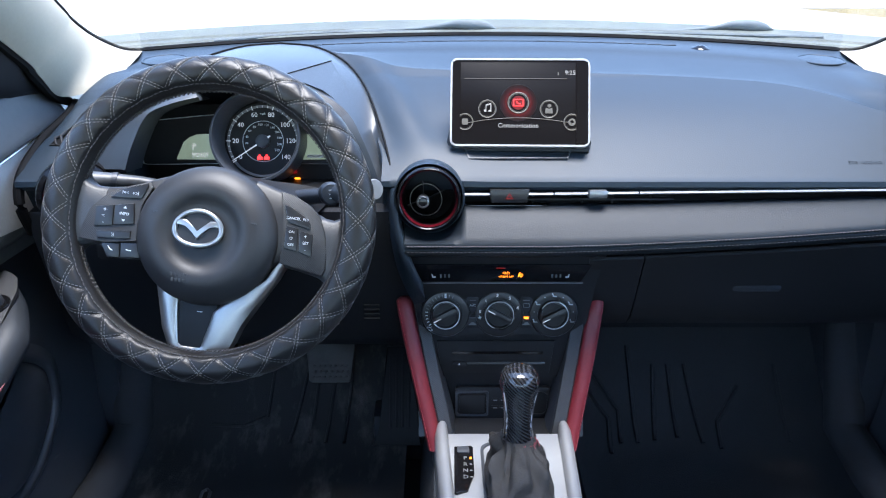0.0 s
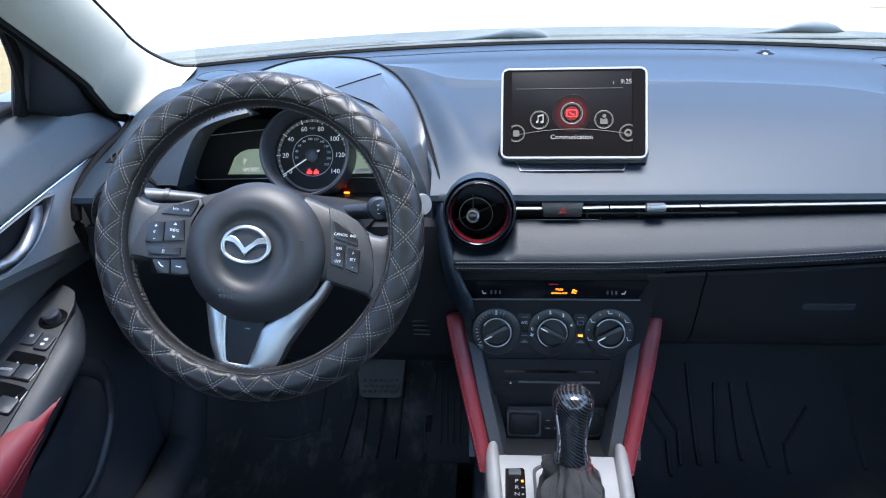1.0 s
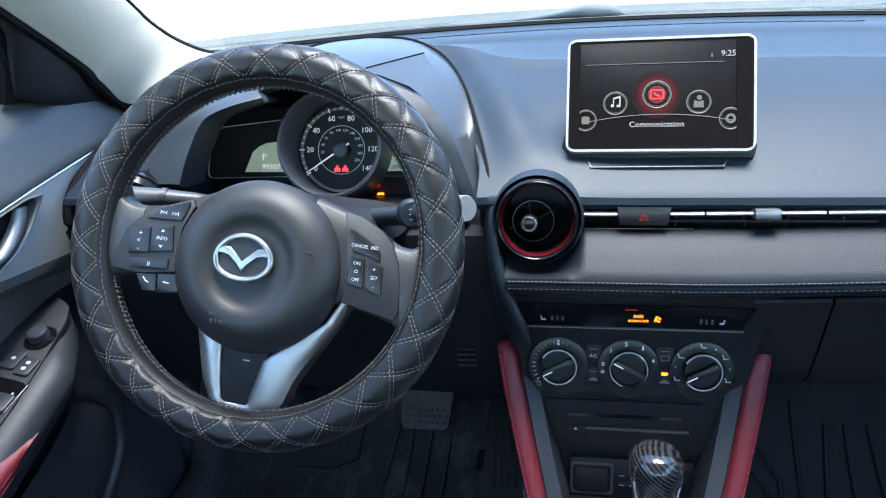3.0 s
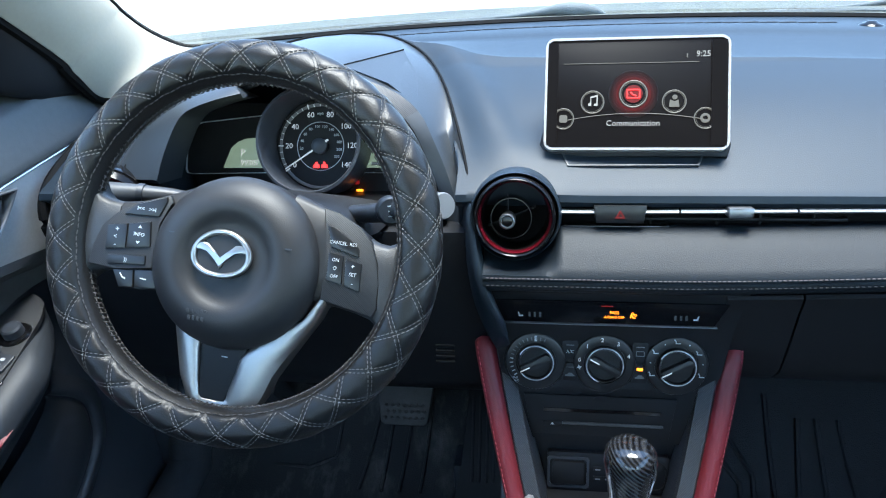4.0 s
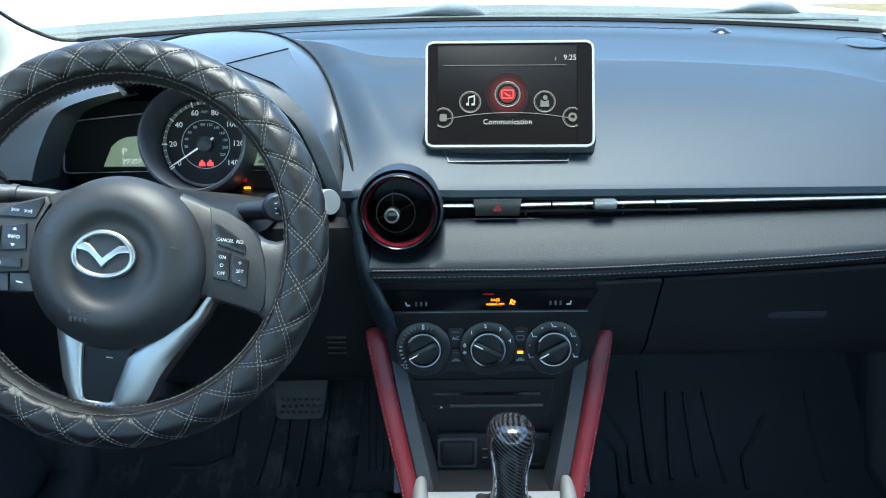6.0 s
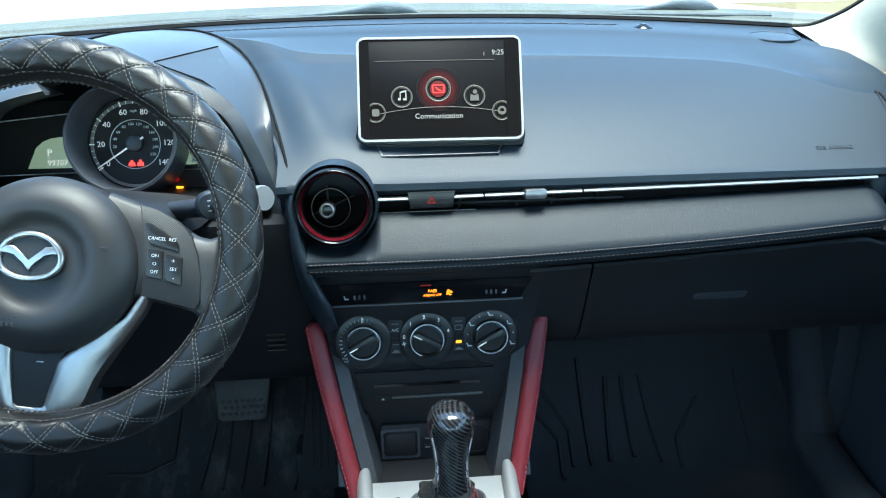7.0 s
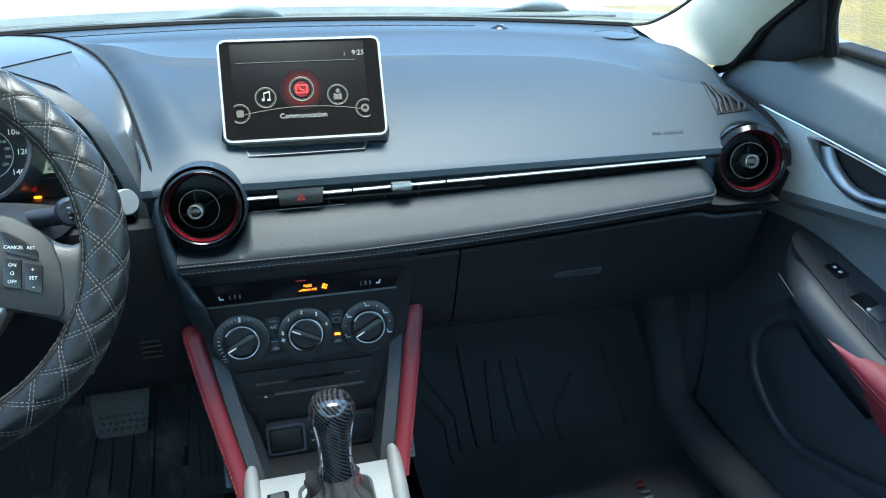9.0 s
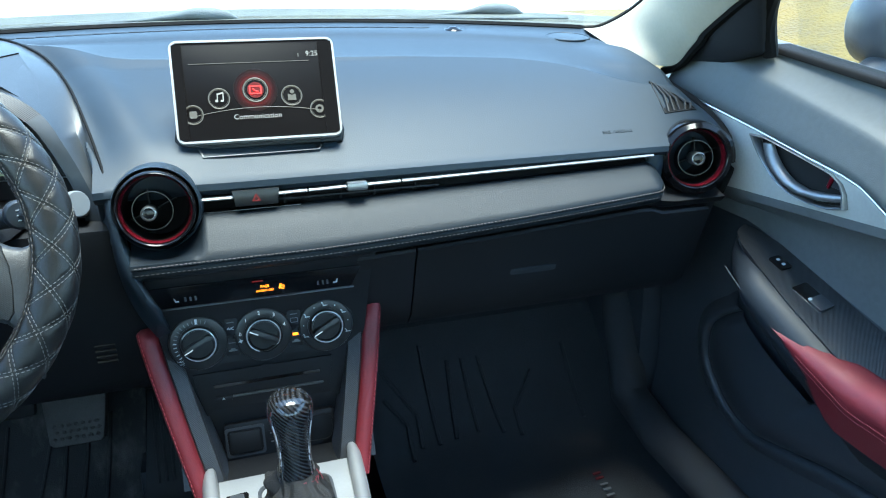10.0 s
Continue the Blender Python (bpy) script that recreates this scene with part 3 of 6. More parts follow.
def dash_row(x):
    """One cut through the upper pad: lip, leaning face, crease, deck and the closed back."""
    yc = crease_y(x)
    zc = face_z(yc)
    yb, zb = base_y(x), base_z(x)
    row = [(0.905, 0.925), (0.890, 0.930), (0.884, 0.936), (0.8855, 0.943)]
    for k in range(1, 45):
        s = k / 45
        y = 0.8855 + (yc - 0.8855) * s
        row.append((y, face_z(y)))
    f = 1 - ease(0.46, 0.56, abs(x))
    row += [(yc, zc), (yc + 0.0022, zc - 0.0016 * f), (yc + 0.008, zc - 0.0034 * f)]
    ys, zs, d0 = yb - 0.12, zb - 0.014 - 0.02 * max(0.0, abs(x) - 0.36), zc - 0.0034 * f
    for k in range(1, 6):
        s = k / 5
        row.append((yc + 0.008 + (ys - yc - 0.008) * s, d0 + (zs - d0) * s ** (1.25 * f + 0.5 * (1 - f))))
    row += [(ys + 0.006, zs + 0.0028), (ys + 0.06, zs + 0.0075), (yb, zb)]
    row += [(yb + 0.012, zb - 0.03), (yb, 0.93), (1.2, 0.86), (0.93, 0.86), (0.915, 0.90)]
    out = []
    for y, z in row:
        if z > 0.935:
            rise = ease(0.90, 0.99, y) * ease(1.24, 1.10, y) * (1 - ease(-0.29, -0.33, x))
            d = x - ridge_x(y)
            if x > HX and d > -0.02:
                z += rise * (0.0065 * math.exp(-((d - 0.044) / 0.023) ** 2) - 0.0030 * math.exp(-((d - 0.010) / 0.013) ** 2))
            z += 0.007 * math.exp(-((x + 0.104) / 0.05) ** 2 - ((y - 0.925) / 0.035) ** 2)
        out.append(Vector((x, y, z)))
    return out


VENTS = ((-0.101, 0.926, 0.0425, 0.898), (0.578, 0.9235, 0.0480, 0.908), (-0.558, 0.9235, 0.0480, 0.908))


def clear_of_vents(p):
    """Draws a surface back where a round vent sits in it."""
    for vx, vz, r, back in VENTS:
        if (p.x - vx) ** 2 + (p.z - vz) ** 2 < (r * 0.92) ** 2 and p.y < back:
            return Vector((p.x, back + 0.003, p.z))
    return p


def pad_row(x):
    """The upper pad, cut away behind the instrument hood."""
    row = [clear_of_vents(p) for p in dash_row(x)]
    end = max(0.0, (abs(x) - 0.604) / 0.032) ** 1.6
    if end > 0:
        row = [p - Vector((0, 0, 0.042 * end * ease(0.90, 1.06, p.y) * (1 - ease(1.06, 1.17, p.y)))) if p.z > 0.945 else p for p in row]
    u = (x + 0.350) / 0.187
    if abs(u) < 1:
        cut = 0.912 + 0.292 * (1 - u * u) ** 0.85
        low = next((p.z for p in row[3:] if p.y >= cut), 1.06) - 0.004
        row = [Vector((x, cut, min(p.z, low))) if p.y < cut else p for p in row]
    return row


xs = [*np.linspace(-0.636, -0.548, 24), *[-0.350 - 0.1872 * math.cos(math.pi * i / 110) for i in range(111)], *np.linspace(-0.1615, -0.05, 40), *np.linspace(-0.04, 0.52, 44), *np.linspace(0.522, 0.636, 90)]
part("upper_pad", loft([pad_row(x) for x in xs], True), SOFT, dash, smooth=50)


def on_face(x, y, up=0.0):
    """A place on the leaning face, and its local axes."""
    s = (face_z(y + 0.005) - face_z(y - 0.005)) / 0.01
    n = Vector((0, -s, 1)).normalized()
    return plane_at(Vector((x, y, face_z(y))) + n * up, n, (0, 1, 0))


def on_deck(x, y, up=0.0):
    row = [p for p in dash_row(x)[48:59]]
    for p, q in zip(row, row[1:]):
        if p.y <= y <= q.y:
            s = (y - p.y) / (q.y - p.y)
            n = Vector((0, -(q.z - p.z), q.y - p.y)).normalized()
            return plane_at(p.lerp(q, s) + n * up, n, (0, 1, 0))
    return plane_at(row[-1], (0, 0, 1), (0, 1, 0))


# slot band with bright strip, hazard switch and slider
bm = loft([[Vector((x, y, z + 0.012 * max(0, x - 0.25) / 0.25 * (1 if z < 0.92 else 0.2))) for y, z in ((0.905, 0.905), (0.915, 0.900), (0.917, 0.948), (0.905, 0.948), (0.898, 0.928))] for x in np.linspace(-0.07, 0.53, 20)], True)
part("slot_back", bm, SEALSHADE, dash)


def strip_z(x):
    return 0.926 + 0.006 * max(0, x) / 0.5


def slot_bottom(x):
    return 0.9105 + 0.0105 * max(0.0, (x - 0.1) / 0.4)


for a, b in ((-0.065, -0.022), (0.027, 0.060), (0.062, 0.105), (0.129, 0.170), (0.172, 0.512)):
    n = max(2, int((b - a) / 0.03))
    part("bright_strip", loft([[Vector((x, y, strip_z(x) + z)) for y, z in ((0.884, -0.0017), (0.8825, 0.0), (0.884, 0.0018), (0.890, 0.0018), (0.890, -0.0017))] for x in np.linspace(a, b, n + 1)], True), SILVERPAINT, dash, "bright silver strip")
part("vent_slat", box(I4, (0.20, 0.020, 0.003), (0.12, 0.902, 0.917), 0.001), DARK, dash)
for x in (0.035, 0.10, 0.14, 0.19):
    part("vent_slat", box(I4, (0.002, 0.018, 0.034), (x, 0.903, 0.926), 0.0005), DARK, dash)
part("slot_edge", box(I4, (0.115, 0.012, 0.0035), (-0.005, 0.893, 0.9095), 0.001), GLOSS, dash)
part("slot_edge", box(I4, (0.115, 0.012, 0.003), (-0.005, 0.895, 0.9425), 0.001), GLOSS, dash)
hz = part("hazard_switch", prism(plane_at((0.003, 0.890, 0.924), (0, -1, 0.12)), [(-0.026, 0.009), (0.026, 0.009), (0.023, -0.009), (-0.023, -0.009)], -0.008, 0.010, 0.0015), BUTTON, dash, "black hazard light switch")
HZ = plane_at((0.003, 0.8798, 0.9252), (0, -1, 0.12))
part("triangle", frame_of(HZ, [(-0.005, -0.004), (0.005, -0.004), (0, 0.0048)], [(-0.0022, -0.0025), (0.0022, -0.0025), (0, 0.0015)], -0.0005, 0.0006), LIT_HAZARD, hz, "red warning triangle")
part("slider", box(plane_at((0.117, 0.886, strip_z(0.117)), (0, -1, 0.1)), (0.024, 0.0105, 0.016), (0, 0, 0.002), 0.002), SATIN, dash, "satin silver vent slider")

# lower pad with its two seams
def pad_front(x):
    """The stitched edge of the lower band."""
    s = max(0.0, (x - 0.05) / 0.45)
    return 0.838 + 0.012 * max(0.0, s - 0.6), 0.8702 + 0.0235 * s ** 1.35


def pad_end(x):
    """How far the band bends away beneath the outer vent."""
    return 0.064 * (max(0.0, x - 0.496) / 0.0370) ** 2.2


rows = []
VENT_X, VENT_Z = -0.101, 0.926
for x in np.linspace(-0.132, 0.5325, 150):
    fy, fz = pad_front(x)
    zt = slot_bottom(x)
    if abs(x - VENT_X) < 0.047:
        zt = min(zt, VENT_Z - math.sqrt(0.047 ** 2 - (x - VENT_X) ** 2))
    if abs(x - 0.578) < 0.0535:
        zt = min(zt, 0.9235 - math.sqrt(0.0535 ** 2 - (x - 0.578) ** 2))
    zt = max(zt, fz + 0.005)
    back = pad_end(x)
    rows.append([Vector((x, min(0.917, y + back), z)) for y, z in ((0.915, zt - 0.004), (0.892, zt), (0.885, zt - 0.0005), (0.872, zt - (zt - fz) * 0.20), (0.858, zt - (zt - fz) * 0.45), (0.846, zt - (zt - fz) * 0.74), (fy + 0.001, fz + 0.004), (fy, fz), (fy + 0.0035, fz - 0.0015), (fy + 0.001, fz - 0.004), (fy + 0.002, fz - 0.009), (fy + 0.0045, fz - 0.0135), (fy + 0.012, fz - 0.0175), (0.875, fz - 0.020), (0.915, fz - 0.012))])
part("lower_pad", loft(rows, True), PAD, dash, "padded leatherette band with two seams", smooth=60)
top, low = [], []
for x in np.linspace(-0.127, 0.520, 84):
    fy, fz = pad_front(x)
    fy += pad_end(x)
    top.append(Vector((x, fy - 0.0006, fz + 0.0015)))
    low.append(Vector((x, fy + 0.0004, fz - 0.0068)))
part("upper_stitching", stitches(bmesh.new(), top, 0.0045, 0.0034, 0.0006), PALETHREAD, dash, "pale rose stitching")
part("lower_stitching", stitches(bmesh.new(), low, 0.0052, 0.0034, 0.0006), DARKTHREAD, dash, "dark stitching")

# panels under the band
rows = []
for x in np.linspace(-0.14, 0.62, 40):
    s = max(0.0, (x - 0.05) / 0.45)
    up = 0.024 * min(1, s) ** 1.35 * (1 - 0.38 * ease(0.500, 0.535, x))
    rows.append([Vector((x, y, z)) for y, z in ((0.93, 0.880 + up * 0.8), (0.868, 0.856 + up), (0.874, 0.848 + up), (0.888, 0.842 + up), (0.905, 0.80 + up * 0.5), (0.925, 0.745), (0.98, 0.70), (1.05, 0.69), (1.1, 0.88))])
part("lower_panel", loft(rows, True), STACK, dash)
rows = []
for x in np.linspace(0.186, 0.600, 24):
    s = max(0.0, (x - 0.05) / 0.45)
    up = 0.024 * min(1.1, s) ** 1.35 * (1 - 0.38 * ease(0.500, 0.535, x))
    rows.append([Vector((x, y, z)) for y, z in ((0.90, 0.838 + up), (0.875, 0.8395 + up), (0.8725, 0.836 + up), (0.882, 0.815 + up * 0.8), (0.897, 0.775 + up * 0.3), (0.914, 0.735), (0.935, 0.715), (0.95, 0.725), (0.93, 0.80))])
gb = part("glove_box_door", loft(rows, True), STACK, dash, "black glove box door")
rows = []
for x in np.linspace(0.112, 0.1838, 6):
    s = max(0.0, (x - 0.05) / 0.45)
    up = 0.024 * s ** 1.35
    rows.append([Vector((x, y, z)) for y, z in ((0.90, 0.838 + up), (0.875, 0.8395 + up), (0.8730, 0.836 + up), (0.8825, 0.815 + up * 0.8), (0.8975, 0.775 + up * 0.3), (0.9145, 0.735), (0.935, 0.715), (0.95, 0.725), (0.93, 0.80))])
part("glove_box_surround", loft(rows, True), STACK, dash)
LT = plane_at((0.350, 0.8965, 0.789), (0, -0.93, -0.36))
part("latch", prism(LT, rounded(0.066, 0.011, 0.003), -0.006, 0.003, 0.001), DOORPLASTIC, gb, "grey glove box latch")
part("latch_recess", prism(LT, rounded(0.076, 0.020, 0.006), -0.006, 0.0008, 0.0005), DARK, gb)

# driver's side lower panel
rows = []
for x in np.linspace(-0.63, -0.135, 30):
    rows.append([Vector((x, y, z)) for y, z in ((0.93, 0.905), (0.892, 0.900), (0.890, 0.87), (0.905, 0.80), (0.93, 0.70), (0.98, 0.655), (1.08, 0.66), (1.05, 0.90))])
part("knee_panel", loft(rows, True), STACK, dash, "black knee panel under the column")
for k in range(4):
    part("knee_slot", box(pose(-0.185, 0.9165, 0.752 - k * 0.007, 18), (0.022, 0.003, 0.003)), DARK, dash)
part("switch_panel", prism(plane_at((-0.50, 0.885, 0.865), (0, -1, 0.15)), rounded(0.085, 0.055, 0.006), -0.01, 0.004, 0.0015), DARK, dash)
for x in (-0.52, -0.48):
    part("switch", prism(plane_at((x, 0.8805, 0.866), (0, -1, 0.15)), rounded(0.028, 0.020, 0.003), -0.004, 0.005, 0.001), HARD, dash)

# demister slot, speakers, sensor, corner vents
bm = bmesh.new()
for i in range(26):
    x = -0.31 + i * 0.025
    add_box(bm, on_deck(x, base_y(x) - 0.055), (0.0236, 0.006, 0.004), (0, 0, -0.0012))
part("demister_grille", bm, DARK, dash, "black slotted demister grille")
for side in (-1, 1):
    a, b, c = (on_deck(side * x, y).translation for x, y in ((0.515, 1.185), (0.571, 1.185), (0.543, 1.235)))
    n = (b - a).cross(c - a).normalized()
    m = plane_at(on_deck(side * 0.543, 1.21).translation, n if n.z > 0 else -n, (0, 1, 0))
    part("speaker_rim", lathe(m, ring_profile(0.036, 0.003, -0.004, 0.0018), 40), SOFT, dash)
    sp = part("speaker_grille", lathe(m, [(0.034, -0.002), (0.034, 0.001), (0.02, 0.0022), (0, 0.0026)], 40), SOFT, dash, "round tweeter grille")
m = on_deck(0.362, 1.27)
part("light_sensor", lathe(m, [(0.017, -0.002), (0.015, 0.001), (0.009, 0.003), (0.006, 0.0055), (0, 0.006)], 24), BEZEL, dash, "small black light sensor dome")
for side in (-1, 1):
    n = on_face(side * 0.6, 0.98)
    pts = [Vector((side * 0.573, 1.003, 0)), Vector((side * 0.560, 0.938, 0)), Vector((side * 0.613, 0.942, 0)), Vector((side * 0.599, 0.968, 0))]
    for p in pts:
        p.z = face_z(p.y)
    nn = (pts[1] - pts[0]).cross(pts[2] - pts[0]).normalized()
    nn = nn if nn.z > 0 else -nn
    bm = bmesh.new()
    c = sum(pts, Vector()) / 4
    inner = [p.lerp(c, 0.06) for p in pts]
    bm = loft([[p + nn * h for p in o] for o, h in ((pts, -0.004), (pts, 0.0015), (inner, 0.0015), (inner, -0.004), (pts, -0.004))], True, False)
    cv = part("corner_vent", bm, BUTTON, dash, "triangular side window vent")
    # Flat black plate under the slats, in place of a deep shaded opening.
    part("hole_shade_plate", loft([[p + nn * h for p in inner] for h in (-0.004, 0.0004)], True), SEALSHADE, cv)
    for k in range(5):
        u = (k + 0.6) / 5
        a, b = inner[1].lerp(inner[2], u * 0.92), inner[0].lerp(inner[3], u) if u < 0.7 else inner[3].lerp(inner[2], (u - 0.7) * 1.6)
        part("slat", tube([a + nn * 0.001, a.lerp(b, 0.5) + nn * 0.004 + Vector((side * 0.004, 0, 0)), b + nn * 0.001], 0.0017, 6), DARK, cv)
words("airbag_text", "SRS AIRBAG", 0.0085, on_face(0.474, 0.9145, 0.0001), SOFT, dash, 0.0006)


def air_vent(c, r, label, turn=0.0, aim=(0.0, 0.0), mouth=0.885, guide=0.50):
    """A round vent: gloss bezel, red ring, guide ring on an aimed inner ball, hub and spokes."""
    m = plane_at(c, (turn, -0.985, 0.17))
    w = m @ Matrix.Translation((aim[0] * 0.5, aim[1] * 0.5, 0))
    h = m @ Matrix.Translation((aim[0], aim[1], 0))
    v = part("air_vent", lathe(m, [(r * 0.84, -0.030), (r * 1.0, -0.030), (r * 1.0, 0.002), (r * 0.99, 0.008), (r * (mouth + 0.085), 0.0112), (r * (mouth + 0.05), 0.0125), (r * (mouth + 0.02), 0.0115), (r * (mouth + 0.005), 0.008), (r * mouth, 0.002), (r * 0.84, -0.030)], 72), BEZEL, dash, label)
    part("red_ring", lathe(m, [(r * (mouth + u), z) for u, z in ((0.007, 0.002), (0.004, 0.0085), (-0.013, 0.0090), (-0.030, 0.0045), (-0.050, -0.003), (-0.025, -0.008), (0.007, 0.002))], 72), REDGLOSS, v, "red ring")
    part("throat", lathe(m, [(r * (mouth - 0.045), -0.001), (r * (mouth - 0.065), -0.010), (r * (mouth - 0.105), -0.034), (0, -0.036)], 48), SEALSHADE, v)
    part("guide_ring", lathe(w, ring_profile(r * guide, r * 0.032, -0.030, -0.002), 56), BEZEL, v, "thin gloss guide ring")
    for a, long in ((92, guide - 0.05), (24, guide + 0.1), (200, guide - 0.1)):
        part("spoke", box(h @ pose(0, 0, 0, 0, 0, a), (r * long, 0.0012, 0.012), (r * (0.14 + long / 2), 0, -0.018)), DARK, v)
    part("hub", lathe(h, [(r * 0.18, -0.02), (r * 0.20, 0.001), (r * 0.20, 0.0045), (r * 0.185, 0.0062), (r * 0.165, 0.0066), (r * 0.15, 0.0048), (0, 0.0048)], 36), SATIN, v, "satin hub knob")
    part("hub_centre", lathe(h, [(r * 0.15, 0.0040), (r * 0.135, 0.0058), (0, 0.0064)], 28), BEZEL, v)
    # Black collar that stands for the shadow gap round the bezel.
    part("shadow_gap_ring", lathe(m, [(r * 0.99, -0.006), (r * 1.035, -0.008), (r * 1.06, -0.012), (r * 1.07, -0.05)], 64), SEALSHADE, v)
    if r > 0.045:
        part("drum_sleeve", lathe(m, [(r * 0.97, 0.0035), (r * 1.035, 0.0030), (r * 1.065, -0.001), (r * 1.09, -0.012), (r * 1.10, -0.05)], 72), BEZEL, v, "gloss black outer drum")
    else:
        part("pod", lathe(m, [(r * 1.045, -0.020), (r * 1.05, -0.001), (r * 1.075, 0.0012), (r * 1.10, -0.0015), (r * 1.13, -0.010), (r * 1.155, -0.025), (r * 1.17, -0.06)], 64), SOFT, v, "soft grey collar")
    return v


air_vent((-0.101, 0.868, 0.926), 0.0408, "round air vent with red inner ring", 0.0, (-0.0075, -0.004))
air_vent((0.578, 0.886, 0.9235), 0.0465, "round air vent with red inner ring", -0.34, (0.003, -0.001), 0.81, 0.50)
air_vent((-0.558, 0.886, 0.9235), 0.0465, "round air vent with red inner ring", 0.34, (-0.003, -0.001), 0.81, 0.50)
for side in (-1, 1):
    rows = [[Vector((side * x, y, z)) for y, z in ((0.96, 0.955), (0.925, 0.945), (0.922, 0.925), (0.922, 0.885), (0.925, 0.865), (0.96, 0.86))] for x in (0.512, 0.56, 0.632)]
    part("end_cheek", loft(rows, True), SOFT, dash)
    rows = [[Vector((side * x, y + o, z)) for o, z in ((0.040, 0.942), (0.006, 0.940), (0.0, 0.934), (-0.002, 0.915), (0.002, 0.890), (0.006, 0.878), (0.040, 0.874))] for x, y in ((0.511, 0.898), (0.516, 0.891), (0.524, 0.889), (0.534, 0.894))]
    part("vent_surround", loft(rows, True), SOFT, dash, "soft panel beside the round vent", smooth=60)

for side in (-1, 1):
    seam = spline([(side * 0.640, 1.085, 1.012), (side * 0.638, 1.05, 0.998), (side * 0.637, 0.97, 0.978), (side * 0.636, 0.905, 0.948), (side * 0.635, 0.885, 0.912), (side * 0.635, 0.90, 0.868)], 24)
    part("end_seam", tube(seam, 0.0070, 8), SEALSHADE, dash, "black gap between dashboard and door")

# ---- instrument hood ----
def hood_line(half, steps=26):
    """A line over the hood from end to end, from its half (out from the middle, y, z)."""
    right = spline([(HX + u, y, z) for u, y, z in half], steps)
    left = [Vector((2 * HX - p.x, p.y, p.z)) for p in right]
    return left[:0:-1] + right


H_OPEN = ((0, 0.950, 1.058), (0.05, 0.950, 1.053), (0.098, 0.946, 1.034), (0.128, 0.940, 1.012), (0.144, 0.934, 0.987), (0.157, 0.930, 0.955), (0.166, 0.926, 0.925), (0.171, 0.920, 0.885))
H_LIP = ((0, 0.958, 1.066), (0.052, 0.960, 1.061), (0.108, 0.960, 1.042), (0.141, 0.952, 1.018), (0.160, 0.938, 0.985), (0.173, 0.929, 0.955), (0.182, 0.921, 0.925), (0.185, 0.916, 0.885))
H_BAND = ((0, 1.03, 1.077), (0.06, 1.03, 1.073), (0.122, 1.03, 1.051), (0.154, 1.0, 1.021), (0.171, 0.962, 0.989), (0.182, 0.936, 0.957), (0.189, 0.918, 0.925), (0.191, 0.905, 0.885))
H_TOP = ((0, 1.12, 1.085), (0.07, 1.11, 1.079), (0.132, 1.075, 1.056), (0.162, 1.02, 1.028), (0.177, 0.965, 0.994), (0.189, 0.930, 0.958), (0.195, 0.905, 0.925), (0.197, 0.885, 0.885))
H_SEAM = ((0, 1.21, 1.087), (0.06, 1.19, 1.083), (0.115, 1.125, 1.067), (0.153, 1.045, 1.040), (0.179, 0.965, 1.002), (0.195, 0.915, 0.961), (0.202, 0.884, 0.930), (0.208, 0.860, 0.885))
back = [p + Vector((0, 0.09, -0.006)) for p in hood_line(H_OPEN)]
tuck = [p + Vector((math.copysign(0.006, p.x - HX), 0.006, -0.016)) for p in hood_line(H_SEAM)]
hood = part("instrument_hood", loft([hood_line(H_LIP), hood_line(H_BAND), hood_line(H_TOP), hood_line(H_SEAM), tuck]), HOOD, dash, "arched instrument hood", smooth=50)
part("hood_edge", tube([p + Vector((math.copysign(0.0015, p.x - HX), -0.001, 0.0010)) for p in hood_line(H_SEAM) if p.y > 0.90], 0.0016, 6), SEALSHADE, dash, "black seam")
lip = [back, hood_line(H_OPEN), [p.lerp(q, 0.25) + Vector((0, -0.001, 0)) for p, q in zip(hood_line(H_OPEN), hood_line(H_LIP))], hood_line(H_LIP)]
part("hood_lip", loft([row[19:38] for row in lip]), SPOKERIB, dash, "dark ribbed lip of the hood")
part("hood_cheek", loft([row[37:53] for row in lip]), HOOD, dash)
a = spline(((-0.4227, 0.952, 1.0537), (-0.4705, 0.948, 1.0424), (-0.4985, 0.944, 1.0282), (-0.5258, 0.940, 1.0093), (-0.5418, 0.935, 0.9902), (-0.5546, 0.928, 0.9715), (-0.5691, 0.920, 0.9489)), 24)
b = spline(((-0.4008, 0.930, 1.0442), (-0.4286, 0.920, 1.0387), (-0.4566, 0.912, 1.0288), (-0.4681, 0.905, 1.0161), (-0.4771, 0.900, 0.9987), (-0.4860, 0.895, 0.9781), (-0.4925, 0.890, 0.9572)), 24)
rows = [[p + Vector((-0.010, 0.020, -0.006)), p, p.lerp(q, 0.12) + Vector((0.001, -0.001, 0.0015)), p.lerp(q, 0.55) + Vector((0.001, -0.001, 0.002)), p.lerp(q, 0.92) + Vector((0, 0, 0.001)), q, q + Vector((-0.002, 0.010, -0.006)), q + Vector((-0.004, 0.060, -0.012))] for p, q in zip(a, b)]
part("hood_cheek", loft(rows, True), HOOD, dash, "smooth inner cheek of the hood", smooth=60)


def facet(corners, depth):
    a, b, c = corners[0], corners[1], corners[2]
    n = (b - a).cross(c - a).normalized()
    n = n if n.z > 0 else -n
    return loft([[p - n * depth for p in corners], [p for p in corners]], True)


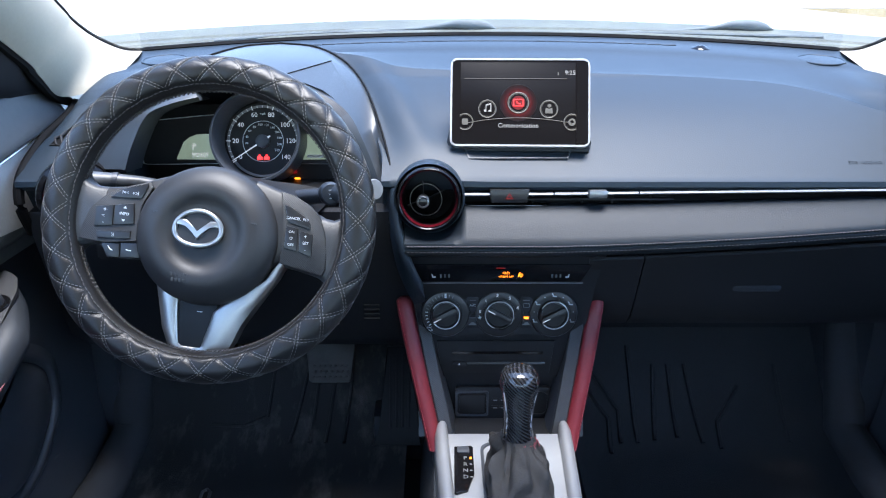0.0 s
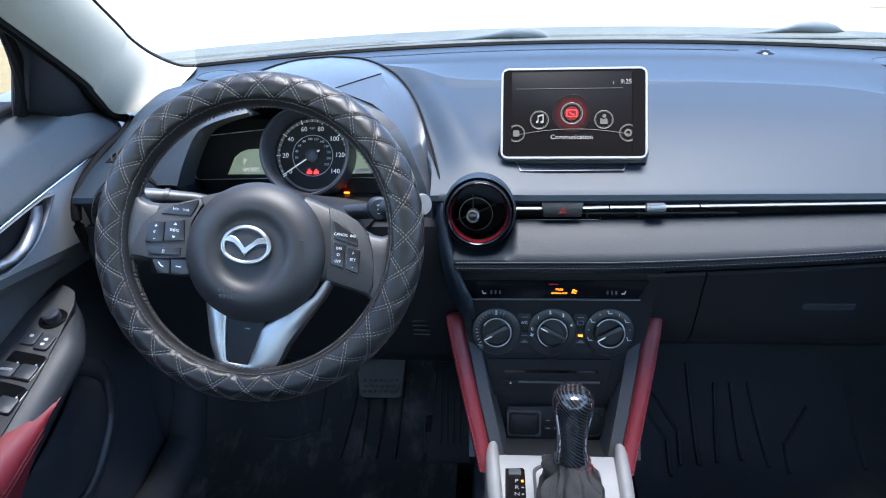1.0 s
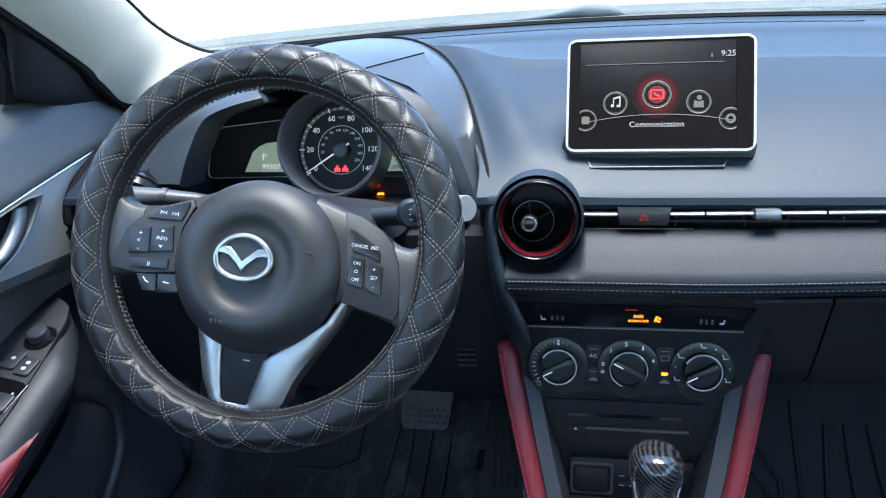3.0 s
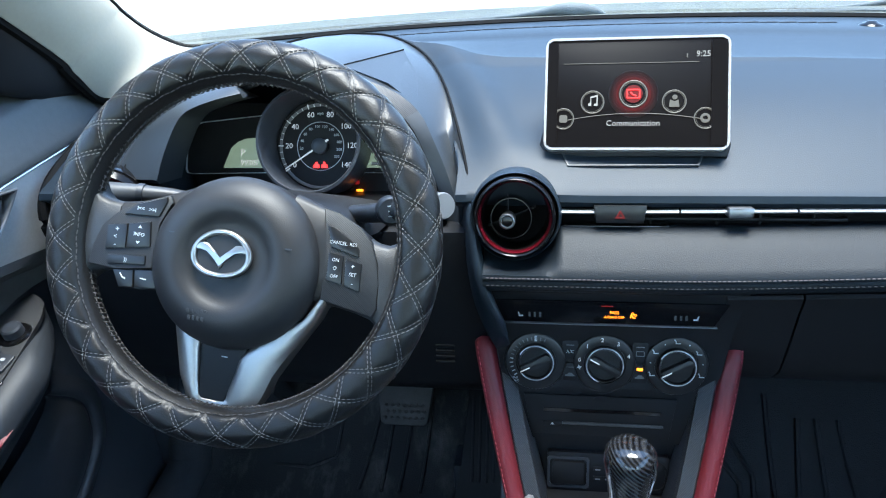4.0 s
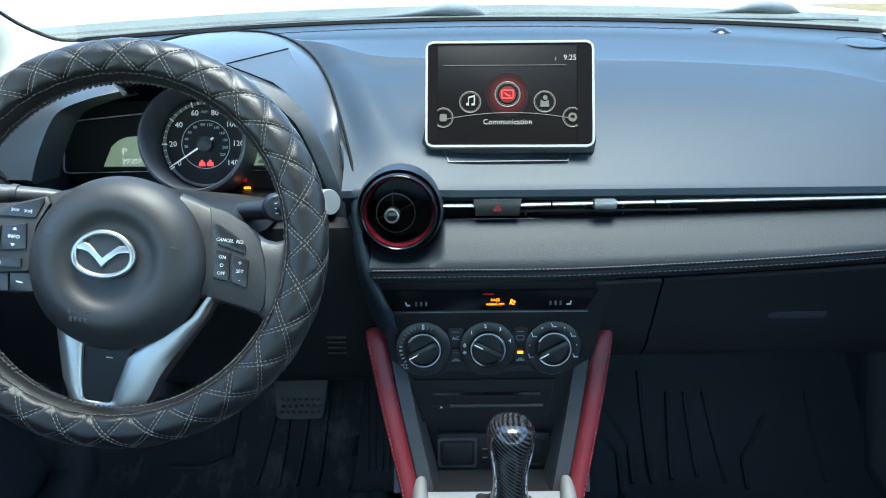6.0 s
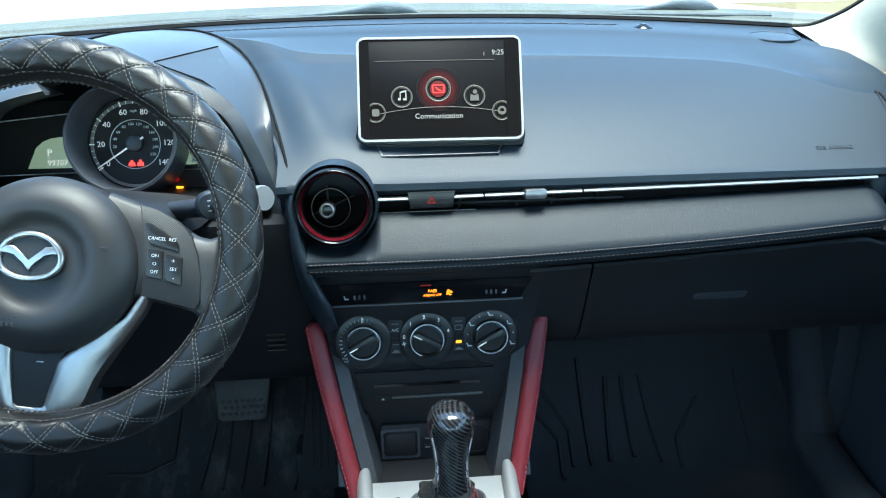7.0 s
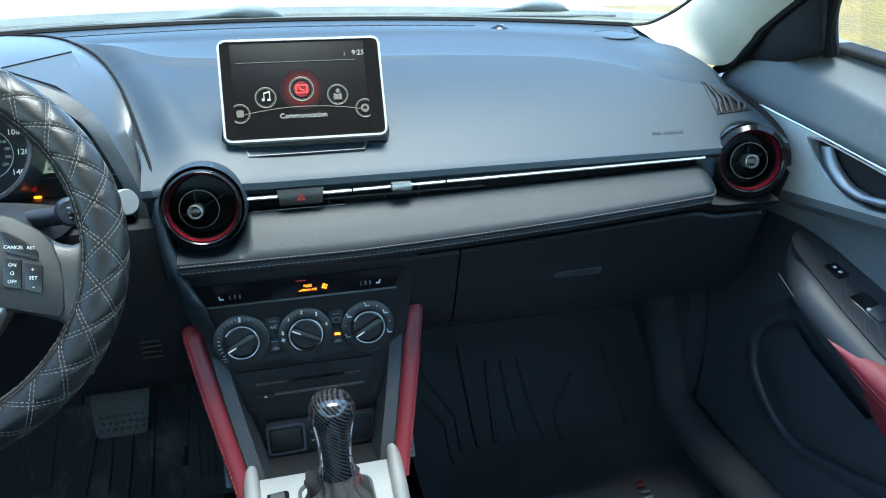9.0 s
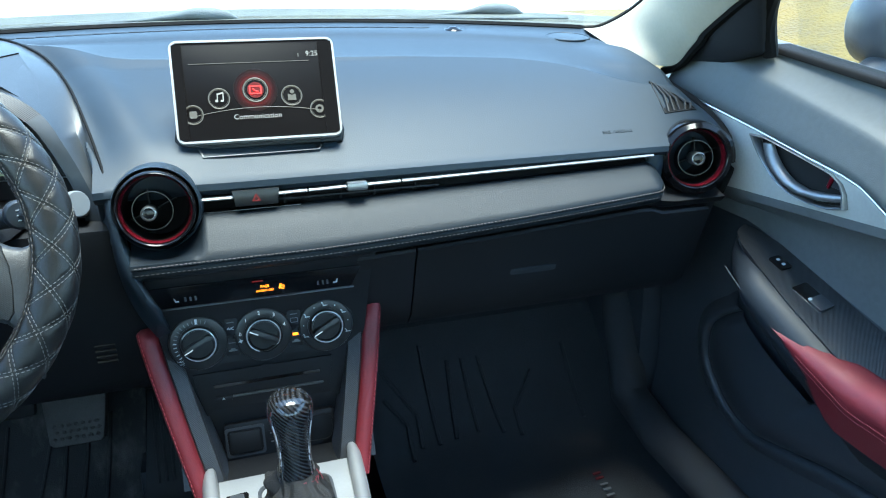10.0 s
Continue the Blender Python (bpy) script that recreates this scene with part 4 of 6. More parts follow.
for side in (-1, 1):
    pts = [Vector((HX + side * x, y, z)) for x, y, z in ((0.101, 1.086, 1.0725), (0.054, 0.975, 1.0665), (0.106, 0.966, 1.0475), (0.138, 0.962, 1.0235), (0.130, 1.020, 1.0465))]
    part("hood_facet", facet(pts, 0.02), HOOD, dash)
    # Thin black tube drawn as the shadow line above the facet.
    part("facet_shadow_line", tube([pts[1] + Vector((0, 0.001, 0.0006)), pts[0] + Vector((0, 0, 0.0006))], 0.0008, 6), SEALSHADE, dash)
ridge = spline([(-0.110, 0.850, 0.800), (-0.122, 0.838, 0.832), (-0.133, 0.842, 0.862), (-0.141, 0.858, 0.895), (-0.147, 0.882, 0.930), (-0.155, 0.918, 0.960)], 40)
rows = []
for i, q in enumerate(ridge):
    w = (0.013 - 0.011 * i / 40) * min(1, 0.2 + i / 9)
    rows.append([q + Vector(o) for o in ((-0.012, 0.030, -0.030), (-0.006, 0.004, -0.004), (-0.001, -0.001, 0.0005), (w * 0.35, -0.0015, 0.001), (w * 0.75, 0.002, -0.003), (w, 0.012, -0.012), (w * 0.8, 0.040, -0.030))])
part("hood_cheek", loft(rows, True), SOFT, dash, smooth=60)
# ---- instruments ----
ic = thing("instrument_cluster", (HX, 1.03, 0.95), "instrument cluster with a central round speedometer and two side displays", "instrument cluster")
CN = Vector((0, -0.95, 0.31))
CM = plane_at((-0.345, 1.005, 0.972), CN)
part("back_panel", prism(CM @ Matrix.Translation((0, -0.012, 0)), rounded(0.325, 0.125, 0.05), -0.03, -0.002, 0.002), DARK, ic)
part("lower_shelf", box(I4, (0.35, 0.13, 0.006), (HX, 0.97, 0.915), 0.002), DARK, ic)
RG = plane_at((-0.339, 0.9853, 0.9772), CN)
GM = RG @ Matrix.Translation((0, -0.002, -0.0155)) @ Matrix.Diagonal((1.1, 1.1, 1, 1))
sp = part("speedometer", lathe(RG, [(0.0545, -0.0155), (0.0572, 0.032), (0.0588, 0.034), (0.0618, 0.033), (0.0628, 0.028), (0.0622, -0.025), (0, -0.025)], 72), HARD, ic, "round speedometer")
part("dial_face", lathe(GM, [(0.0500, 0.0), (0.0500, 0.0015), (0, 0.0015)], 64), DARK, sp)
part("outer_ring", lathe(GM, ring_profile(0.0448, 0.0032, 0.001, 0.0028), 64), DIMMARK, sp)
part("inner_ring", lathe(GM, ring_profile(0.0262, 0.0007, 0.001, 0.0022), 64), GREYMARK, sp)


def dial_angle(mph):
    return radians(215 - mph / 140 * 250)


for mph in range(0, 141, 5):
    a = dial_angle(mph)
    big = mph % 20 == 0
    part("tick", box(GM @ pose(0, 0, 0, 0, 0, math.degrees(a)), (0.0055 if big else 0.003, 0.0012 if big else 0.0007, 0.0006), (0.0445, 0, 0.003)), WHITEMARK, sp)
    if big:
        words("number", str(mph), 0.0084, GM @ Matrix.Translation((0.0355 * math.cos(a), 0.0355 * math.sin(a), 0.002)), WHITEMARK, sp)
for kmh in range(20, 221, 20):
    a = radians(208 - kmh / 220 * 240)
    words("small_number", str(kmh), 0.0042, GM @ Matrix.Translation((0.0215 * math.cos(a), 0.0215 * math.sin(a), 0.002)), GREYMARK, sp)
words("unit", "mph", 0.0042, GM @ Matrix.Translation((0, 0.0355, 0.002)), GREYMARK, sp)
nd = dial_angle(0) - radians(2)
part("needle", loft([[GM @ (Matrix.Rotation(nd, 4, "Z") @ Vector(p)) for p in row] for row in (((-0.012, -0.001, 0.006), (-0.012, 0.001, 0.006), (-0.012, 0.001, 0.008), (-0.012, -0.001, 0.008)), ((0.046, -0.0004, 0.006), (0.046, 0.0004, 0.006), (0.046, 0.0004, 0.0072), (0.046, -0.0004, 0.0072)))], True), WHITEMARK, sp)
part("needle_cap", lathe(GM, [(0.0085, 0.001), (0.0085, 0.008), (0.006, 0.010), (0, 0.0105)], 32), HARD, sp)
for x in (-0.0045, 0.0045):
    part("warning_light", prism(GM @ Matrix.Translation((x, -0.0205, 0)), [(-0.0035, -0.003), (0.0035, -0.003), (0.003, 0.001), (0.001, 0.001), (0.001, 0.0035), (-0.0012, 0.0035), (-0.0012, 0.001), (-0.003, 0.001)], 0.0015, 0.0024), LIT_RED, sp)
part("warning_light", prism(plane_at((-0.291, 0.985, 0.920), CN), rounded(0.008, 0.0028, 0.001), 0, 0.002), LIT_AMBER, ic, "amber warning light")
part("warning_light", prism(plane_at((-0.295, 0.99, 0.9285), CN), rounded(0.006, 0.005, 0.002), 0, 0.002), LIT_REDDIM, ic)
for side in (-1, 1):
    edge = ((0.040, 0.0335), (0.0831, 0.0298), (0.146, 0.0238), (0.158, 0.0195), (0.1655, 0.0085), (0.1675, -0.0343), (0.1655, -0.0385), (0.1602, -0.0399), (0.040, -0.0385))
    wing = [(side * x, y) for x, y in edge]
    inner = [(side * (x - 0.0008 * (x > 0.05)), y - math.copysign(0.0008, y + 0.004)) for x, y in edge]
    W = CM @ Matrix.Translation((0.0, 0.004, 0))
    wg = part("side_display", prism(W, wing, -0.003, 0.002), DARK, ic, "side display with a thin bright rim")
    part("rim", frame_of(W, wing, inner, 0.0, 0.005), GREYMARK if side < 0 else DIMMARK, wg)
    lcd = [(side * x, y) for x, y in ((0.045, 0.004), (0.080, 0.0037), (0.0904, 0.0028), (0.100, -0.001), (0.1085, -0.008), (0.119, -0.0322), (0.045, -0.0328))]
    part("lcd", prism(W, lcd, 0.001, 0.0032), LCD, wg, "green-grey liquid crystal")
W = CM @ Matrix.Translation((0, 0.004, 0))
words("gear_letter", "P", 0.012, W @ Matrix.Translation((-0.0935, -0.0145, 0.0034)), LIT_WHITE, ic)
words("counter", "99307", 0.0095, W @ Matrix.Translation((-0.085, -0.0265, 0.0034)), LIT_WHITE, ic)
part("readout_bar", box(W, (0.024, 0.004, 0.001), (0.080, -0.028, 0.0036)), GREYMARK, ic)

# ---- infotainment screen ----
SC = thing("infotainment_screen", (0.022, 0.965, 0.985), "tablet-like infotainment screen with a silver rim standing on the dashboard", "screen")
SM = plane_at((0.019, 0.9475, 1.0340), (-0.03, -0.912, 0.408))
part("housing", prism(SM, rounded(0.184, 0.117, 0.009), -0.016, 0.0, 0.002), HARD, SC)
part("rim", frame_of(SM, rounded(0.1845, 0.1180, 0.0092), rounded(0.1795, 0.1130, 0.0068), -0.010, 0.0028), SCREENRIM, SC, "satin silver rim")
part("glass", prism(SM, rounded(0.1800, 0.1134, 0.0068), -0.002, 0.0012, 0.0004), DISPLAY, SC, "glossy black display glass")


GLOWS = [material("soft_red_glow", (0.004, 0.003, 0.003), 0.3, 0, 0, glow=(0.8, 0.012, 0.012), power=q) for q in (0.016, 0.008, 0.0035, 0.001)]


def at_screen(px, py, up=0.0016):
    """Place on the display, from fractions of its width and height."""
    return SM @ Matrix.Translation((px * 0.186, py * 0.119, up))


words("clock", "9:25", 0.0084, at_screen(0.355, 0.335), LIT_WHITE, SC, 0.0002)
words("menu_title", "Communication", 0.0083, at_screen(-0.012, -0.262), LIT_WHITE, SC, 0.0002)
part("top_line", box(at_screen(-0.03, 0.268), (0.135, 0.0006, 0.0004)), LIT_DIM, SC)
part("status_mark", box(at_screen(0.27, 0.325), (0.0012, 0.004, 0.0004)), LIT_DIM, SC)
arc = [SM @ Vector((0.186 * u, 0.119 * (-0.175 - 0.42 * u * u), 0.0017)) for u in np.linspace(-0.39, 0.39, 40)]
part("menu_arc", tube(arc, 0.0004, 5), LIT_DIM, SC)
for px, py, r in ((-0.012, -0.005, 0.0148), (-0.232, -0.075, 0.0125), (0.205, -0.075, 0.0125), (-0.390, -0.220, 0.0115), (0.368, -0.220, 0.0115)):
    m = at_screen(px, py, 0.0014)
    knob = part("menu_icon", lathe(m, [(r * 0.97, 0), (r * 0.97, 0.0006), (r * 0.93, 0.0009), (r * 0.88, 0.0006), (r * 0.86, 0)], 40), LIT_DIM, SC, "round menu icon")
    part("rim_line", lathe(m, ring_profile(r * 0.80, r * 0.02, 0.0006, 0.0010), 40), LIT_DIM, knob)
    if r > 0.014:
        for q, glow_mat in enumerate(GLOWS):
            part("red_glow", lathe(m, ring_profile(r * (1.09 + 0.17 * q), r * 0.17, -0.0008, 0.0002 - 0.00002 * q), 40), glow_mat, knob)
        part("icon_core", lathe(m, [(r * 0.62, 0.0), (r * 0.62, 0.0006), (0, 0.0006)], 32), LIT_REDDIM, knob)
        part("icon_mark", frame_of(m, rounded(r * 0.92, r * 0.66, r * 0.1), rounded(r * 0.76, r * 0.5, r * 0.06), 0.0006, 0.0011), LIT_RED, knob)
        part("icon_mark", tube([m @ Vector((-r * 0.2, r * 0.12, 0.0010)), m @ Vector((-r * 0.05, -r * 0.06, 0.0010)), m @ Vector((r * 0.2, -r * 0.14, 0.0010))], 0.0007, 5), LIT_RED, knob)
    elif px < -0.3 or px > 0.3:
        part("icon_mark", lathe(m, ring_profile(r * 0.32, r * 0.22, 0.0002, 0.0008), 24) if px > 0 else prism(m, rounded(r * 0.7, r * 0.7, r * 0.15), 0.0002, 0.0008), LIT_DIM, knob)
    elif px < 0:
        bm = prism(m, [(-r * 0.34, -r * 0.30), (-r * 0.1, -r * 0.30), (-r * 0.1, r * 0.35), (r * 0.32, r * 0.45), (r * 0.32, -r * 0.12), (r * 0.12, -r * 0.12), (r * 0.12, -r * 0.3), (r * 0.42, -r * 0.3), (r * 0.42, r * 0.62), (-r * 0.18, r * 0.46), (-r * 0.18, -r * 0.08), (-r * 0.34, -r * 0.08)], 0.0002, 0.0008)
        part("icon_mark", bm, LIT_WHITE, knob, "musical note")
    else:
        bm = prism(m, [(-r * 0.4, -r * 0.45), (r * 0.4, -r * 0.45), (r * 0.34, r * 0.15), (0, r * 0.02), (-r * 0.34, r * 0.15)], 0.0002, 0.0008)
        add_lathe(bm, m @ Matrix.Translation((r * 0.05, r * 0.36, 0)), [(r * 0.2, 0.0002), (r * 0.2, 0.0008), (0, 0.0008)], 20)
        part("icon_mark", bm, LIT_DIM, knob)
for a, b in ((-0.480, -0.425), (0.398, 0.478)):
    part("border", box(at_screen((a + b) / 2, 0.0, 0.0028), ((b - a) * 0.186, 0.108, 0.0012)), DISPLAY, SC, "black edge of the display")
part("stand", prism(plane_at((0.021, 0.945, 0.968), (0, -0.6, 0.8)), [(-0.105, 0.03), (0.105, 0.03), (0.105, 0.005), (0.085, -0.022), (-0.075, -0.022), (-0.105, 0.005)], -0.02, 0.004, 0.002), SOFT, SC)
part("holder", prism(SM @ Matrix.Translation((0, -0.040, 0)), [(-0.0915, 0.016), (0.0915, 0.016), (0.0965, -0.010), (0.0925, -0.0245), (-0.0925, -0.0245), (-0.0965, -0.010)], -0.030, -0.008, 0.005), STACK, SC, "black holder under the screen")
part("base_line", prism(on_face(0.018, 0.926, 0.0), [(-0.073, 0.012), (-0.067, -0.008), (0.064, -0.008), (0.072, 0.012), (0.070, 0.012), (0.0625, -0.0068), (-0.0655, -0.0068), (-0.071, 0.012)], -0.002, 0.0030), HARD, SC)

# ---- steering wheel ----
WC = Vector((-0.351, 0.768, 0.931))
WM = plane_at(WC, (0, -math.cos(radians(24)), math.sin(radians(24)))) @ pose(0, 0, 0, 0, 0, -7.5)
wheel = thing("steering_wheel", WC + Vector((0, 0.05, -0.02)), "black steering wheel in a quilted stitched leatherette cover", "steering wheel")
RIM, TUBE_R, DIAMONDS = 0.1688, 0.0203, 28


def rim_point(theta, psi, r):
    """psi turns round the rim's tube: 0 faces outward, 90 degrees the driver."""
    out = max(0.0, math.cos(psi))
    d = RIM + r * math.cos(psi) - 0.0045 * out * max(0.0, -math.sin(theta)) ** 3
    return WM @ Vector((0.0022 + d * math.cos(theta), d * math.sin(theta), r * math.sin(psi)))


PSI0, PSI1, TWIST = radians(-75), radians(136), 2.0


def quilt(theta, psi):
    """Depth of the quilting: seams lie low between soft cushions."""
    s = (psi - PSI0) / (PSI1 - PSI0)
    if not 0 < s < 1:
        return -0.0012
    k = theta / (2 * math.pi) * DIAMONDS
    best = 1.0
    for sign in (-1, 1):
        q = k + sign * s * TWIST
        best = min(best, abs(q - round(q)) * 2)
    cushion = 1 - math.exp(-(best / 0.13) ** 2)
    edge = min(1, s / 0.05, (1 - s) / 0.05)
    wrinkle = 0.00028 * noise.noise(Vector((k * 6.1, s * 17, 5.7))) + 0.0003 * noise.noise(Vector((k * 2.3, s * 6, 3.1))) + 0.0003 * noise.noise(Vector((k * 0.8, s * 3, 9.1)))
    return (0.0015 * cushion + 0.0006 * min(1.0, best) + wrinkle) * edge - 0.0010


NT, NP = 520, 48
rows = []
for i in range(NT):
    th = 2 * math.pi * i / NT
    rows.append([rim_point(th, PSI0 + 2 * math.pi * j / NP, TUBE_R + quilt(th, PSI0 + 2 * math.pi * j / NP)) for j in range(NP)])
bm = bmesh.new()
vs = [[bm.verts.new(p) for p in row] for row in rows]
for i in range(NT):
    a, b = vs[i], vs[(i + 1) % NT]
    for j in range(NP):
        k = (j + 1) % NP
        bm.faces.new((a[j], a[k], b[k], b[j]))
cover = part("rim_cover", bm, COVER, wheel, "quilted black leatherette cover", smooth=180)
bm = bmesh.new()
for n in range(DIAMONDS):
    for sign in (-1, 1):
        for off in (-0.06, 0.06):
            path = []
            for q in range(61):
                s = 0.04 + 0.92 * q / 60
                th = 2 * math.pi / DIAMONDS * (n - sign * s * TWIST + off)
                ps = PSI0 + (PSI1 - PSI0) * s
                path.append(rim_point(th, ps, TUBE_R + quilt(th, ps) + 0.0002))
            stitches(bm, path, 0.0042, 0.0030, 0.00042)
part("quilt_stitching", bm, THREAD, cover, "grey double stitching")
bm = bmesh.new()
for psi, rad in ((radians(138), 0.0006), (radians(176), 0.0005), (radians(206), 0.0005)):
    path = [rim_point(2 * math.pi * i / 300, psi + 0.02 * math.sin(i), TUBE_R - 0.0003) for i in range(301)]
    stitches(bm, path, 0.006, 0.0045, rad)
for i in range(190):
    th = 2 * math.pi * i / 190
    add_tube(bm, [rim_point(th, radians(172), TUBE_R - 0.0012), rim_point(th + 0.008, radians(189), TUBE_R + 0.0002), rim_point(th + 0.016, radians(206), TUBE_R - 0.0012)], 0.0007, 5)
part("seam_lacing", bm, DARKTHREAD, cover, "dark laced inner seam")


def wheel_part(name, outline, z0, z1, mat, parent, bevel=0.002, label="", seg=2, tilt=None):
    return part(name, prism(WM @ tilt if tilt else WM, outline, z0, z1, bevel, seg), mat, parent, label)


# airbag cover: a shallow dome with a ring-shaped dip round the badge
HUBC = WM @ Matrix.Translation((0.0035, -0.018, 0))
hub = part("airbag_cover", lathe(HUBC, [(0.0, 0.0185), (0.030, 0.0185), (0.0355, 0.0192), (0.0405, 0.0225), (0.0450, 0.0256), (0.0500, 0.0268), (0.0560, 0.0264), (0.0630, 0.0238), (0.0695, 0.0195), (0.0750, 0.0145), (0.0790, 0.0085), (0.0805, 0.0030), (0.0808, -0.018), (0.078, -0.03), (0, -0.03)], 96, sy=0.985), HUBMAT, wheel, "domed airbag cover", smooth=60)
for y, n in ((-0.0475, 5), (-0.0535, 4)):
    for k in range(n):
        part("embossed_bar", box(HUBC, (0.0030, 0.0042, 0.0010), (-0.016 + (k - n / 2) * 0.0042, y, 0.0262), 0.0004), HUBMAT, hub)
EM = WM @ Matrix.Translation((-0.002, -0.013, 0.0205)) @ pose(0, 0, 0, 0, 0, 2)
n = 48
ringpath = [EM @ Vector((0.0262 * math.cos(2 * math.pi * i / n), 0.0195 * math.sin(2 * math.pi * i / n) - 0.001 * math.cos(4 * math.pi * i / n), 0.002)) for i in range(n)]
badge = part("badge", lathe(EM, [(0.0, -0.001), (0.026, -0.001), (0.0255, 0.0015), (0, 0.0018)], 48, sy=0.74), HUBMAT, hub, "oval badge")
part("badge_ring", tube(ringpath, [0.0029] * n, 10, True, 0.9), BADGE, hub, "chrome oval ring")
bird = [(-0.0265, 0.0040), (-0.0205, 0.0100), (-0.013, 0.0095), (-0.005, 0.002), (0, -0.0045), (0.005, 0.002), (0.013, 0.0095), (0.0205, 0.0100), (0.0265, 0.0040), (0.020, 0.0030), (0.0125, 0.0035), (0.005, -0.0045), (0, -0.0120), (-0.005, -0.0045), (-0.0125, 0.0035), (-0.020, 0.0030)]
part("badge_wing", prism(EM, bird, 0.001, 0.0042, 0.0012), BADGE, hub, "chrome wing shape")
for x in (-0.05, 0.06):
    part("embossed_mark", box(WM, (0.006, 0.0012, 0.0006), (x, 0.001, 0.0262)), HARD, hub)

# spokes
def spoke_pad(sections, back=-0.022):
    """A rounded spoke: sections of (x, low y, high y, crown height)."""
    rows = []
    for x, lo, hi, z in sections:
        ring = [(lo + 0.001, back), (lo, z - 0.012), (lo + 0.0015, z - 0.006), (lo + 0.006, z - 0.0015), (lo + (hi - lo) * 0.35, z), (lo + (hi - lo) * 0.65, z), (hi - 0.006, z - 0.0015), (hi - 0.0015, z - 0.006), (hi, z - 0.012), (hi - 0.001, back)]
        rows.append([WM @ Vector((x, y, q)) for y, q in ring])
    return loft(rows, True)


left = part("spoke_left", spoke_pad(((-0.045, -0.056, 0.0475, 0.004), (-0.062, -0.050, 0.0415, 0.0045), (-0.080, -0.0440, 0.0335, 0.0045), (-0.100, -0.0425, 0.0262, 0.0045), (-0.122, -0.0425, 0.0230, 0.0040))), HUBMAT, wheel, "left spoke", smooth=60)
right = part("spoke_right", spoke_pad(((0.050, -0.050, 0.053, 0.004), (0.068, -0.045, 0.0475, 0.0045), (0.085, -0.0425, 0.0425, 0.0045), (0.105, -0.0445, 0.0345, 0.0045), (0.126, -0.0480, 0.0215, 0.0040))), HUBMAT, wheel, "right spoke", smooth=60)
part("spoke_wing", spoke_pad(((-0.118, -0.0430, 0.0232, 0.0050), (-0.130, -0.0440, 0.0230, 0.0062), (-0.140, -0.0480, 0.0258, 0.0062), (-0.148, -0.0560, 0.0325, 0.0050), (-0.154, -0.0700, 0.0450, 0.0020), (-0.161, -0.0860, 0.0600, -0.003))), LEATHER, left, "leather-covered root of the spoke", smooth=60)
part("spoke_wing", spoke_pad(((0.122, -0.0475, 0.0232, 0.0045), (0.133, -0.0500, 0.0190, 0.0060), (0.142, -0.0560, 0.0180, 0.0060), (0.149, -0.0680, 0.0215, 0.0045), (0.155, -0.0850, 0.0300, 0.0015), (0.162, -0.1000, 0.0420, -0.003))), LEATHER, right, "leather-covered root of the spoke", smooth=60)
wheel_part("spoke_inlay", [(-0.0680, 0.0340), (-0.0985, 0.0235), (-0.1180, 0.0120), (-0.1310, -0.0021), (-0.1375, -0.0220), (-0.1395, -0.0400), (-0.1100, -0.0405), (-0.0740, -0.0360), (-0.0755, -0.0200), (-0.0755, 0.0060), (-0.0640, 0.0270)], 0.0, 0.0074, SPOKERIB, left, 0.0012)
wheel_part("spoke_inlay", [(0.0800, 0.0425), (0.0951, 0.0400), (0.1162, 0.0297), (0.1280, 0.0183), (0.1357, 0.0013), (0.1395, -0.0180), (0.1415, -0.0400), (0.1380, -0.0468), (0.0885, -0.0386), (0.0885, -0.0060), (0.0850, 0.0226)], 0.0, 0.0074, SPOKERIB, right, 0.0012)
wheel_part("button_back", [(-0.1125, -0.0390), (-0.0680, -0.0350), (-0.0640, -0.0540), (-0.0850, -0.0570), (-0.1040, -0.0570)], -0.018, 0.0030, DARK, left, 0.002)


def button(name, outline, parent, mark=None, mark_at=(0, 0), size=0.004, mat=BUTTON, h=0.0092, shear=0.0):
    b = wheel_part(name, outline, 0.002, h, mat, parent, 0.0012)
    if mark:
        words("marking", mark, size, WM @ Matrix.Translation((*mark_at, h + 0.0002)), GREYMARK, parent, 0.00015, shear=shear)
    return b


button("track_button", [(-0.110, 0.011), (-0.098, 0.022), (-0.070, 0.032), (-0.069, 0.028), (-0.075, 0.013)], left, "I<<   >>I", (-0.088, 0.018), 0.0052)
button("volume_button", [(-0.1245, -0.001), (-0.1048, 0.0025), (-0.1035, -0.0205), (-0.1240, -0.0235)], left, "+", (-0.114, -0.004), 0.007)
words("marking", "-", 0.007, WM @ Matrix.Translation((-0.114, -0.018, 0.0095)), GREYMARK, left, 0.00015)
words("marking", "<", 0.006, WM @ Matrix.Translation((-0.115, -0.011, 0.0095)), GREYMARK, left, 0.00015)
button("info_button", [(-0.1035, 0.0028), (-0.0822, 0.0072), (-0.0790, -0.0158), (-0.1020, -0.0200)], left, "INFO", (-0.0915, -0.0062), 0.0048)
for y, s in ((0.001, 1), (-0.0135, -1)):
    part("marking", prism(WM @ Matrix.Translation((-0.0915, y, 0.0095)), [(-0.002, -0.001 * s), (0.002, -0.001 * s), (0, 0.0015 * s)], 0, 0.0003), GREYMARK, left)
button("voice_button", [(-0.1205, -0.0285), (-0.0820, -0.0245), (-0.0815, -0.0330), (-0.1190, -0.0370)], left, "))", (-0.101, -0.031), 0.005)
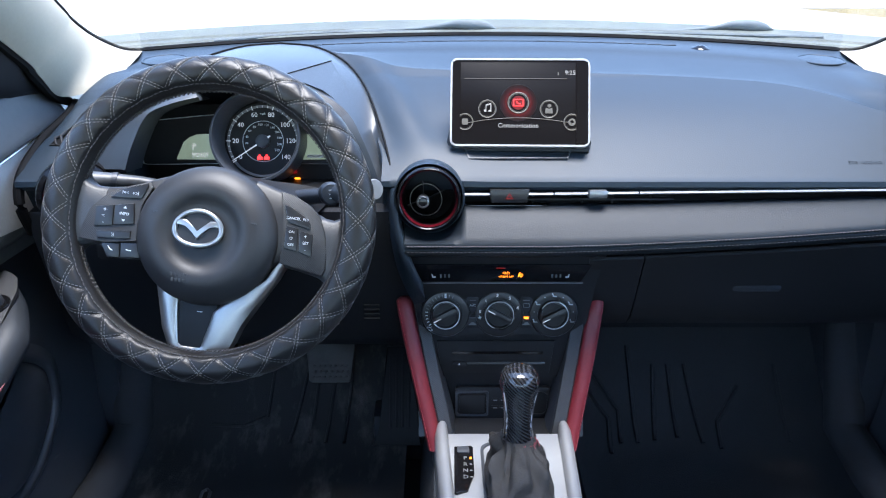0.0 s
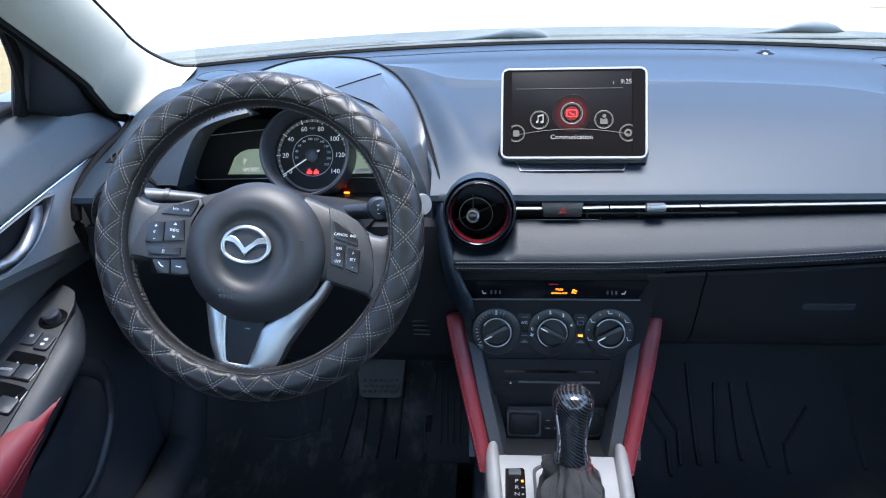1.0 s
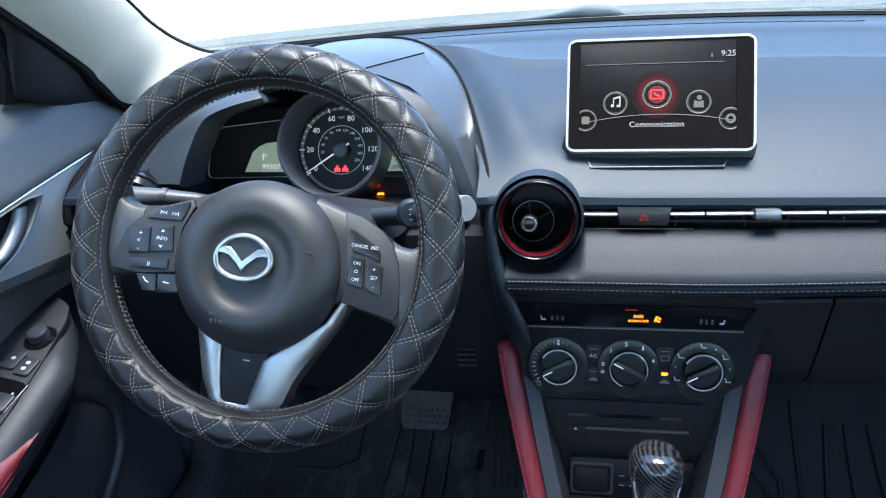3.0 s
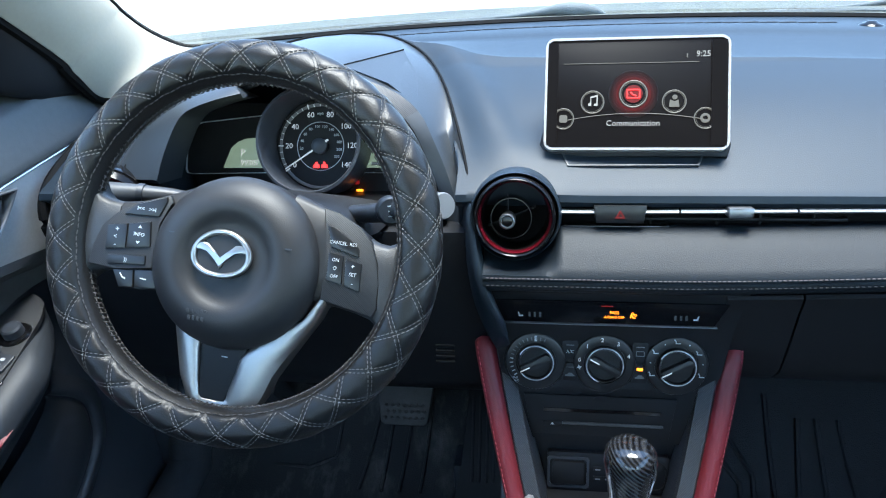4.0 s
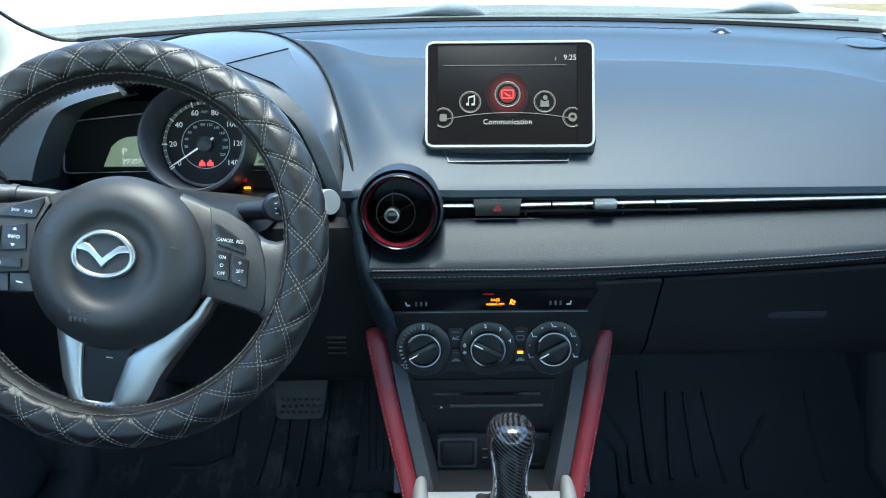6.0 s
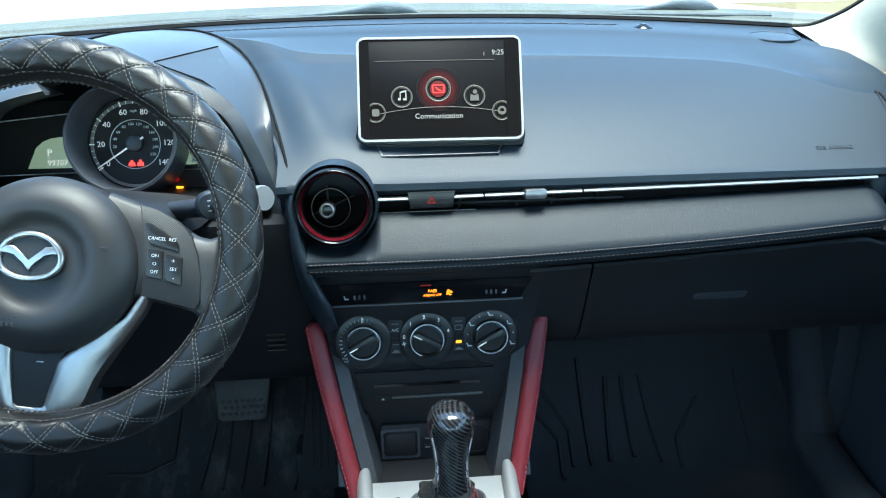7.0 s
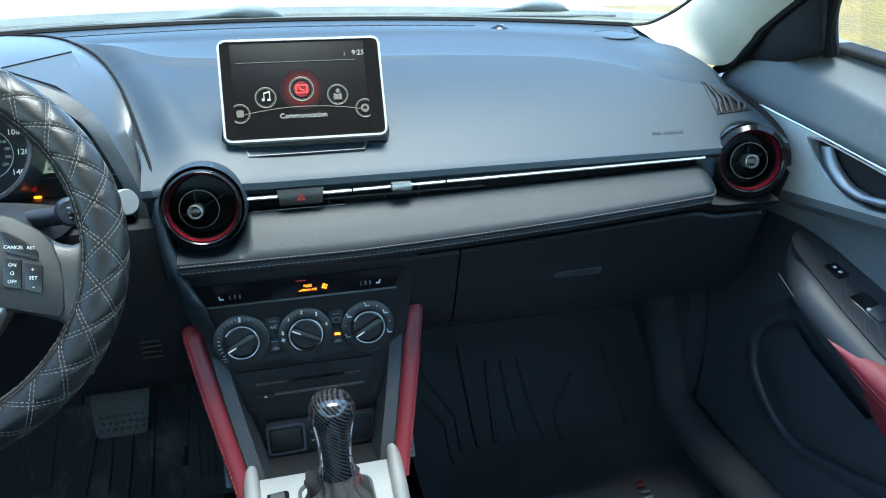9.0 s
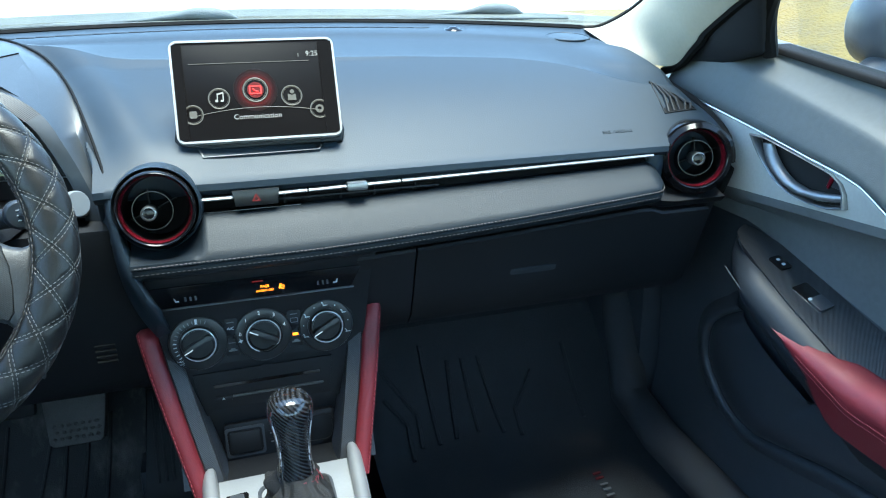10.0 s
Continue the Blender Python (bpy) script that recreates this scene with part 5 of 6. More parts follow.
for k, x in enumerate((-0.103, -0.082)):
    o = [(-0.1145, -0.0415), (-0.0935, -0.0395), (-0.0915, -0.0555), (-0.1060, -0.0570)] if k == 0 else [(-0.0925, -0.0392), (-0.0715, -0.0365), (-0.0690, -0.0535), (-0.0905, -0.0555)]
    button("phone_button", o, left, h=0.006)
    part("marking", tube([WM @ Vector((x - 0.003, -0.046 + 0.002 * (1 - k), 0.0064)), WM @ Vector((x, -0.0475 + 0.001 * k, 0.0064)), WM @ Vector((x + 0.003, -0.0485 + 0.002 * k, 0.0064))], 0.0006, 5), GREYMARK, left)
button("cancel_button", [(0.0865, 0.0275), (0.0930, 0.0270), (0.1125, 0.0160), (0.1180, 0.0100), (0.1190, 0.0035), (0.0925, 0.0090)], right, "CANCEL  RES", (0.103, 0.0135), 0.0042, shear=0.1)
button("cruise_button", [(0.0912, 0.0045), (0.1050, 0.0028), (0.1068, -0.0228), (0.0922, -0.0208)], right, "ON", (0.0985, -0.002), 0.0042)
words("marking", "OFF", 0.0042, WM @ Matrix.Translation((0.0992, -0.0165, 0.0095)), GREYMARK, right, 0.00015)
words("marking", "O", 0.0046, WM @ Matrix.Translation((0.0988, -0.0092, 0.0095)), GREYMARK, right, 0.00015)
button("set_button", [(0.1072, 0.0010), (0.1225, -0.0020), (0.1238, -0.0268), (0.1095, -0.0232)], right, "SET", (0.1158, -0.0128), 0.0044)
words("marking", "+", 0.006, WM @ Matrix.Translation((0.1150, -0.0055, 0.0095)), GREYMARK, right, 0.00015)
words("marking", "-", 0.006, WM @ Matrix.Translation((0.1165, -0.0205, 0.0095)), GREYMARK, right, 0.00015)

# lower twin spoke in satin silver
def spoke_loft(rows):
    return loft([[WM @ Vector(p) for p in r] for r in rows], True)


def bar(a, b, c, d):
    """Cross cut of a silver leg: outer edge a, crown b, inner edge c, back d."""
    a, b, c = Vector(a), Vector(b), Vector(c)
    up = Vector((0, 0, 1))
    return (a, a.lerp(b, 0.08) + up * 0.0065, a.lerp(b, 0.5) + up * 0.0045, b, b.lerp(c, 0.6) + up * 0.0006, b.lerp(c, 0.9), c - up * 0.0014, (c.x, c.y, d), (a.x, a.y, d))


LEG_L = ((-0.0500, -0.072, -0.040, -0.080, -0.019, -0.088, 0), (-0.0470, -0.085, -0.034, -0.093, -0.0198, -0.100, 0), (-0.0430, -0.100, -0.030, -0.104, -0.0190, -0.108, 0), (-0.0360, -0.127, -0.0255, -0.128, -0.0165, -0.127, -0.001), (-0.0275, -0.146, -0.0200, -0.1445, -0.0143, -0.1425, -0.003), (-0.018, -0.1535, -0.012, -0.150, -0.010, -0.145, -0.005), (0.003, -0.1545, 0.003, -0.1505, 0.003, -0.1455, -0.005))
LEG_R = ((0.098, -0.030, 0.094, -0.034, 0.088, -0.036, 0), (0.0870, -0.058, 0.080, -0.060, 0.074, -0.060, 0), (0.0722, -0.0838, 0.058, -0.086, 0.030, -0.092, 0), (0.0610, -0.104, 0.042, -0.104, 0.0212, -0.1035, 0), (0.0540, -0.117, 0.036, -0.118, 0.0180, -0.118, -0.001), (0.0475, -0.136, 0.029, -0.136, 0.0138, -0.134, -0.002), (0.040, -0.150, 0.022, -0.1475, 0.0116, -0.1425, -0.004), (0.020, -0.154, 0.013, -0.150, 0.009, -0.145, -0.005), (0.002, -0.1545, 0.002, -0.1505, 0.002, -0.1455, -0.005))
for legs in (LEG_L, LEG_R):
    part("silver_leg", spoke_loft([bar((ax, ay, -0.009 + z), (bx_, by_, 0.002 + z), (cx, cy, 0.0005 + z), -0.020) for ax, ay, bx_, by_, cx, cy, z in legs]), LEGSILVER, wheel, "satin silver spoke leg", smooth=50)
wheel_part("spoke_insert", [(-0.026, -0.082), (0.030, -0.082), (0.0225, -0.1035), (0.0115, -0.1455), (-0.0138, -0.1455), (-0.0197, -0.1035)], -0.020, -0.0035, STACK, wheel, 0.001)
part("embossed_mark", box(WM, (0.006, 0.001, 0.0006), (0.0048, -0.105, -0.0033)), GREYMARK, wheel)
wheel_part("rim_joint", [(-0.035, -0.150), (0.040, -0.150), (0.044, -0.166), (-0.040, -0.166)], -0.018, 0.0, LEATHER, wheel, 0.003)

# column and stalks
col = thing("steering_column", (-0.35, 0.87, 0.90), "black steering column shroud with two stalks", "steering column")
CA = plane_at(WC + Vector((0, 0.03, -0.008)), (0, -0.914, 0.407))
part("shroud", loft([[CA @ Vector((x * w, y * h + dy, -0.03 - d)) for x, y in rounded(2, 2, 0.6, 5)] for d, w, h, dy in ((0.0, 0.050, 0.045, -0.005), (0.06, 0.062, 0.055, -0.008), (0.14, 0.070, 0.060, -0.010), (0.20, 0.072, 0.060, -0.010))], True), STACK, col)
rows = []
for y, wide, top in ((0.800, 0.055, 0.950), (0.83, 0.085, 0.957), (0.87, 0.105, 0.953), (0.93, 0.112, 0.932), (0.97, 0.112, 0.915)):
    rows.append([Vector((-0.348 + wide * math.cos(a), y, 0.905 + (top - 0.905) * math.sin(a) ** 0.8)) for a in np.linspace(0.02, math.pi - 0.02, 25)])
part("upper_shroud", loft(rows), HUBMAT, col, "smooth upper column cover", smooth=60)
rs = part("wiper_stalk", tube([(-0.29, 0.87, 0.925), (-0.235, 0.85, 0.935), (-0.205, 0.838, 0.943), (-0.178, 0.828, 0.949)], [0.009, 0.010, 0.0125, 0.0115], 14), HARD, col, "wiper stalk")
K = plane_at((-0.166, 0.822, 0.951), (0.62, -0.70, 0.2))
part("stalk_cap", lathe(K, [(0.0105, -0.016), (0.0125, -0.012), (0.0128, 0.0), (0.0118, 0.0022), (0, 0.0026)], 28), DIMMARK, rs, "pale grey end cap")
K2 = plane_at((-0.222, 0.842, 0.940), (0.35, -0.92, 0.2))
part("stalk_collar", lathe(K2, [(0.012, -0.01), (0.0145, -0.006), (0.0145, 0.006), (0.012, 0.009), (0, 0.0095)], 24), HARD, rs)
for k in range(3):
    part("marking", box(K2, (0.007, 0.0012, 0.0008), (0, 0.005 - k * 0.005, 0.0097)), GREYMARK, rs)
ls = part("light_stalk", tube([(-0.41, 0.87, 0.935), (-0.46, 0.858, 0.948), (-0.50, 0.852, 0.953), (-0.535, 0.848, 0.956)], [0.008, 0.0095, 0.011, 0.012], 14), GREYPLASTIC, col, "light stalk")
part("stalk_collar", tube([(-0.487, 0.854, 0.9515), (-0.493, 0.853, 0.9525)], 0.0118, 16), HARD, ls)

# ---- centre stack ----
cs = thing("centre_console", (0, 0.80, 0.56), "black centre console with red padded rails and silver plate", "console")
part("stack_body", loft([[Vector((x * w, y, z)) for x, y in ((-1, 0.93), (-1, yf), (1, yf), (1, 0.93))] for z, w, yf in ((0.852, 0.135, 0.872), (0.80, 0.126, 0.886), (0.74, 0.118, 0.890), (0.70, 0.108, 0.886), (0.655, 0.100, 0.884))], True), STACK, cs)
ST = plane_at((-0.006, 0.8755, 0.8185), (0, -0.995, 0.08))
ind = part("indicator_strip", prism(ST, [(-0.122, 0.013), (0.122, 0.013), (0.108, -0.011), (-0.108, -0.011)], -0.01, 0.002, 0.001), BEZEL, cs, "gloss black indicator strip")
part("strip_edge", box(ST, (0.222, 0.0014, 0.004), (0, -0.0125, 0.001), 0.0005), DIMMARK, ind)
words("airbag_sign", "PASS", 0.0047, ST @ Matrix.Translation((0.0075, 0.0015, 0.0023)), LIT_AMBER, ind, 0.0002)
words("airbag_sign", "AIRBAG OFF", 0.0037, ST @ Matrix.Translation((0.0075, -0.0035, 0.0023)), LIT_AMBER, ind, 0.0002)
am = ST @ Matrix.Translation((0.0265, -0.0012, 0.002)) @ Matrix.Diagonal((0.65, 0.65, 1, 1))
part("airbag_symbol", lathe(am @ Matrix.Translation((-0.001, 0.0032, 0)), ring_profile(0.0018, 0.0012, 0, 0.0005), 16), LIT_AMBER, ind)
part("airbag_symbol", prism(am, [(-0.004, 0.001), (-0.002, 0.0015), (0.0015, -0.003), (0.004, -0.003), (0.004, -0.0045), (0.0, -0.0045), (-0.003, -0.001), (-0.0035, -0.004), (-0.005, -0.004)], 0, 0.0005), LIT_AMBER, ind)
part("airbag_symbol", lathe(am @ Matrix.Translation((0.0035, 0.0010, 0)), ring_profile(0.0016, 0.001, 0, 0.0005), 16), LIT_AMBER, ind)
part("lamp_mark", box(ST, (0.012, 0.0012, 0.0006), (0.0, 0.0085, 0.0022)), LIT_REDDIM, ind)
for side in (-1, 1):
    seat = [(-0.003, 0.003), (-0.0015, 0.003), (0.0, -0.001), (0.004, -0.001), (0.004, -0.003), (-0.0015, -0.003)]
    part("seat_symbol", prism(ST @ Matrix.Translation((side * 0.090, -0.0025, 0.002)), [(-side * x * 0.8, y * 0.8) for x, y in seat], 0, 0.0004), GREYMARK, ind)
    for k in range(3):
        part("seat_bar", box(ST, (0.0022, 0.005, 0.0005), (side * (0.080 - k * 0.0055), -0.0025, 0.0022)), GREYPLASTIC, ind)

# heater controls
DP = plane_at((-0.005, 0.886, 0.7555), (0, -0.985, 0.17))
outline = []
for cx in (0.074, 0.0, -0.074):
    for i in range(13):
        a = radians(150 - 120 * i / 12) if cx == 99 else radians(55 + 70 * i / 12)
        outline.append((cx + 0.034 * math.cos(a) / math.sin(radians(55)) * 0.9, 0.036 * math.sin(a)))
top_edge = outline
low_edge = [(x, -y) for x, y in reversed(outline)]
right_end = [(0.074 + 0.036 * math.cos(radians(a)), 0.036 * math.sin(radians(a))) for a in (-45, -25, 0, 25, 45)]
left_end = [(-x, y) for x, y in reversed(right_end)]
hc = part("heater_panel", prism(DP, right_end + top_edge + left_end + low_edge, -0.012, 0.001, 0.001), STACK, cs, "heater control panel with three rotary dials")
for k, cx in enumerate((-0.0745, -0.0005, 0.0745)):
    D = DP @ Matrix.Translation((cx, -0.001, 0))
    dial = part("dial", lathe(D, [(0.0335, -0.004), (0.0335, 0.001), (0.032, 0.0045), (0.0300, 0.0052), (0.0225, 0.0050), (0.0220, 0.003), (0.0215, 0.003), (0, 0.003)], 56), BUTTON, hc, "rotary heater dial")
    gap = radians(215 if k != 1 else 20)
    arcs = [D @ Vector((0.0192 * math.cos(a), 0.0192 * math.sin(a), 0.0105)) for a in np.linspace(radians(-165 if k != 1 else -60) + 0.35, radians(150 if k != 1 else 250), 48)]
    part("knob", lathe(D, [(0.0205, 0.002), (0.0200, 0.008), (0.0185, 0.0115), (0.0175, 0.0118), (0.0165, 0.0085), (0, 0.0085)], 48), BUTTON, dial)
    part("knob_ring", tube(arcs, 0.0009, 6), SCREENRIM, dial, "bright ring")
    ang = 28 if k != 1 else -28
    G = D @ pose(0, 0, 0, 0, 0, ang)
    part("grip", prism(G, rounded(0.036, 0.0095, 0.003), 0.008, 0.0165, 0.0025), BUTTON, dial)
    part("pointer", box(G, (0.011, 0.0014, 0.0008), (-0.0125, 0.0, 0.0168), 0.0003), WHITEMARK, dial)
    if k == 0:
        for q in range(15):
            a = radians(215 - q * 10.5)
            part("tick", box(D @ pose(0, 0, 0, 0, 0, math.degrees(a)), (0.0036, 0.0010, 0.0005), (0.0262, 0, 0.0055)), DIMMARK if q > 4 else GREYMARK, dial)
        words("marking", "MAX", 0.0034, D @ Matrix.Translation((-0.0225, -0.0190, 0.0055)), GREYMARK, dial, 0.0002)
        words("marking", "A/C", 0.0034, D @ Matrix.Translation((-0.0205, -0.0225, 0.0055)), GREYMARK, dial, 0.0002)
        part("marking", box(D, (0.0026, 0.006, 0.0005), (0.0, 0.0265, 0.0055)), GREYMARK, dial)
    elif k == 1:
        for q in range(5):
            a = radians(172 - q * 38)
            words("number", str(q), 0.0064, D @ Matrix.Translation((0.0268 * math.cos(a), 0.0268 * math.sin(a), 0.0055)), WHITEMARK, dial, 0.0002)
        part("fan_symbol", prism(D @ Matrix.Translation((-0.0268, -0.0045, 0.0052)), [(-0.003, -0.001), (-0.001, 0.001), (-0.001, 0.003), (0.001, 0.001), (0.003, 0.001), (0.001, -0.001), (0.001, -0.003), (-0.001, -0.001)], 0, 0.0004), GREYMARK, dial)
    else:
        for q in range(9):
            a = radians(200 - q * 27.5)
            p = D @ Matrix.Translation((0.0272 * math.cos(a), 0.0272 * math.sin(a), 0.0053))
            if q % 2 == 0:
                part("flow_symbol", prism(p, [(-0.0035, 0.002), (-0.002, 0.0005), (-0.002, -0.002), (0.0035, -0.002), (0.0035, -0.001), (-0.001, -0.001), (-0.001, 0.0008), (-0.0025, 0.003)], 0, 0.0004), GREYMARK, dial)
            else:
                part("flow_dot", lathe(p, [(0.0007, 0), (0.0007, 0.0004), (0, 0.0004)], 10), GREYMARK, dial)
for k, cx in enumerate((-0.0372, 0.0370)):
    B = DP @ Matrix.Translation((cx, 0.0, 0.001))
    for j, y in enumerate((0.013, -0.012)):
        bt = part("push_button", prism(B @ Matrix.Translation((0, y, 0)), rounded(0.0165, 0.0205, 0.002), -0.002, 0.002, 0.0008), STACK, hc, "small push button")
        lit = k == 1 and j == 1
        part("button_lamp", box(B, (0.0065 if lit else 0.0085, 0.0032 if lit else 0.0010, 0.0006), (0, y + 0.0055, 0.0022)), LIT_AMBER if lit else DIMMARK, bt)
        if k == 0 and j == 0:
            words("marking", "A/C", 0.0052, B @ Matrix.Translation((0, y - 0.002, 0.0022)), GREYMARK, bt, 0.0002)
        elif j == 1:
            part("car_symbol", prism(B @ Matrix.Translation((0, y - 0.0035, 0.0018)), [(-0.005, -0.0015), (-0.005, 0.0), (-0.003, 0.0006), (-0.0015, 0.0024), (0.002, 0.0024), (0.0035, 0.0006), (0.005, 0.0), (0.005, -0.0015)], 0, 0.0004), DIMMARK, bt)
        else:
            part("screen_symbol", frame_of(B @ Matrix.Translation((0, y - 0.002, 0.0018)), rounded(0.009, 0.006, 0.001, 2), rounded(0.0075, 0.0045, 0.0006, 2), 0, 0.0004), DIMMARK, bt)

# disc slot and lower tray
CD = plane_at((-0.006, 0.8845, 0.688), (0, -0.995, 0.05))
cd = part("disc_panel", prism(CD, [(-0.086, 0.024), (0.080, 0.024), (0.074, -0.026), (-0.078, -0.026)], -0.012, 0.0015, 0.001), DARK, cs, "disc player panel")
part("slot", box(CD, (0.128, 0.004, 0.003), (0, 0.006, 0.001)), GLOSS, cd)
part("slot_lip", box(CD, (0.110, 0.003, 0.004), (0.012, -0.010, 0.0022), 0.001), GREYPLASTIC, cd)
part("eject_button", prism(CD @ Matrix.Translation((-0.054, -0.0115, 0)), rounded(0.021, 0.007, 0.0015), 0, 0.0035, 0.0008), STACK, cd)
part("eject_mark", prism(CD @ Matrix.Translation((-0.054, -0.0110, 0.0035)), [(-0.002, -0.0012), (0.002, -0.0012), (0, 0.0016)], 0, 0.0003), GREYMARK, cd)
part("notch", lathe(CD @ Matrix.Translation((0.0, 0.0215, 0.001)), [(0.009, 0), (0.009, 0.0008), (0, 0.001)], 24, sy=0.45), STACK, cd)
part("tray", loft([[Vector((x * k, y, z)) for y, z, k in ((0.886, 0.664, 1.0), (0.893, 0.655, 1.0), (0.890, 0.588, 0.9), (0.83, 0.586, 0.9), (0.83, 0.56, 0.9), (0.93, 0.56, 0.9), (0.93, 0.664, 1.0))] for x in (-0.098, 0.098)], True), STACK, cs)
SB = plane_at((0.003, 0.882, 0.6115), (0, -0.99, 0.1))
sk = part("socket_panel", prism(SB, rounded(0.136, 0.050, 0.004), -0.01, 0.0, 0.001), STACK, cs)
part("socket_flap", prism(SB @ Matrix.Translation((-0.044, 0.0, 0)), rounded(0.036, 0.029, 0.003), -0.002, 0.003, 0.001), DARK, sk, "square socket flap")
part("flap_rim", frame_of(SB @ Matrix.Translation((-0.044, 0, 0)), rounded(0.048, 0.040, 0.004), rounded(0.042, 0.034, 0.004), 0, 0.0016), HARD, sk)
for x in (-0.0105, 0.001):
    for y in (0.006, -0.006):
        part("usb_port", box(SB, (0.0095, 0.0055, 0.001), (x, y, 0.0008)), DARK, sk)
        part("usb_tongue", box(SB, (0.006, 0.0014, 0.0008), (x, y - 0.0006, 0.0014)), DIMMARK, sk)
part("round_socket", frame_of(SB @ Matrix.Translation((0.047, 0, 0)), rounded(0.040, 0.038, 0.012), rounded(0.035, 0.033, 0.010), 0, 0.002), STACK, sk)

# red padded rails, ribbed inlays and inner cheeks
for side in (-1, 1):
    line = [(0.1345, 0.912, 0.768), (0.1325, 0.902, 0.752), (0.1245, 0.884, 0.712), (0.1140, 0.864, 0.664), (0.0995, 0.838, 0.602), (0.0928, 0.824, 0.574)]
    mid = spline([(side * p[0] - 0.014 * max(0.0, p[2] - 0.586), p[1], p[2]) for p in line], 26)
    rows, seam = [], []
    for i, p in enumerate(mid):
        w = 0.0128 * (0.45 + 0.55 * min(1, i / 2.0) ** 0.5) * (1 - 0.15 * i / 26)
        dcap = (0.55 + 0.45 * min(1, i / 3.0) ** 0.5)
        row = []
        for u, v in ((-1.0, 0.030), (-1.0, 0.004), (-0.92, -0.004), (-0.6, -0.0085), (0, -0.0105), (0.5, -0.0095), (0.86, -0.006), (1.0, 0.002), (1.05, 0.016), (1.0, 0.034)):
            row.append(Vector((p.x + side * u * w, p.y + (v if v > 0 else v * dcap) * 0.92, p.z - v * 0.35)))
        rows.append(row)
        seam.append(Vector((p.x + side * 0.70 * w, p.y - 0.0085 * dcap * 0.92, p.z + 0.0085 * dcap * 0.35)))
    rail = part("knee_pad", loft(rows, True), RED, cs, "red padded knee rail", smooth=60)
    part("rail_stitching", stitches(bmesh.new(), seam[2:], 0.0060, 0.0042, 0.0007), REDTHREAD, rail, "rose stitching")
    rows = []
    for i, p in enumerate(mid):
        w = 0.0128 * (1 - 0.15 * i / 26)
        a = min(1, i / 8)
        ins = 0.008 + 0.009 * a
        rows.append([Vector((p.x - side * w * 0.9, p.y - 0.001, p.z)), Vector((p.x - side * (w * 1.0 + 0.002), p.y - 0.0045, p.z + 0.001)), Vector((p.x - side * (w + ins), p.y - 0.001, p.z)), Vector((p.x - side * (w + ins + 0.002), p.y + 0.05, p.z)), Vector((p.x - side * w * 0.9, p.y + 0.05, p.z))])
    part("rail_inlay", loft(rows, True), RAILRIB, cs, "dark ribbed inlay")
    rows = []
    for i, p in enumerate(mid[3:]):
        w = 0.0128 * (1 - 0.15 * i / 26) + 0.016
        rows.append([Vector((p.x - side * w, p.y + 0.002, p.z)), Vector((p.x - side * (w + 0.004), p.y + 0.03, p.z)), Vector((p.x - side * (w + 0.002), p.y + 0.10, p.z)), Vector((p.x - side * (w - 0.02), p.y + 0.10, p.z)), Vector((p.x - side * (w - 0.01), p.y + 0.01, p.z))])
    part("inner_cheek", loft(rows, True), HARD, cs)
    rows = [[Vector((side * x, y, z)) for x, y, z in ((0.118, p.y + 0.03, p.z), (0.124, p.y + 0.30, p.z), (0.10, p.y + 0.30, p.z), (0.10, p.y + 0.03, p.z))] for p in mid]
    part("outer_cheek", loft(rows, True), HARD, cs)

# silver shift plate
rows = []
for y, w, z in ((0.826, 0.0760, 0.5985), (0.80, 0.0750, 0.5975), (0.70, 0.0700, 0.5960), (0.55, 0.0640, 0.5940), (0.30, 0.0600, 0.5900)):
    rows.append([Vector((-w, y, z - 0.02)), Vector((-w, y, z)), Vector((w, y, z)), Vector((w, y, z - 0.02))])
plate = part("shift_plate", loft(rows, True), PLATE, cs, "brushed silver shift plate")
for side in (-1, 1):
    rows = []
    for y, x, z, w in ((0.835, 0.0845, 0.612, 0.0065), (0.822, 0.0850, 0.610, 0.0085), (0.78, 0.0830, 0.606, 0.0090), (0.70, 0.0780, 0.603, 0.0090), (0.55, 0.0720, 0.600, 0.0090), (0.30, 0.068, 0.596, 0.009)):
        rows.append([Vector((side * (x + u * w), y, z + v)) for u, v in ((-1, -0.03), (-1, -0.004), (-0.6, 0.0015), (0.2, 0.002), (0.9, -0.003), (1.1, -0.012), (1.2, -0.05))])
    part("side_trim", loft(rows, True), SILVERPAINT, cs, "satin silver side trim", smooth=60)
    rows = [[Vector((side * x, y, z)) for x, z in ((0.070, 0.585), (0.095 - 0.018 * k, 0.585), (0.105 - 0.01 * k, 0.45), (0.07, 0.45))] for k, y in enumerate((0.86, 0.55, 0.28))]
    part("tunnel_side", loft(rows, True), HARD, cs)
GT = plane_at((-0.056, 0.756, 0.5985), (0, 0, 1), (0, 1, 0))
gate = part("gear_indicator", prism(GT, [(-0.012, 0.040), (0.011, 0.042), (0.013, 0.038), (0.013, -0.016), (0.004, -0.046), (-0.010, -0.052), (-0.013, -0.050)], -0.004, 0.0015, 0.0006), GLOSS, cs, "gloss black gear position panel")
part("release_button", prism(GT @ Matrix.Translation((0.0, 0.032, 0)), rounded(0.016, 0.012, 0.002), 0, 0.003, 0.0008), HARD, gate)
for k, letter in enumerate("PRND"):
    words("gear_letter", letter, 0.0095, GT @ Matrix.Translation((0.002, 0.015 - k * 0.0125, 0.0017)), DIMMARK, gate, 0.0002)
    part("gear_lamp", box(GT, (0.003, 0.004 if k == 0 else 0.002, 0.0005), (0.0092, 0.015 - k * 0.0125, 0.0018)), LIT_AMBER if k == 0 else DIMMARK, gate)

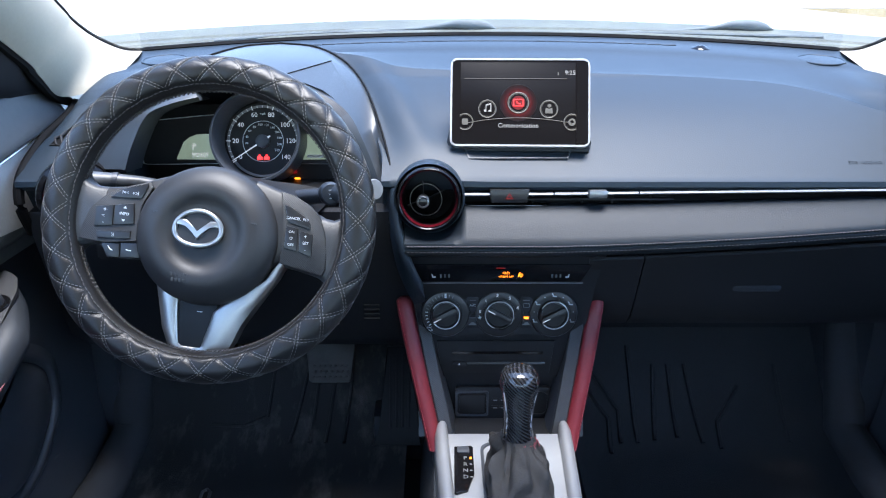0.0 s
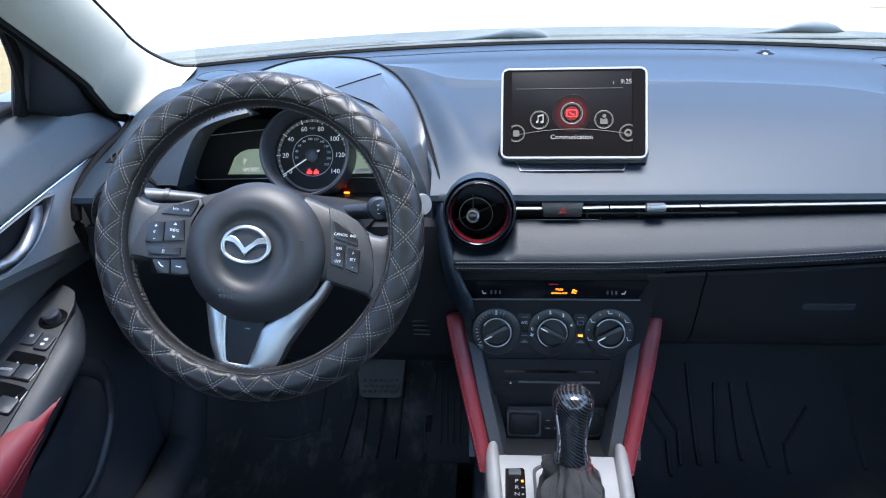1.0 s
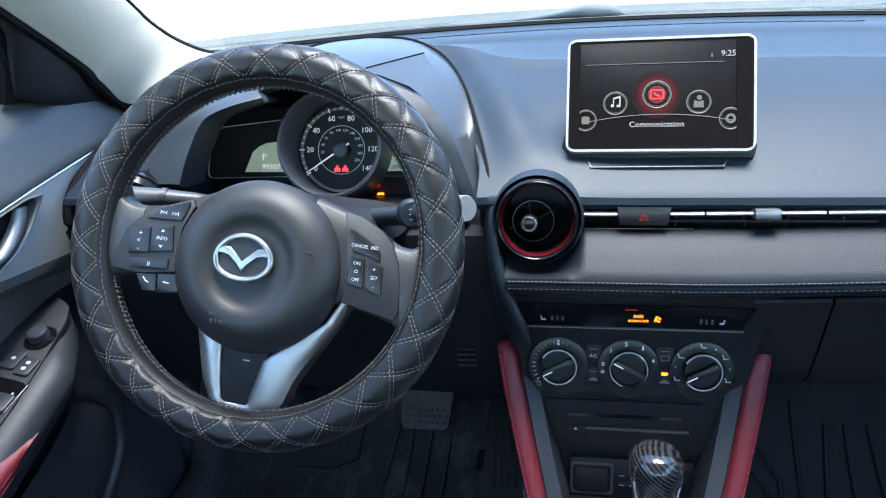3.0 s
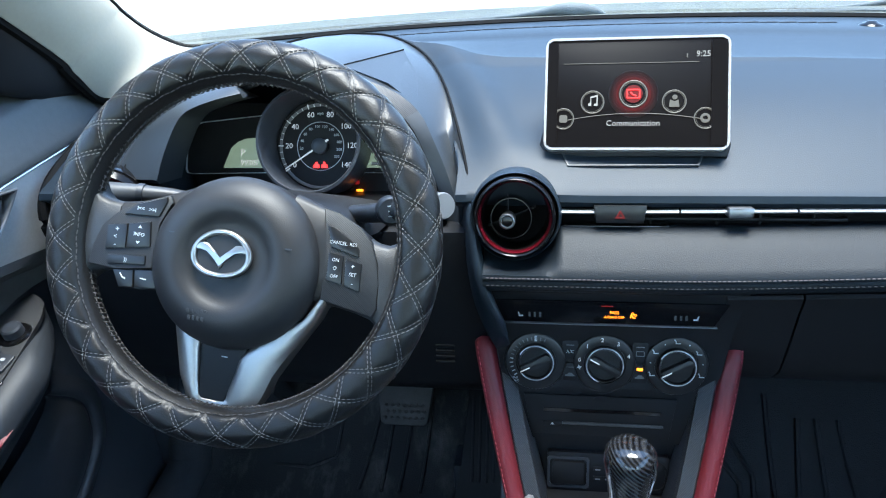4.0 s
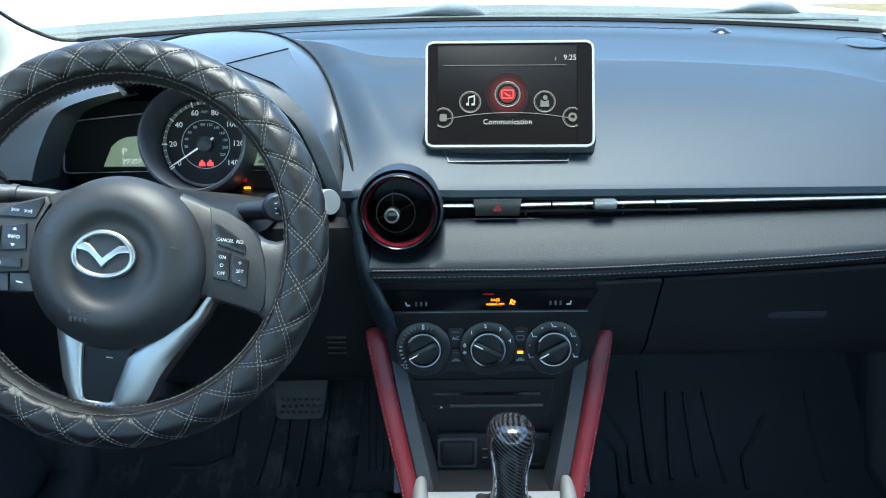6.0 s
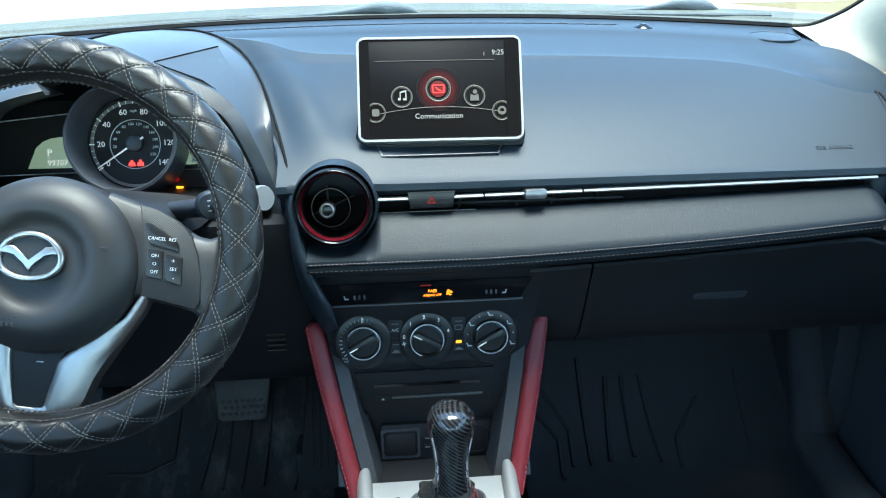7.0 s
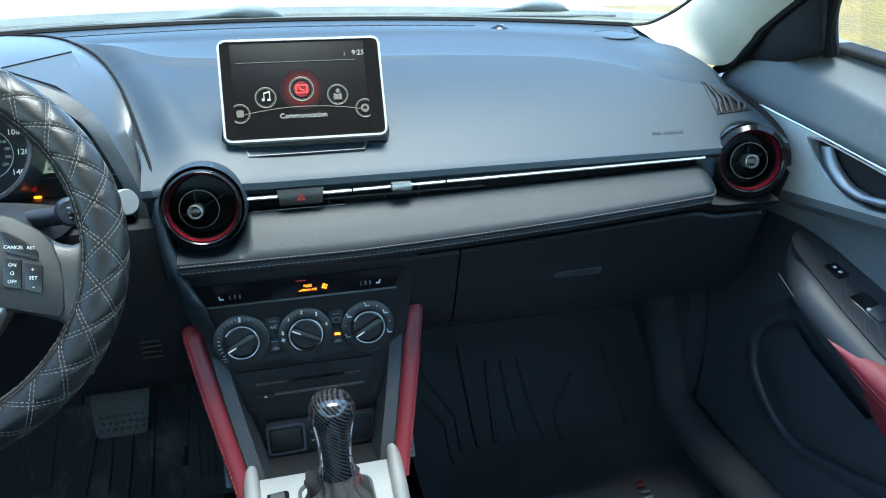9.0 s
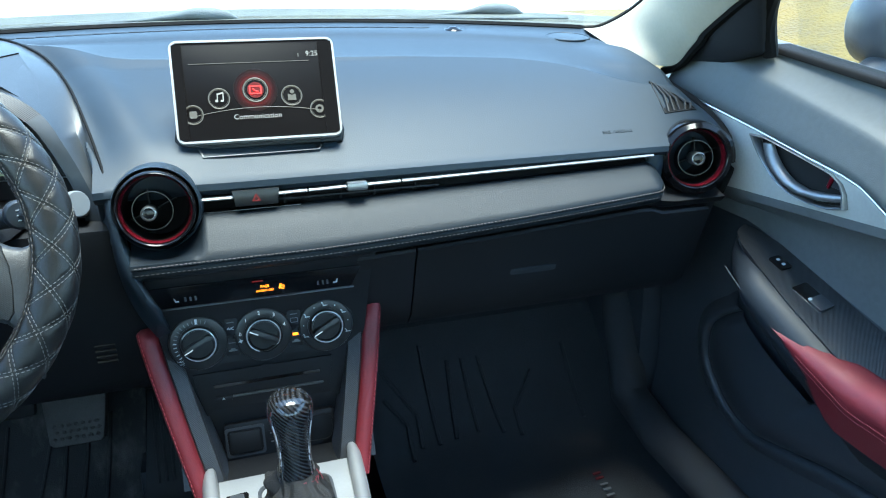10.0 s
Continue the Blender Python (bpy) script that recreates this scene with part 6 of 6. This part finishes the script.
# ---- shifter ----
sh = thing("gear_shifter", (0.012, 0.74, 0.60), "shift lever with carbon-look knob and wrinkled fabric boot", "gear shifter")
KM = Matrix.Translation((0.010, 0.742, 0.598)) @ pose(0, 0, 0, -4, 0, 0)
prof = [(0.0, 0.163, 0.0), (0.010, 0.1625, 0), (0.0175, 0.159, 0), (0.0215, 0.152, 0), (0.0228, 0.144, 0), (0.0222, 0.134, 0), (0.0195, 0.118, 0), (0.0175, 0.100, 0), (0.0165, 0.080, 0), (0.0175, 0.064, 0), (0.0185, 0.058, 0), (0.0, 0.056, 0)]
prof = [(r * 1.1, 0.056 + (z - 0.056) * 0.88, 0) for r, z, _ in prof]
knob = part("knob", lathe(KM, [(r, z) for r, z, _ in prof], 40, sx=0.98, sy=1.08), CARBON, sh, "carbon-look shift knob")
for side in (-1, 1):
    path = [KM @ Vector((side * (r * 0.80 + 0.0002), -r * 0.70, z)) for r, z, _ in prof[3:11]]
    part("bright_edge", tube(spline(path, 24), 0.0013, 6), CHROME, knob, "worn chrome edge")
part("neck_collar", lathe(KM, [(0.0195, 0.050), (0.0205, 0.056), (0.0195, 0.062), (0.0170, 0.063)], 36), SATIN, sh)
rows = []
for i in range(23):
    s = i / 22
    w = 0.0195 + (0.0385 - 0.0195) * min(1, s * 1.3) ** 0.9
    d = 0.0195 + (0.085 - 0.0195) * s ** 1.1
    z = 0.058 - 0.056 * s ** 1.1
    row = []
    for j in range(56):
        a = 2 * math.pi * j / 56
        c, q = math.cos(a), math.sin(a)
        e = 0.5 + 0.5 * (1 - s)
        x = w * math.copysign(abs(c) ** e, c)
        y = d * math.copysign(abs(q) ** e, q) - 0.030 * s
        fold = math.sin(math.pi * min(1, s * 1.15)) * (0.017 * noise.noise(Vector((c * 2.8, q * 2.8, s * 3.2))) + 0.0045 * math.sin(a * 7 + 5 * s + 2 * noise.noise(Vector((c, q, s)))))
        row.append(KM @ Vector((x + c * fold, y + q * fold, z + fold * 0.5)))
    rows.append(row)
part("boot", loft(rows, True), BOOT, sh, "wrinkled woven fabric boot", smooth=60)
part("boot_frame", frame_of(plane_at((0.010, 0.716, 0.5975), (0, 0, 1), (0, 1, 0)), rounded(0.086, 0.180, 0.016), rounded(0.078, 0.172, 0.014), -0.003, 0.002), HARD, sh)
bm = bmesh.new()
for k in range(14):
    a = radians(-80 + k * 7)
    p = KM @ Vector((0.022 * math.cos(a), 0.022 * math.sin(a), 0.050 + 0.004 * random.random()))
    add_tube(bm, [p, p + Vector((0.004 * random.uniform(-1, 1), -0.004, 0.003)), p + Vector((0.006 * random.uniform(-1, 1), -0.006, -0.004))], 0.0006, 5)
part("loose_thread", bm, REDTHREAD, sh, "frayed red thread")

# ---- doors ----
def chrome_z(y):
    pts = ((0.50, 0.842), (0.60, 0.880), (0.6598, 0.9132), (0.6859, 0.9270), (0.7146, 0.9346), (0.7719, 0.9443), (0.8605, 0.9605), (0.9648, 0.9774), (1.0533, 0.9908), (1.1, 0.997))
    for (a, p), (b, q) in zip(pts, pts[1:]):
        if y <= b:
            return p + (q - p) * (y - a) / (b - a)
    return pts[-1][1]


def sill_z(y):
    return 1.058 - (0.907 - y) * 0.137


def door(side, name, label):
    d = thing(name, (side * 0.70, 0.6, 0.42), label, "car door", "front doors")

    def X(x, y, z):
        return Vector((side * x, y, z))

    ys = list(np.linspace(1.072, -0.25, 46))
    rows = []
    for y in ys:
        cz, sz = chrome_z(max(0.52, y)), sill_z(y)
        h = sz - cz
        front = max(0.0, (y - 0.98) / 0.09)
        k = 1 - 0.35 * min(1, front) ** 2
        rf = min(0.78, max(0.46, 0.505 + 0.83 * (y - 0.694)))
        rows.append([X(0.780, y, sz - 0.006), X(0.730, y, cz + h * k), X(0.713, y, cz + h * k * 0.985), *[X(px_, y, cz + h * k * (rf * f if f <= 1 else rf + (1 - rf) * (f - 1))) for px_, f in ((0.709, 1.80), (0.703, 1.60), (0.695, 1.38), (0.686, 1.19), (0.678, 1.07), (0.6725, 1.01), (0.6690, 0.96), (0.6665, 0.88), (0.664, 0.74), (0.660, 0.56), (0.656, 0.38), (0.652, 0.22), (0.650, 0.10))], X(0.651, y, cz + 0.002), X(0.70, y, cz), X(0.78, y, cz)])
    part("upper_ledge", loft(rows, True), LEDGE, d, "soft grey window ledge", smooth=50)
    part("window_seal", loft([[X(sx, y, sill_z(y) + sz_) for sx, sz_ in ((0.704, -0.005), (0.705, 0.0008), (0.708, 0.0026), (0.714, 0.0034), (0.742, 0.0034), (0.742, -0.008))] for y in ys if y < 0.95], True), SEALSHADE, d, "black window seal", smooth=50)
    part("bright_line", tube([X(0.6510, y, chrome_z(y)) for y in np.linspace(1.040, 0.56, 60)], 0.0011, 6), CHROME, d, "thin bright trim line")

    def low_z(y):
        return 0.8685 + 0.070 * (0.92 - y) if y > 0.55 else 0.8944

    H = [(0.8707, 0.9535), (0.8610, 0.9400), (0.8514, 0.9286), (0.8370, 0.9150), (0.8211, 0.9030), (0.7926, 0.8915), (0.7589, 0.8870), (0.7289, 0.8887), (0.7060, 0.8950), (0.7075, 0.9126), (0.7137, 0.9241), (0.7283, 0.9325), (0.7719, 0.9415), (0.8144, 0.9495), (0.8460, 0.9548)]
    hm = (0.7750, 0.9180)

    def in_bezel(y, z, f):
        """Whether a place lies inside the handle's outline shrunk by f."""
        pts, hit = [(hm[0] + (p - hm[0]) * f, hm[1] + (q - hm[1]) * f) for p, q in H], False
        for (p, q), (r, t) in zip(pts, pts[1:] + pts[:1]):
            if (q > z) != (t > z) and y < p + (z - q) * (r - p) / (t - q):
                hit = not hit
        return hit

    # grey trim panel, hollowed behind the handle
    rows = []
    for y in np.linspace(1.055, 0.622, 150):
        cz, lz = chrome_z(y) - 0.002, low_z(y)
        if y > 0.93:
            lz = lz + (y - 0.93) * 0.45
        row = []
        for k in range(34):
            s = k / 33
            z = cz + (lz - cz) * s
            x = 0.652 + 0.010 * s + (0.035 if in_bezel(y, z, 0.945) else 0.0)
            row.append(X(x, y, z))
        row += [X(0.72, y, lz), X(0.72, y, cz)]
        rows.append(row)
    part("trim_panel", loft(rows, True), TRIM, d, "grey metallic trim panel", smooth=50)
    def ring(f, depth):
        return [X(0.6498 + 0.09 * (0.954 - z) + depth, hm[0] + (y - hm[0]) * f, hm[1] + (z - hm[1]) * f) for y, z in H]

    hb = part("handle_bezel", loft([ring(1.02, 0.006), ring(1.015, -0.0012), ring(0.985, -0.0030), ring(0.945, -0.0022), ring(0.915, 0.002), ring(0.90, 0.014)], True, False), HANDLE, d, "silver handle bezel", smooth=50)
    # Cup is coloured black so the hollow reads as shaded.
    part("handle_cup", loft([ring(0.91, 0.010), ring(0.90, 0.022)], True), DARK, d, "handle cup coloured black for the shade in its hollow")
    pairs = [((0.8503, 0.9462), (0.8303, 0.9475)), ((0.8440, 0.9350), (0.8225, 0.9350)), ((0.8342, 0.9226), (0.8126, 0.9243)), ((0.8220, 0.9122), (0.8010, 0.9155)), ((0.8080, 0.9030), (0.7880, 0.9085)), ((0.7808, 0.8945), (0.7640, 0.9040)), ((0.7453, 0.8943), (0.7408, 0.9060)), ((0.7230, 0.8985), (0.7230, 0.9085)), ((0.7090, 0.9035), (0.7090, 0.9105))]
    rows = []
    for i, ((oy, oz), (iy, iz)) in enumerate(pairs):
        base = 0.6545 + 0.004 * i / 8
        lift = 0.011 * math.sin(math.pi * (0.12 + 0.80 * i / 8))
        rows.append([X(base - lift * g, oy + (iy - oy) * f, oz + (iz - oz) * f) for f, g in ((0.0, -0.2), (0.03, 0.35), (0.18, 0.85), (0.45, 1.0), (0.75, 0.85), (0.95, 0.35), (1.0, -0.2), (0.5, -0.6))])
    part("pull_handle", loft(rows, True), HANDLE, d, "satin silver door handle", smooth=60)
    part("lock_lever", prism(plane_at(X(0.664, 0.724, 0.9200), (-side, 0, 0)), [(side * u, v) for u, v in ((-0.010, 0.008), (0.004, 0.014), (0.012, 0.004), (0.013, -0.008), (-0.013, -0.006))], -0.006, 0.004, 0.002), HARD, d)
    part("lock_flag", box(pose(side * 0.6585, 0.7345, 0.9225, 18, 0, 0), (0.004, 0.0048, 0.021), (0, 0, 0), 0.001), REDGLOSS, d, "red lock marker")

    # lower panel: recess over the armrest, wall below
    rows = []
    for y in np.linspace(1.075, -0.25, 50):
        lz = low_z(y) + (max(0, y - 0.93) * 0.45)
        az = 0.754 + (y - 0.656) * 0.25 if y < 0.9 else 0.815
        sw = max(0.0, min(1.0, (1.0 - y) / 0.12))
        rows.append([X(0.75, y, lz), X(0.662, y, lz + 0.001), X(0.664, y, lz - 0.012), X(0.674 + 0.018 * sw, y, lz - 0.028), X(0.682 + 0.018 * sw, y, (lz + az) / 2), X(0.700, y, az), X(0.690, y, az - 0.05), X(0.680, y, 0.70), X(0.686, y, 0.60), X(0.690, y, 0.50), X(0.684, y, 0.44), X(0.672, y, 0.40), X(0.70, y, 0.36), X(0.77, y, 0.36)])
    part("recess_panel", loft([r[:6] + [Vector((r[0].x, r[5].y, r[5].z))] for r in rows], True), DOORWALL, d, smooth=50)
    part("lower_panel", loft([[Vector((r[0].x, r[5].y, r[5].z - 0.002))] + r[5:] for r in rows], True), HARD, d, smooth=50)

    # armrest
    def arm_z(y):
        return 0.806 + (y - 0.835) * 0.50 if y > 0.60 else 0.690

    rows = []
    for i, y in enumerate(np.linspace(0.905, 0.30, 40)):
        yy = y
        z1 = 0.7585 + (yy - 0.742) * 0.41 if yy > 0.6 else 0.70
        zfar = 0.754 + (yy - 0.656) * 0.25 if yy < 0.9 else 0.815
        nose = min(1.0, i / 7.0) ** 0.5
        xin = 0.700 - (0.700 - 0.606) * nose
        top = z1 + 0.004 - 0.028 * (1 - nose)
        drop = 0.055 + 0.02 * min(1, i / 20)
        rows.append([X(0.715, yy, zfar - 0.002 - 0.028 * (1 - nose)), X(0.700 - 0.062 * nose, yy, top + (zfar - top) * 0.12), X(xin + 0.020 * nose, yy, top - 0.001), X(xin + 0.008 * nose, yy, top - 0.008), X(xin, yy, top - 0.022), X(xin + 0.002, yy, top - 0.034), X(xin + 0.022 * nose, yy, top - drop), X(0.70, yy, top - drop - 0.03), X(0.73, yy, top - drop)])
    arm = part("armrest", loft(rows, True), DOORPLASTIC, d, "black armrest", smooth=60)

    def sw_m(y, x):
        """The tilt of the switch panel at a place."""
        z1 = 0.7585 + (y - 0.742) * 0.41 + 0.004
        zfar = 0.754 + (y - 0.656) * 0.25
        k = (x - 0.638) / (0.715 - 0.638)
        z = z1 + (zfar - z1) * (0.12 + 0.88 * k)
        p = X(x, y, z)
        a = Vector((side * 0.07, 0, (zfar - z1) * 0.8))
        b = Vector((0, 0.1, 0.035))
        n = a.cross(b)
        n = n if n.z > 0 else -n
        return plane_at(p, n, (0, 1, 0.3))

    pts = [(0.652, 0.874), (0.640, 0.848), (0.635, 0.80), (0.632, 0.74), (0.633, 0.66), (0.634, 0.63), (0.700, 0.60), (0.707, 0.70), (0.706, 0.77), (0.699, 0.845), (0.687, 0.876), (0.669, 0.886)]
    rows = []
    inner_edge = sorted((y, x) for x, y in pts[:6] + [(0.676, 0.888)])
    outer_edge = sorted((y, x) for x, y in pts[6:-1] + [(0.678, 0.888)])

    def at_y(edge, y):
        for (a, p), (b, q) in zip(edge, edge[1:]):
            if y <= b:
                return p + (q - p) * max(0.0, (y - a) / (b - a))
        return edge[-1][1]

    for y in np.linspace(0.888, 0.60, 34):
        xi, xo = at_y(inner_edge, y), at_y(outer_edge, y)
        top = [sw_m(y, xi + (xo - xi) * k / 6) @ Vector((0, 0, 0.0018)) for k in range(7)]
        rows.append([top[0] - Vector((0, 0, 0.006)), *top, top[-1] - Vector((0, 0, 0.006))])
    sp_ = part("switch_panel", loft(rows, True), RIBTRIM, arm, "ribbed switch panel")

    def switch(name, x, y, w, h, mat=GLOSS, marks=(), tall=0.005):
        m = sw_m(y, x) @ pose(0, 0, 0, 0, 0, side * 6)
        part(name, prism(m, rounded(w, h, 0.003, 3), 0, tall, 0.001), mat, arm)
        for mx, my in marks:
            part("marking", prism(m @ Matrix.Translation((mx, my, tall)), rounded(0.005, 0.004, 0.001, 2), 0, 0.0004), GREYMARK, arm)

    if side > 0:
        switch("lock_switch", 0.668, 0.802, 0.019, 0.026, GLOSS, ((0.0, 0.005), (0.0, -0.005)))
        switch("switch_rim", 0.667, 0.738, 0.027, 0.052, GREYPLASTIC, (), 0.0022)
        # Black plate, slightly raised, stands for the shade of a recessed well.
        switch("well_shade_plate", 0.667, 0.738, 0.025, 0.050, GLOSS, (), 0.0026)
        switch("window_switch", 0.667, 0.725, 0.022, 0.023, HARD, ((-0.008, 0.010),), 0.006)
    else:
        m = sw_m(0.823, 0.656)
        part("mirror_base", lathe(m, [(0.0180, 0), (0.0180, 0.003), (0.0165, 0.0045), (0, 0.0045)], 32), GLOSS, arm)
        part("mirror_knob", lathe(m, [(0.0115, 0.004), (0.011, 0.013), (0.009, 0.015), (0, 0.0155)], 28), HARD, arm, "round mirror knob")
        switch("lock_switch", 0.667, 0.790, 0.0195, 0.024, HARD, ((0, 0.002),))
        switch("lock_switch", 0.6465, 0.784, 0.0195, 0.024, HARD, ((0, 0.004), (0, -0.004)))
        for y in (0.748, 0.703):
            switch("well_shade_plate", 0.657, y, 0.047, 0.042, GLOSS, (), 0.0025)
            for x in (0.669, 0.646):
                switch("window_switch", x, y - 0.009, 0.0215, 0.022, HARD, (), 0.006)
                part("marking", lathe(sw_m(y, x) @ Matrix.Translation((0.008, 0.001, 0.006)), [(0.0012, 0), (0.0012, 0.0004), (0, 0.0005)], 10), GREYMARK, arm)
        words("marking", "AUTO", 0.0055, sw_m(0.738, 0.669) @ Matrix.Translation((0, 0, 0.0061)), GREYMARK, arm, 0.0002)

    # red pad along the armrest
    rows, seam1, seam2 = [], [], []
    for i, y in enumerate(np.linspace(0.733, 0.28, 30)):
        s = i / 29
        z1 = 0.7585 + (max(0.6, y) - 0.742) * 0.41
        grow = min(1, s * 3.2)
        topz = z1 - 0.016 + 0.040 * grow
        lowz = max(0.655, z1 - 0.024 - 0.075 * min(1, s * 2.0))
        xi = 0.6055 - 0.006 * grow
        rows.append([X(0.635 + 0.02 * grow, y, topz + 0.002), X(xi + 0.014, y, topz + 0.001), X(xi + 0.003, y, topz - 0.010 * grow - 0.001), X(xi, y, topz - 0.022 * grow - 0.002), X(xi + 0.002, y, (topz + lowz) / 2), X(xi + 0.012, y, lowz), X(0.64, y, lowz)])
        seam1.append(X(xi - 0.0005, y, topz - 0.022 * grow - 0.004))
        seam2.append(X(xi - 0.0002, y, topz - 0.022 * grow - 0.010))
    pad = part("arm_pad", loft(rows, True), RED, d, "red padded armrest with double stitching", smooth=60)
    part("pad_stitching", stitches(stitches(bmesh.new(), seam1[3:], 0.005, 0.0036, 0.0004), seam2[3:], 0.005, 0.0036, 0.0004), REDTHREAD, pad)
    if side > 0:
        part("piping", tube([X(0.6085, y, 0.722 + (y - 0.729) * 0.56) for y in np.linspace(0.835, 0.731, 12)], 0.0008, 5), GREYPLASTIC, arm)

    # bulged pocket front in a soft rim
    PK = ((0.868, 0.690), (0.892, 0.674), (0.918, 0.654), (0.9355, 0.630), (0.940, 0.587), (0.930, 0.562), (0.9151, 0.5454), (0.889, 0.522), (0.8591, 0.5075), (0.832, 0.503), (0.8066, 0.5055), (0.7372, 0.525), (0.66, 0.545), (0.55, 0.560), (0.40, 0.565))

    def wall_x(z):
        return 0.680 + 0.012 * max(0.0, min(1.0, (0.70 - z) / 0.2))

    pk = spline([X(wall_x(z), y, z) for y, z in PK], 60)
    rim = []
    for i, q in enumerate(pk):
        t = (pk[min(60, i + 1)] - pk[max(0, i - 1)]).normalized()
        out = t.cross(Vector((side, 0, 0))) * side
        out = out if out.dot(q - X(0.68, 0.70, 0.62)) > 0 else -out
        into = Vector((side, 0, 0))
        rim.append([q + out * a - into * b for a, b in ((-0.001, -0.008), (0.0005, 0.003), (0.004, 0.0075), (0.010, 0.0080), (0.018, 0.0050), (0.028, 0.0010), (0.036, -0.004))])
    part("pocket_rim", loft(rim), HARD, d, "rounded map pocket rim", smooth=60)
    hub_y, hub_z = 0.70, 0.635
    front = []
    for f, bulge in ((1.0, -0.006), (0.985, 0.002), (0.95, 0.007), (0.85, 0.014), (0.6, 0.022), (0.3, 0.025), (0.0, 0.026)):
        front.append([Vector((p.x - side * bulge, hub_y + (p.y - hub_y) * f, hub_z + (p.z - hub_z) * f)) for p in pk])
    part("map_pocket", loft(front), HARD, d, "bulged map pocket front", smooth=60)
    part("pocket_label", box(pose(side * (wall_x(0.483) - 0.002), 0.932, 0.483, -14, 0, 0), (0.003, 0.034, 0.006)), GREYPLASTIC, d)

    # corner sail panel and window frame
    outer = [X(0.664, 1.036, 1.033), X(0.660, 1.025, 1.056), X(0.655, 1.005, 1.0755), X(0.650, 0.93, 1.122), X(0.640, 0.845, 1.185), X(0.654, 0.888, 1.122), X(0.680, 0.903, 1.056), X(0.674, 0.928, 1.046), X(0.670, 0.967, 1.034)]
    mid = sum(outer, Vector()) / len(outer)
    bm = loft([*[[mid + (p - mid) * f + Vector((-side * 0.010 * b, 0, 0.004 * b)) for p in outer] for f, b in ((0.25, 1.0), (0.6, 0.85), (0.85, 0.55), (0.95, 0.30), (1.0, 0.0))], [p + Vector((side * 0.03, 0.01, 0)) for p in outer]], True)
    part("sail_panel", bm, STACK, d, "black triangular corner panel", smooth=60)
    fr_ = spline([X(0.694, 0.906, 1.050), X(0.672, 0.892, 1.122), X(0.652, 0.815, 1.205), X(0.61, 0.55, 1.345), X(0.60, 0.3, 1.40)], 24)
    part("window_frame", tube(fr_, 0.009, 8), SEALSHADE, d, "black window frame")
    part("frame_edge", tube([p + Vector((side * 0.004, -0.010, 0)) for p in fr_], 0.0009, 6), HARD, d)
    # side glass
    rows = [[X(0.730, y, sill_z(y) - 0.01), X(0.728, y, sill_z(y) - 0.01 + 0.0001), X(0.645, y, 1.40), X(0.649, y, 1.40)] for y in (0.89, 0.5, 0.0, -0.26)]
    g = part("window_glass", loft(rows, True), GLASS, d, "clear side window")
    g.visible_shadow = False
    return d


door(1, "passenger_door", "closed passenger door with red armrest pad and silver handle")
door(-1, "driver_door", "closed driver's door with window switches and red armrest pad")

# door mirrors outside
for side in (-1, 1):
    mr = thing("door_mirror", (side * 0.80, 1.0, 1.0), "black door mirror housing outside the window", "mirror", "door mirrors")
    m = plane_at((side * 1.12, 1.05, 1.075), (side * 0.15, -1, 0.05))
    part("housing", loft([[m @ Vector((x * w, y * h, z)) for x, y in rounded(2, 2, 0.9, 6)] for z, w, h in ((0.01, 0.080, 0.068), (0.0, 0.092, 0.078), (-0.03, 0.098, 0.082), (-0.08, 0.08, 0.066), (-0.11, 0.04, 0.035))], True), HARD, mr)
    part("mirror_glass", prism(m, [(x * 0.076, y * 0.064) for x, y in rounded(2, 2, 0.8, 6)], 0.004, 0.0125), GLOSS, mr)
    part("foot", tube([(side * 0.79, 0.98, 0.93), (side * 0.95, 1.03, 0.95), (side * 1.10, 1.07, 1.02)], [0.035, 0.03, 0.03], 10), HARD, mr)
# kick panels beside the footwells
for side in (-1, 1):
    rows = [[Vector((side * x, y, z)) for x, z in ((0.66, 0.34), (0.655, 0.60), (0.642, 0.86), (0.644, 1.0), (0.72, 1.0), (0.72, 0.34))] for y in (1.45, 1.2, 1.085)]
    structure("kick_panel", loft(rows, True), HARD, "black plastic kick panel beside the footwell", "panel")
    structure("door_sill", tube([(side * 0.67, 1.22, 0.72), (side * 0.65, 1.15, 0.56), (side * 0.64, 1.08, 0.43), (side * 0.645, 0.98, 0.40), (side * 0.655, 0.8, 0.385), (side * 0.66, 0.3, 0.38)], 0.034, 12), CARPET, "black door sill trim", "sill")
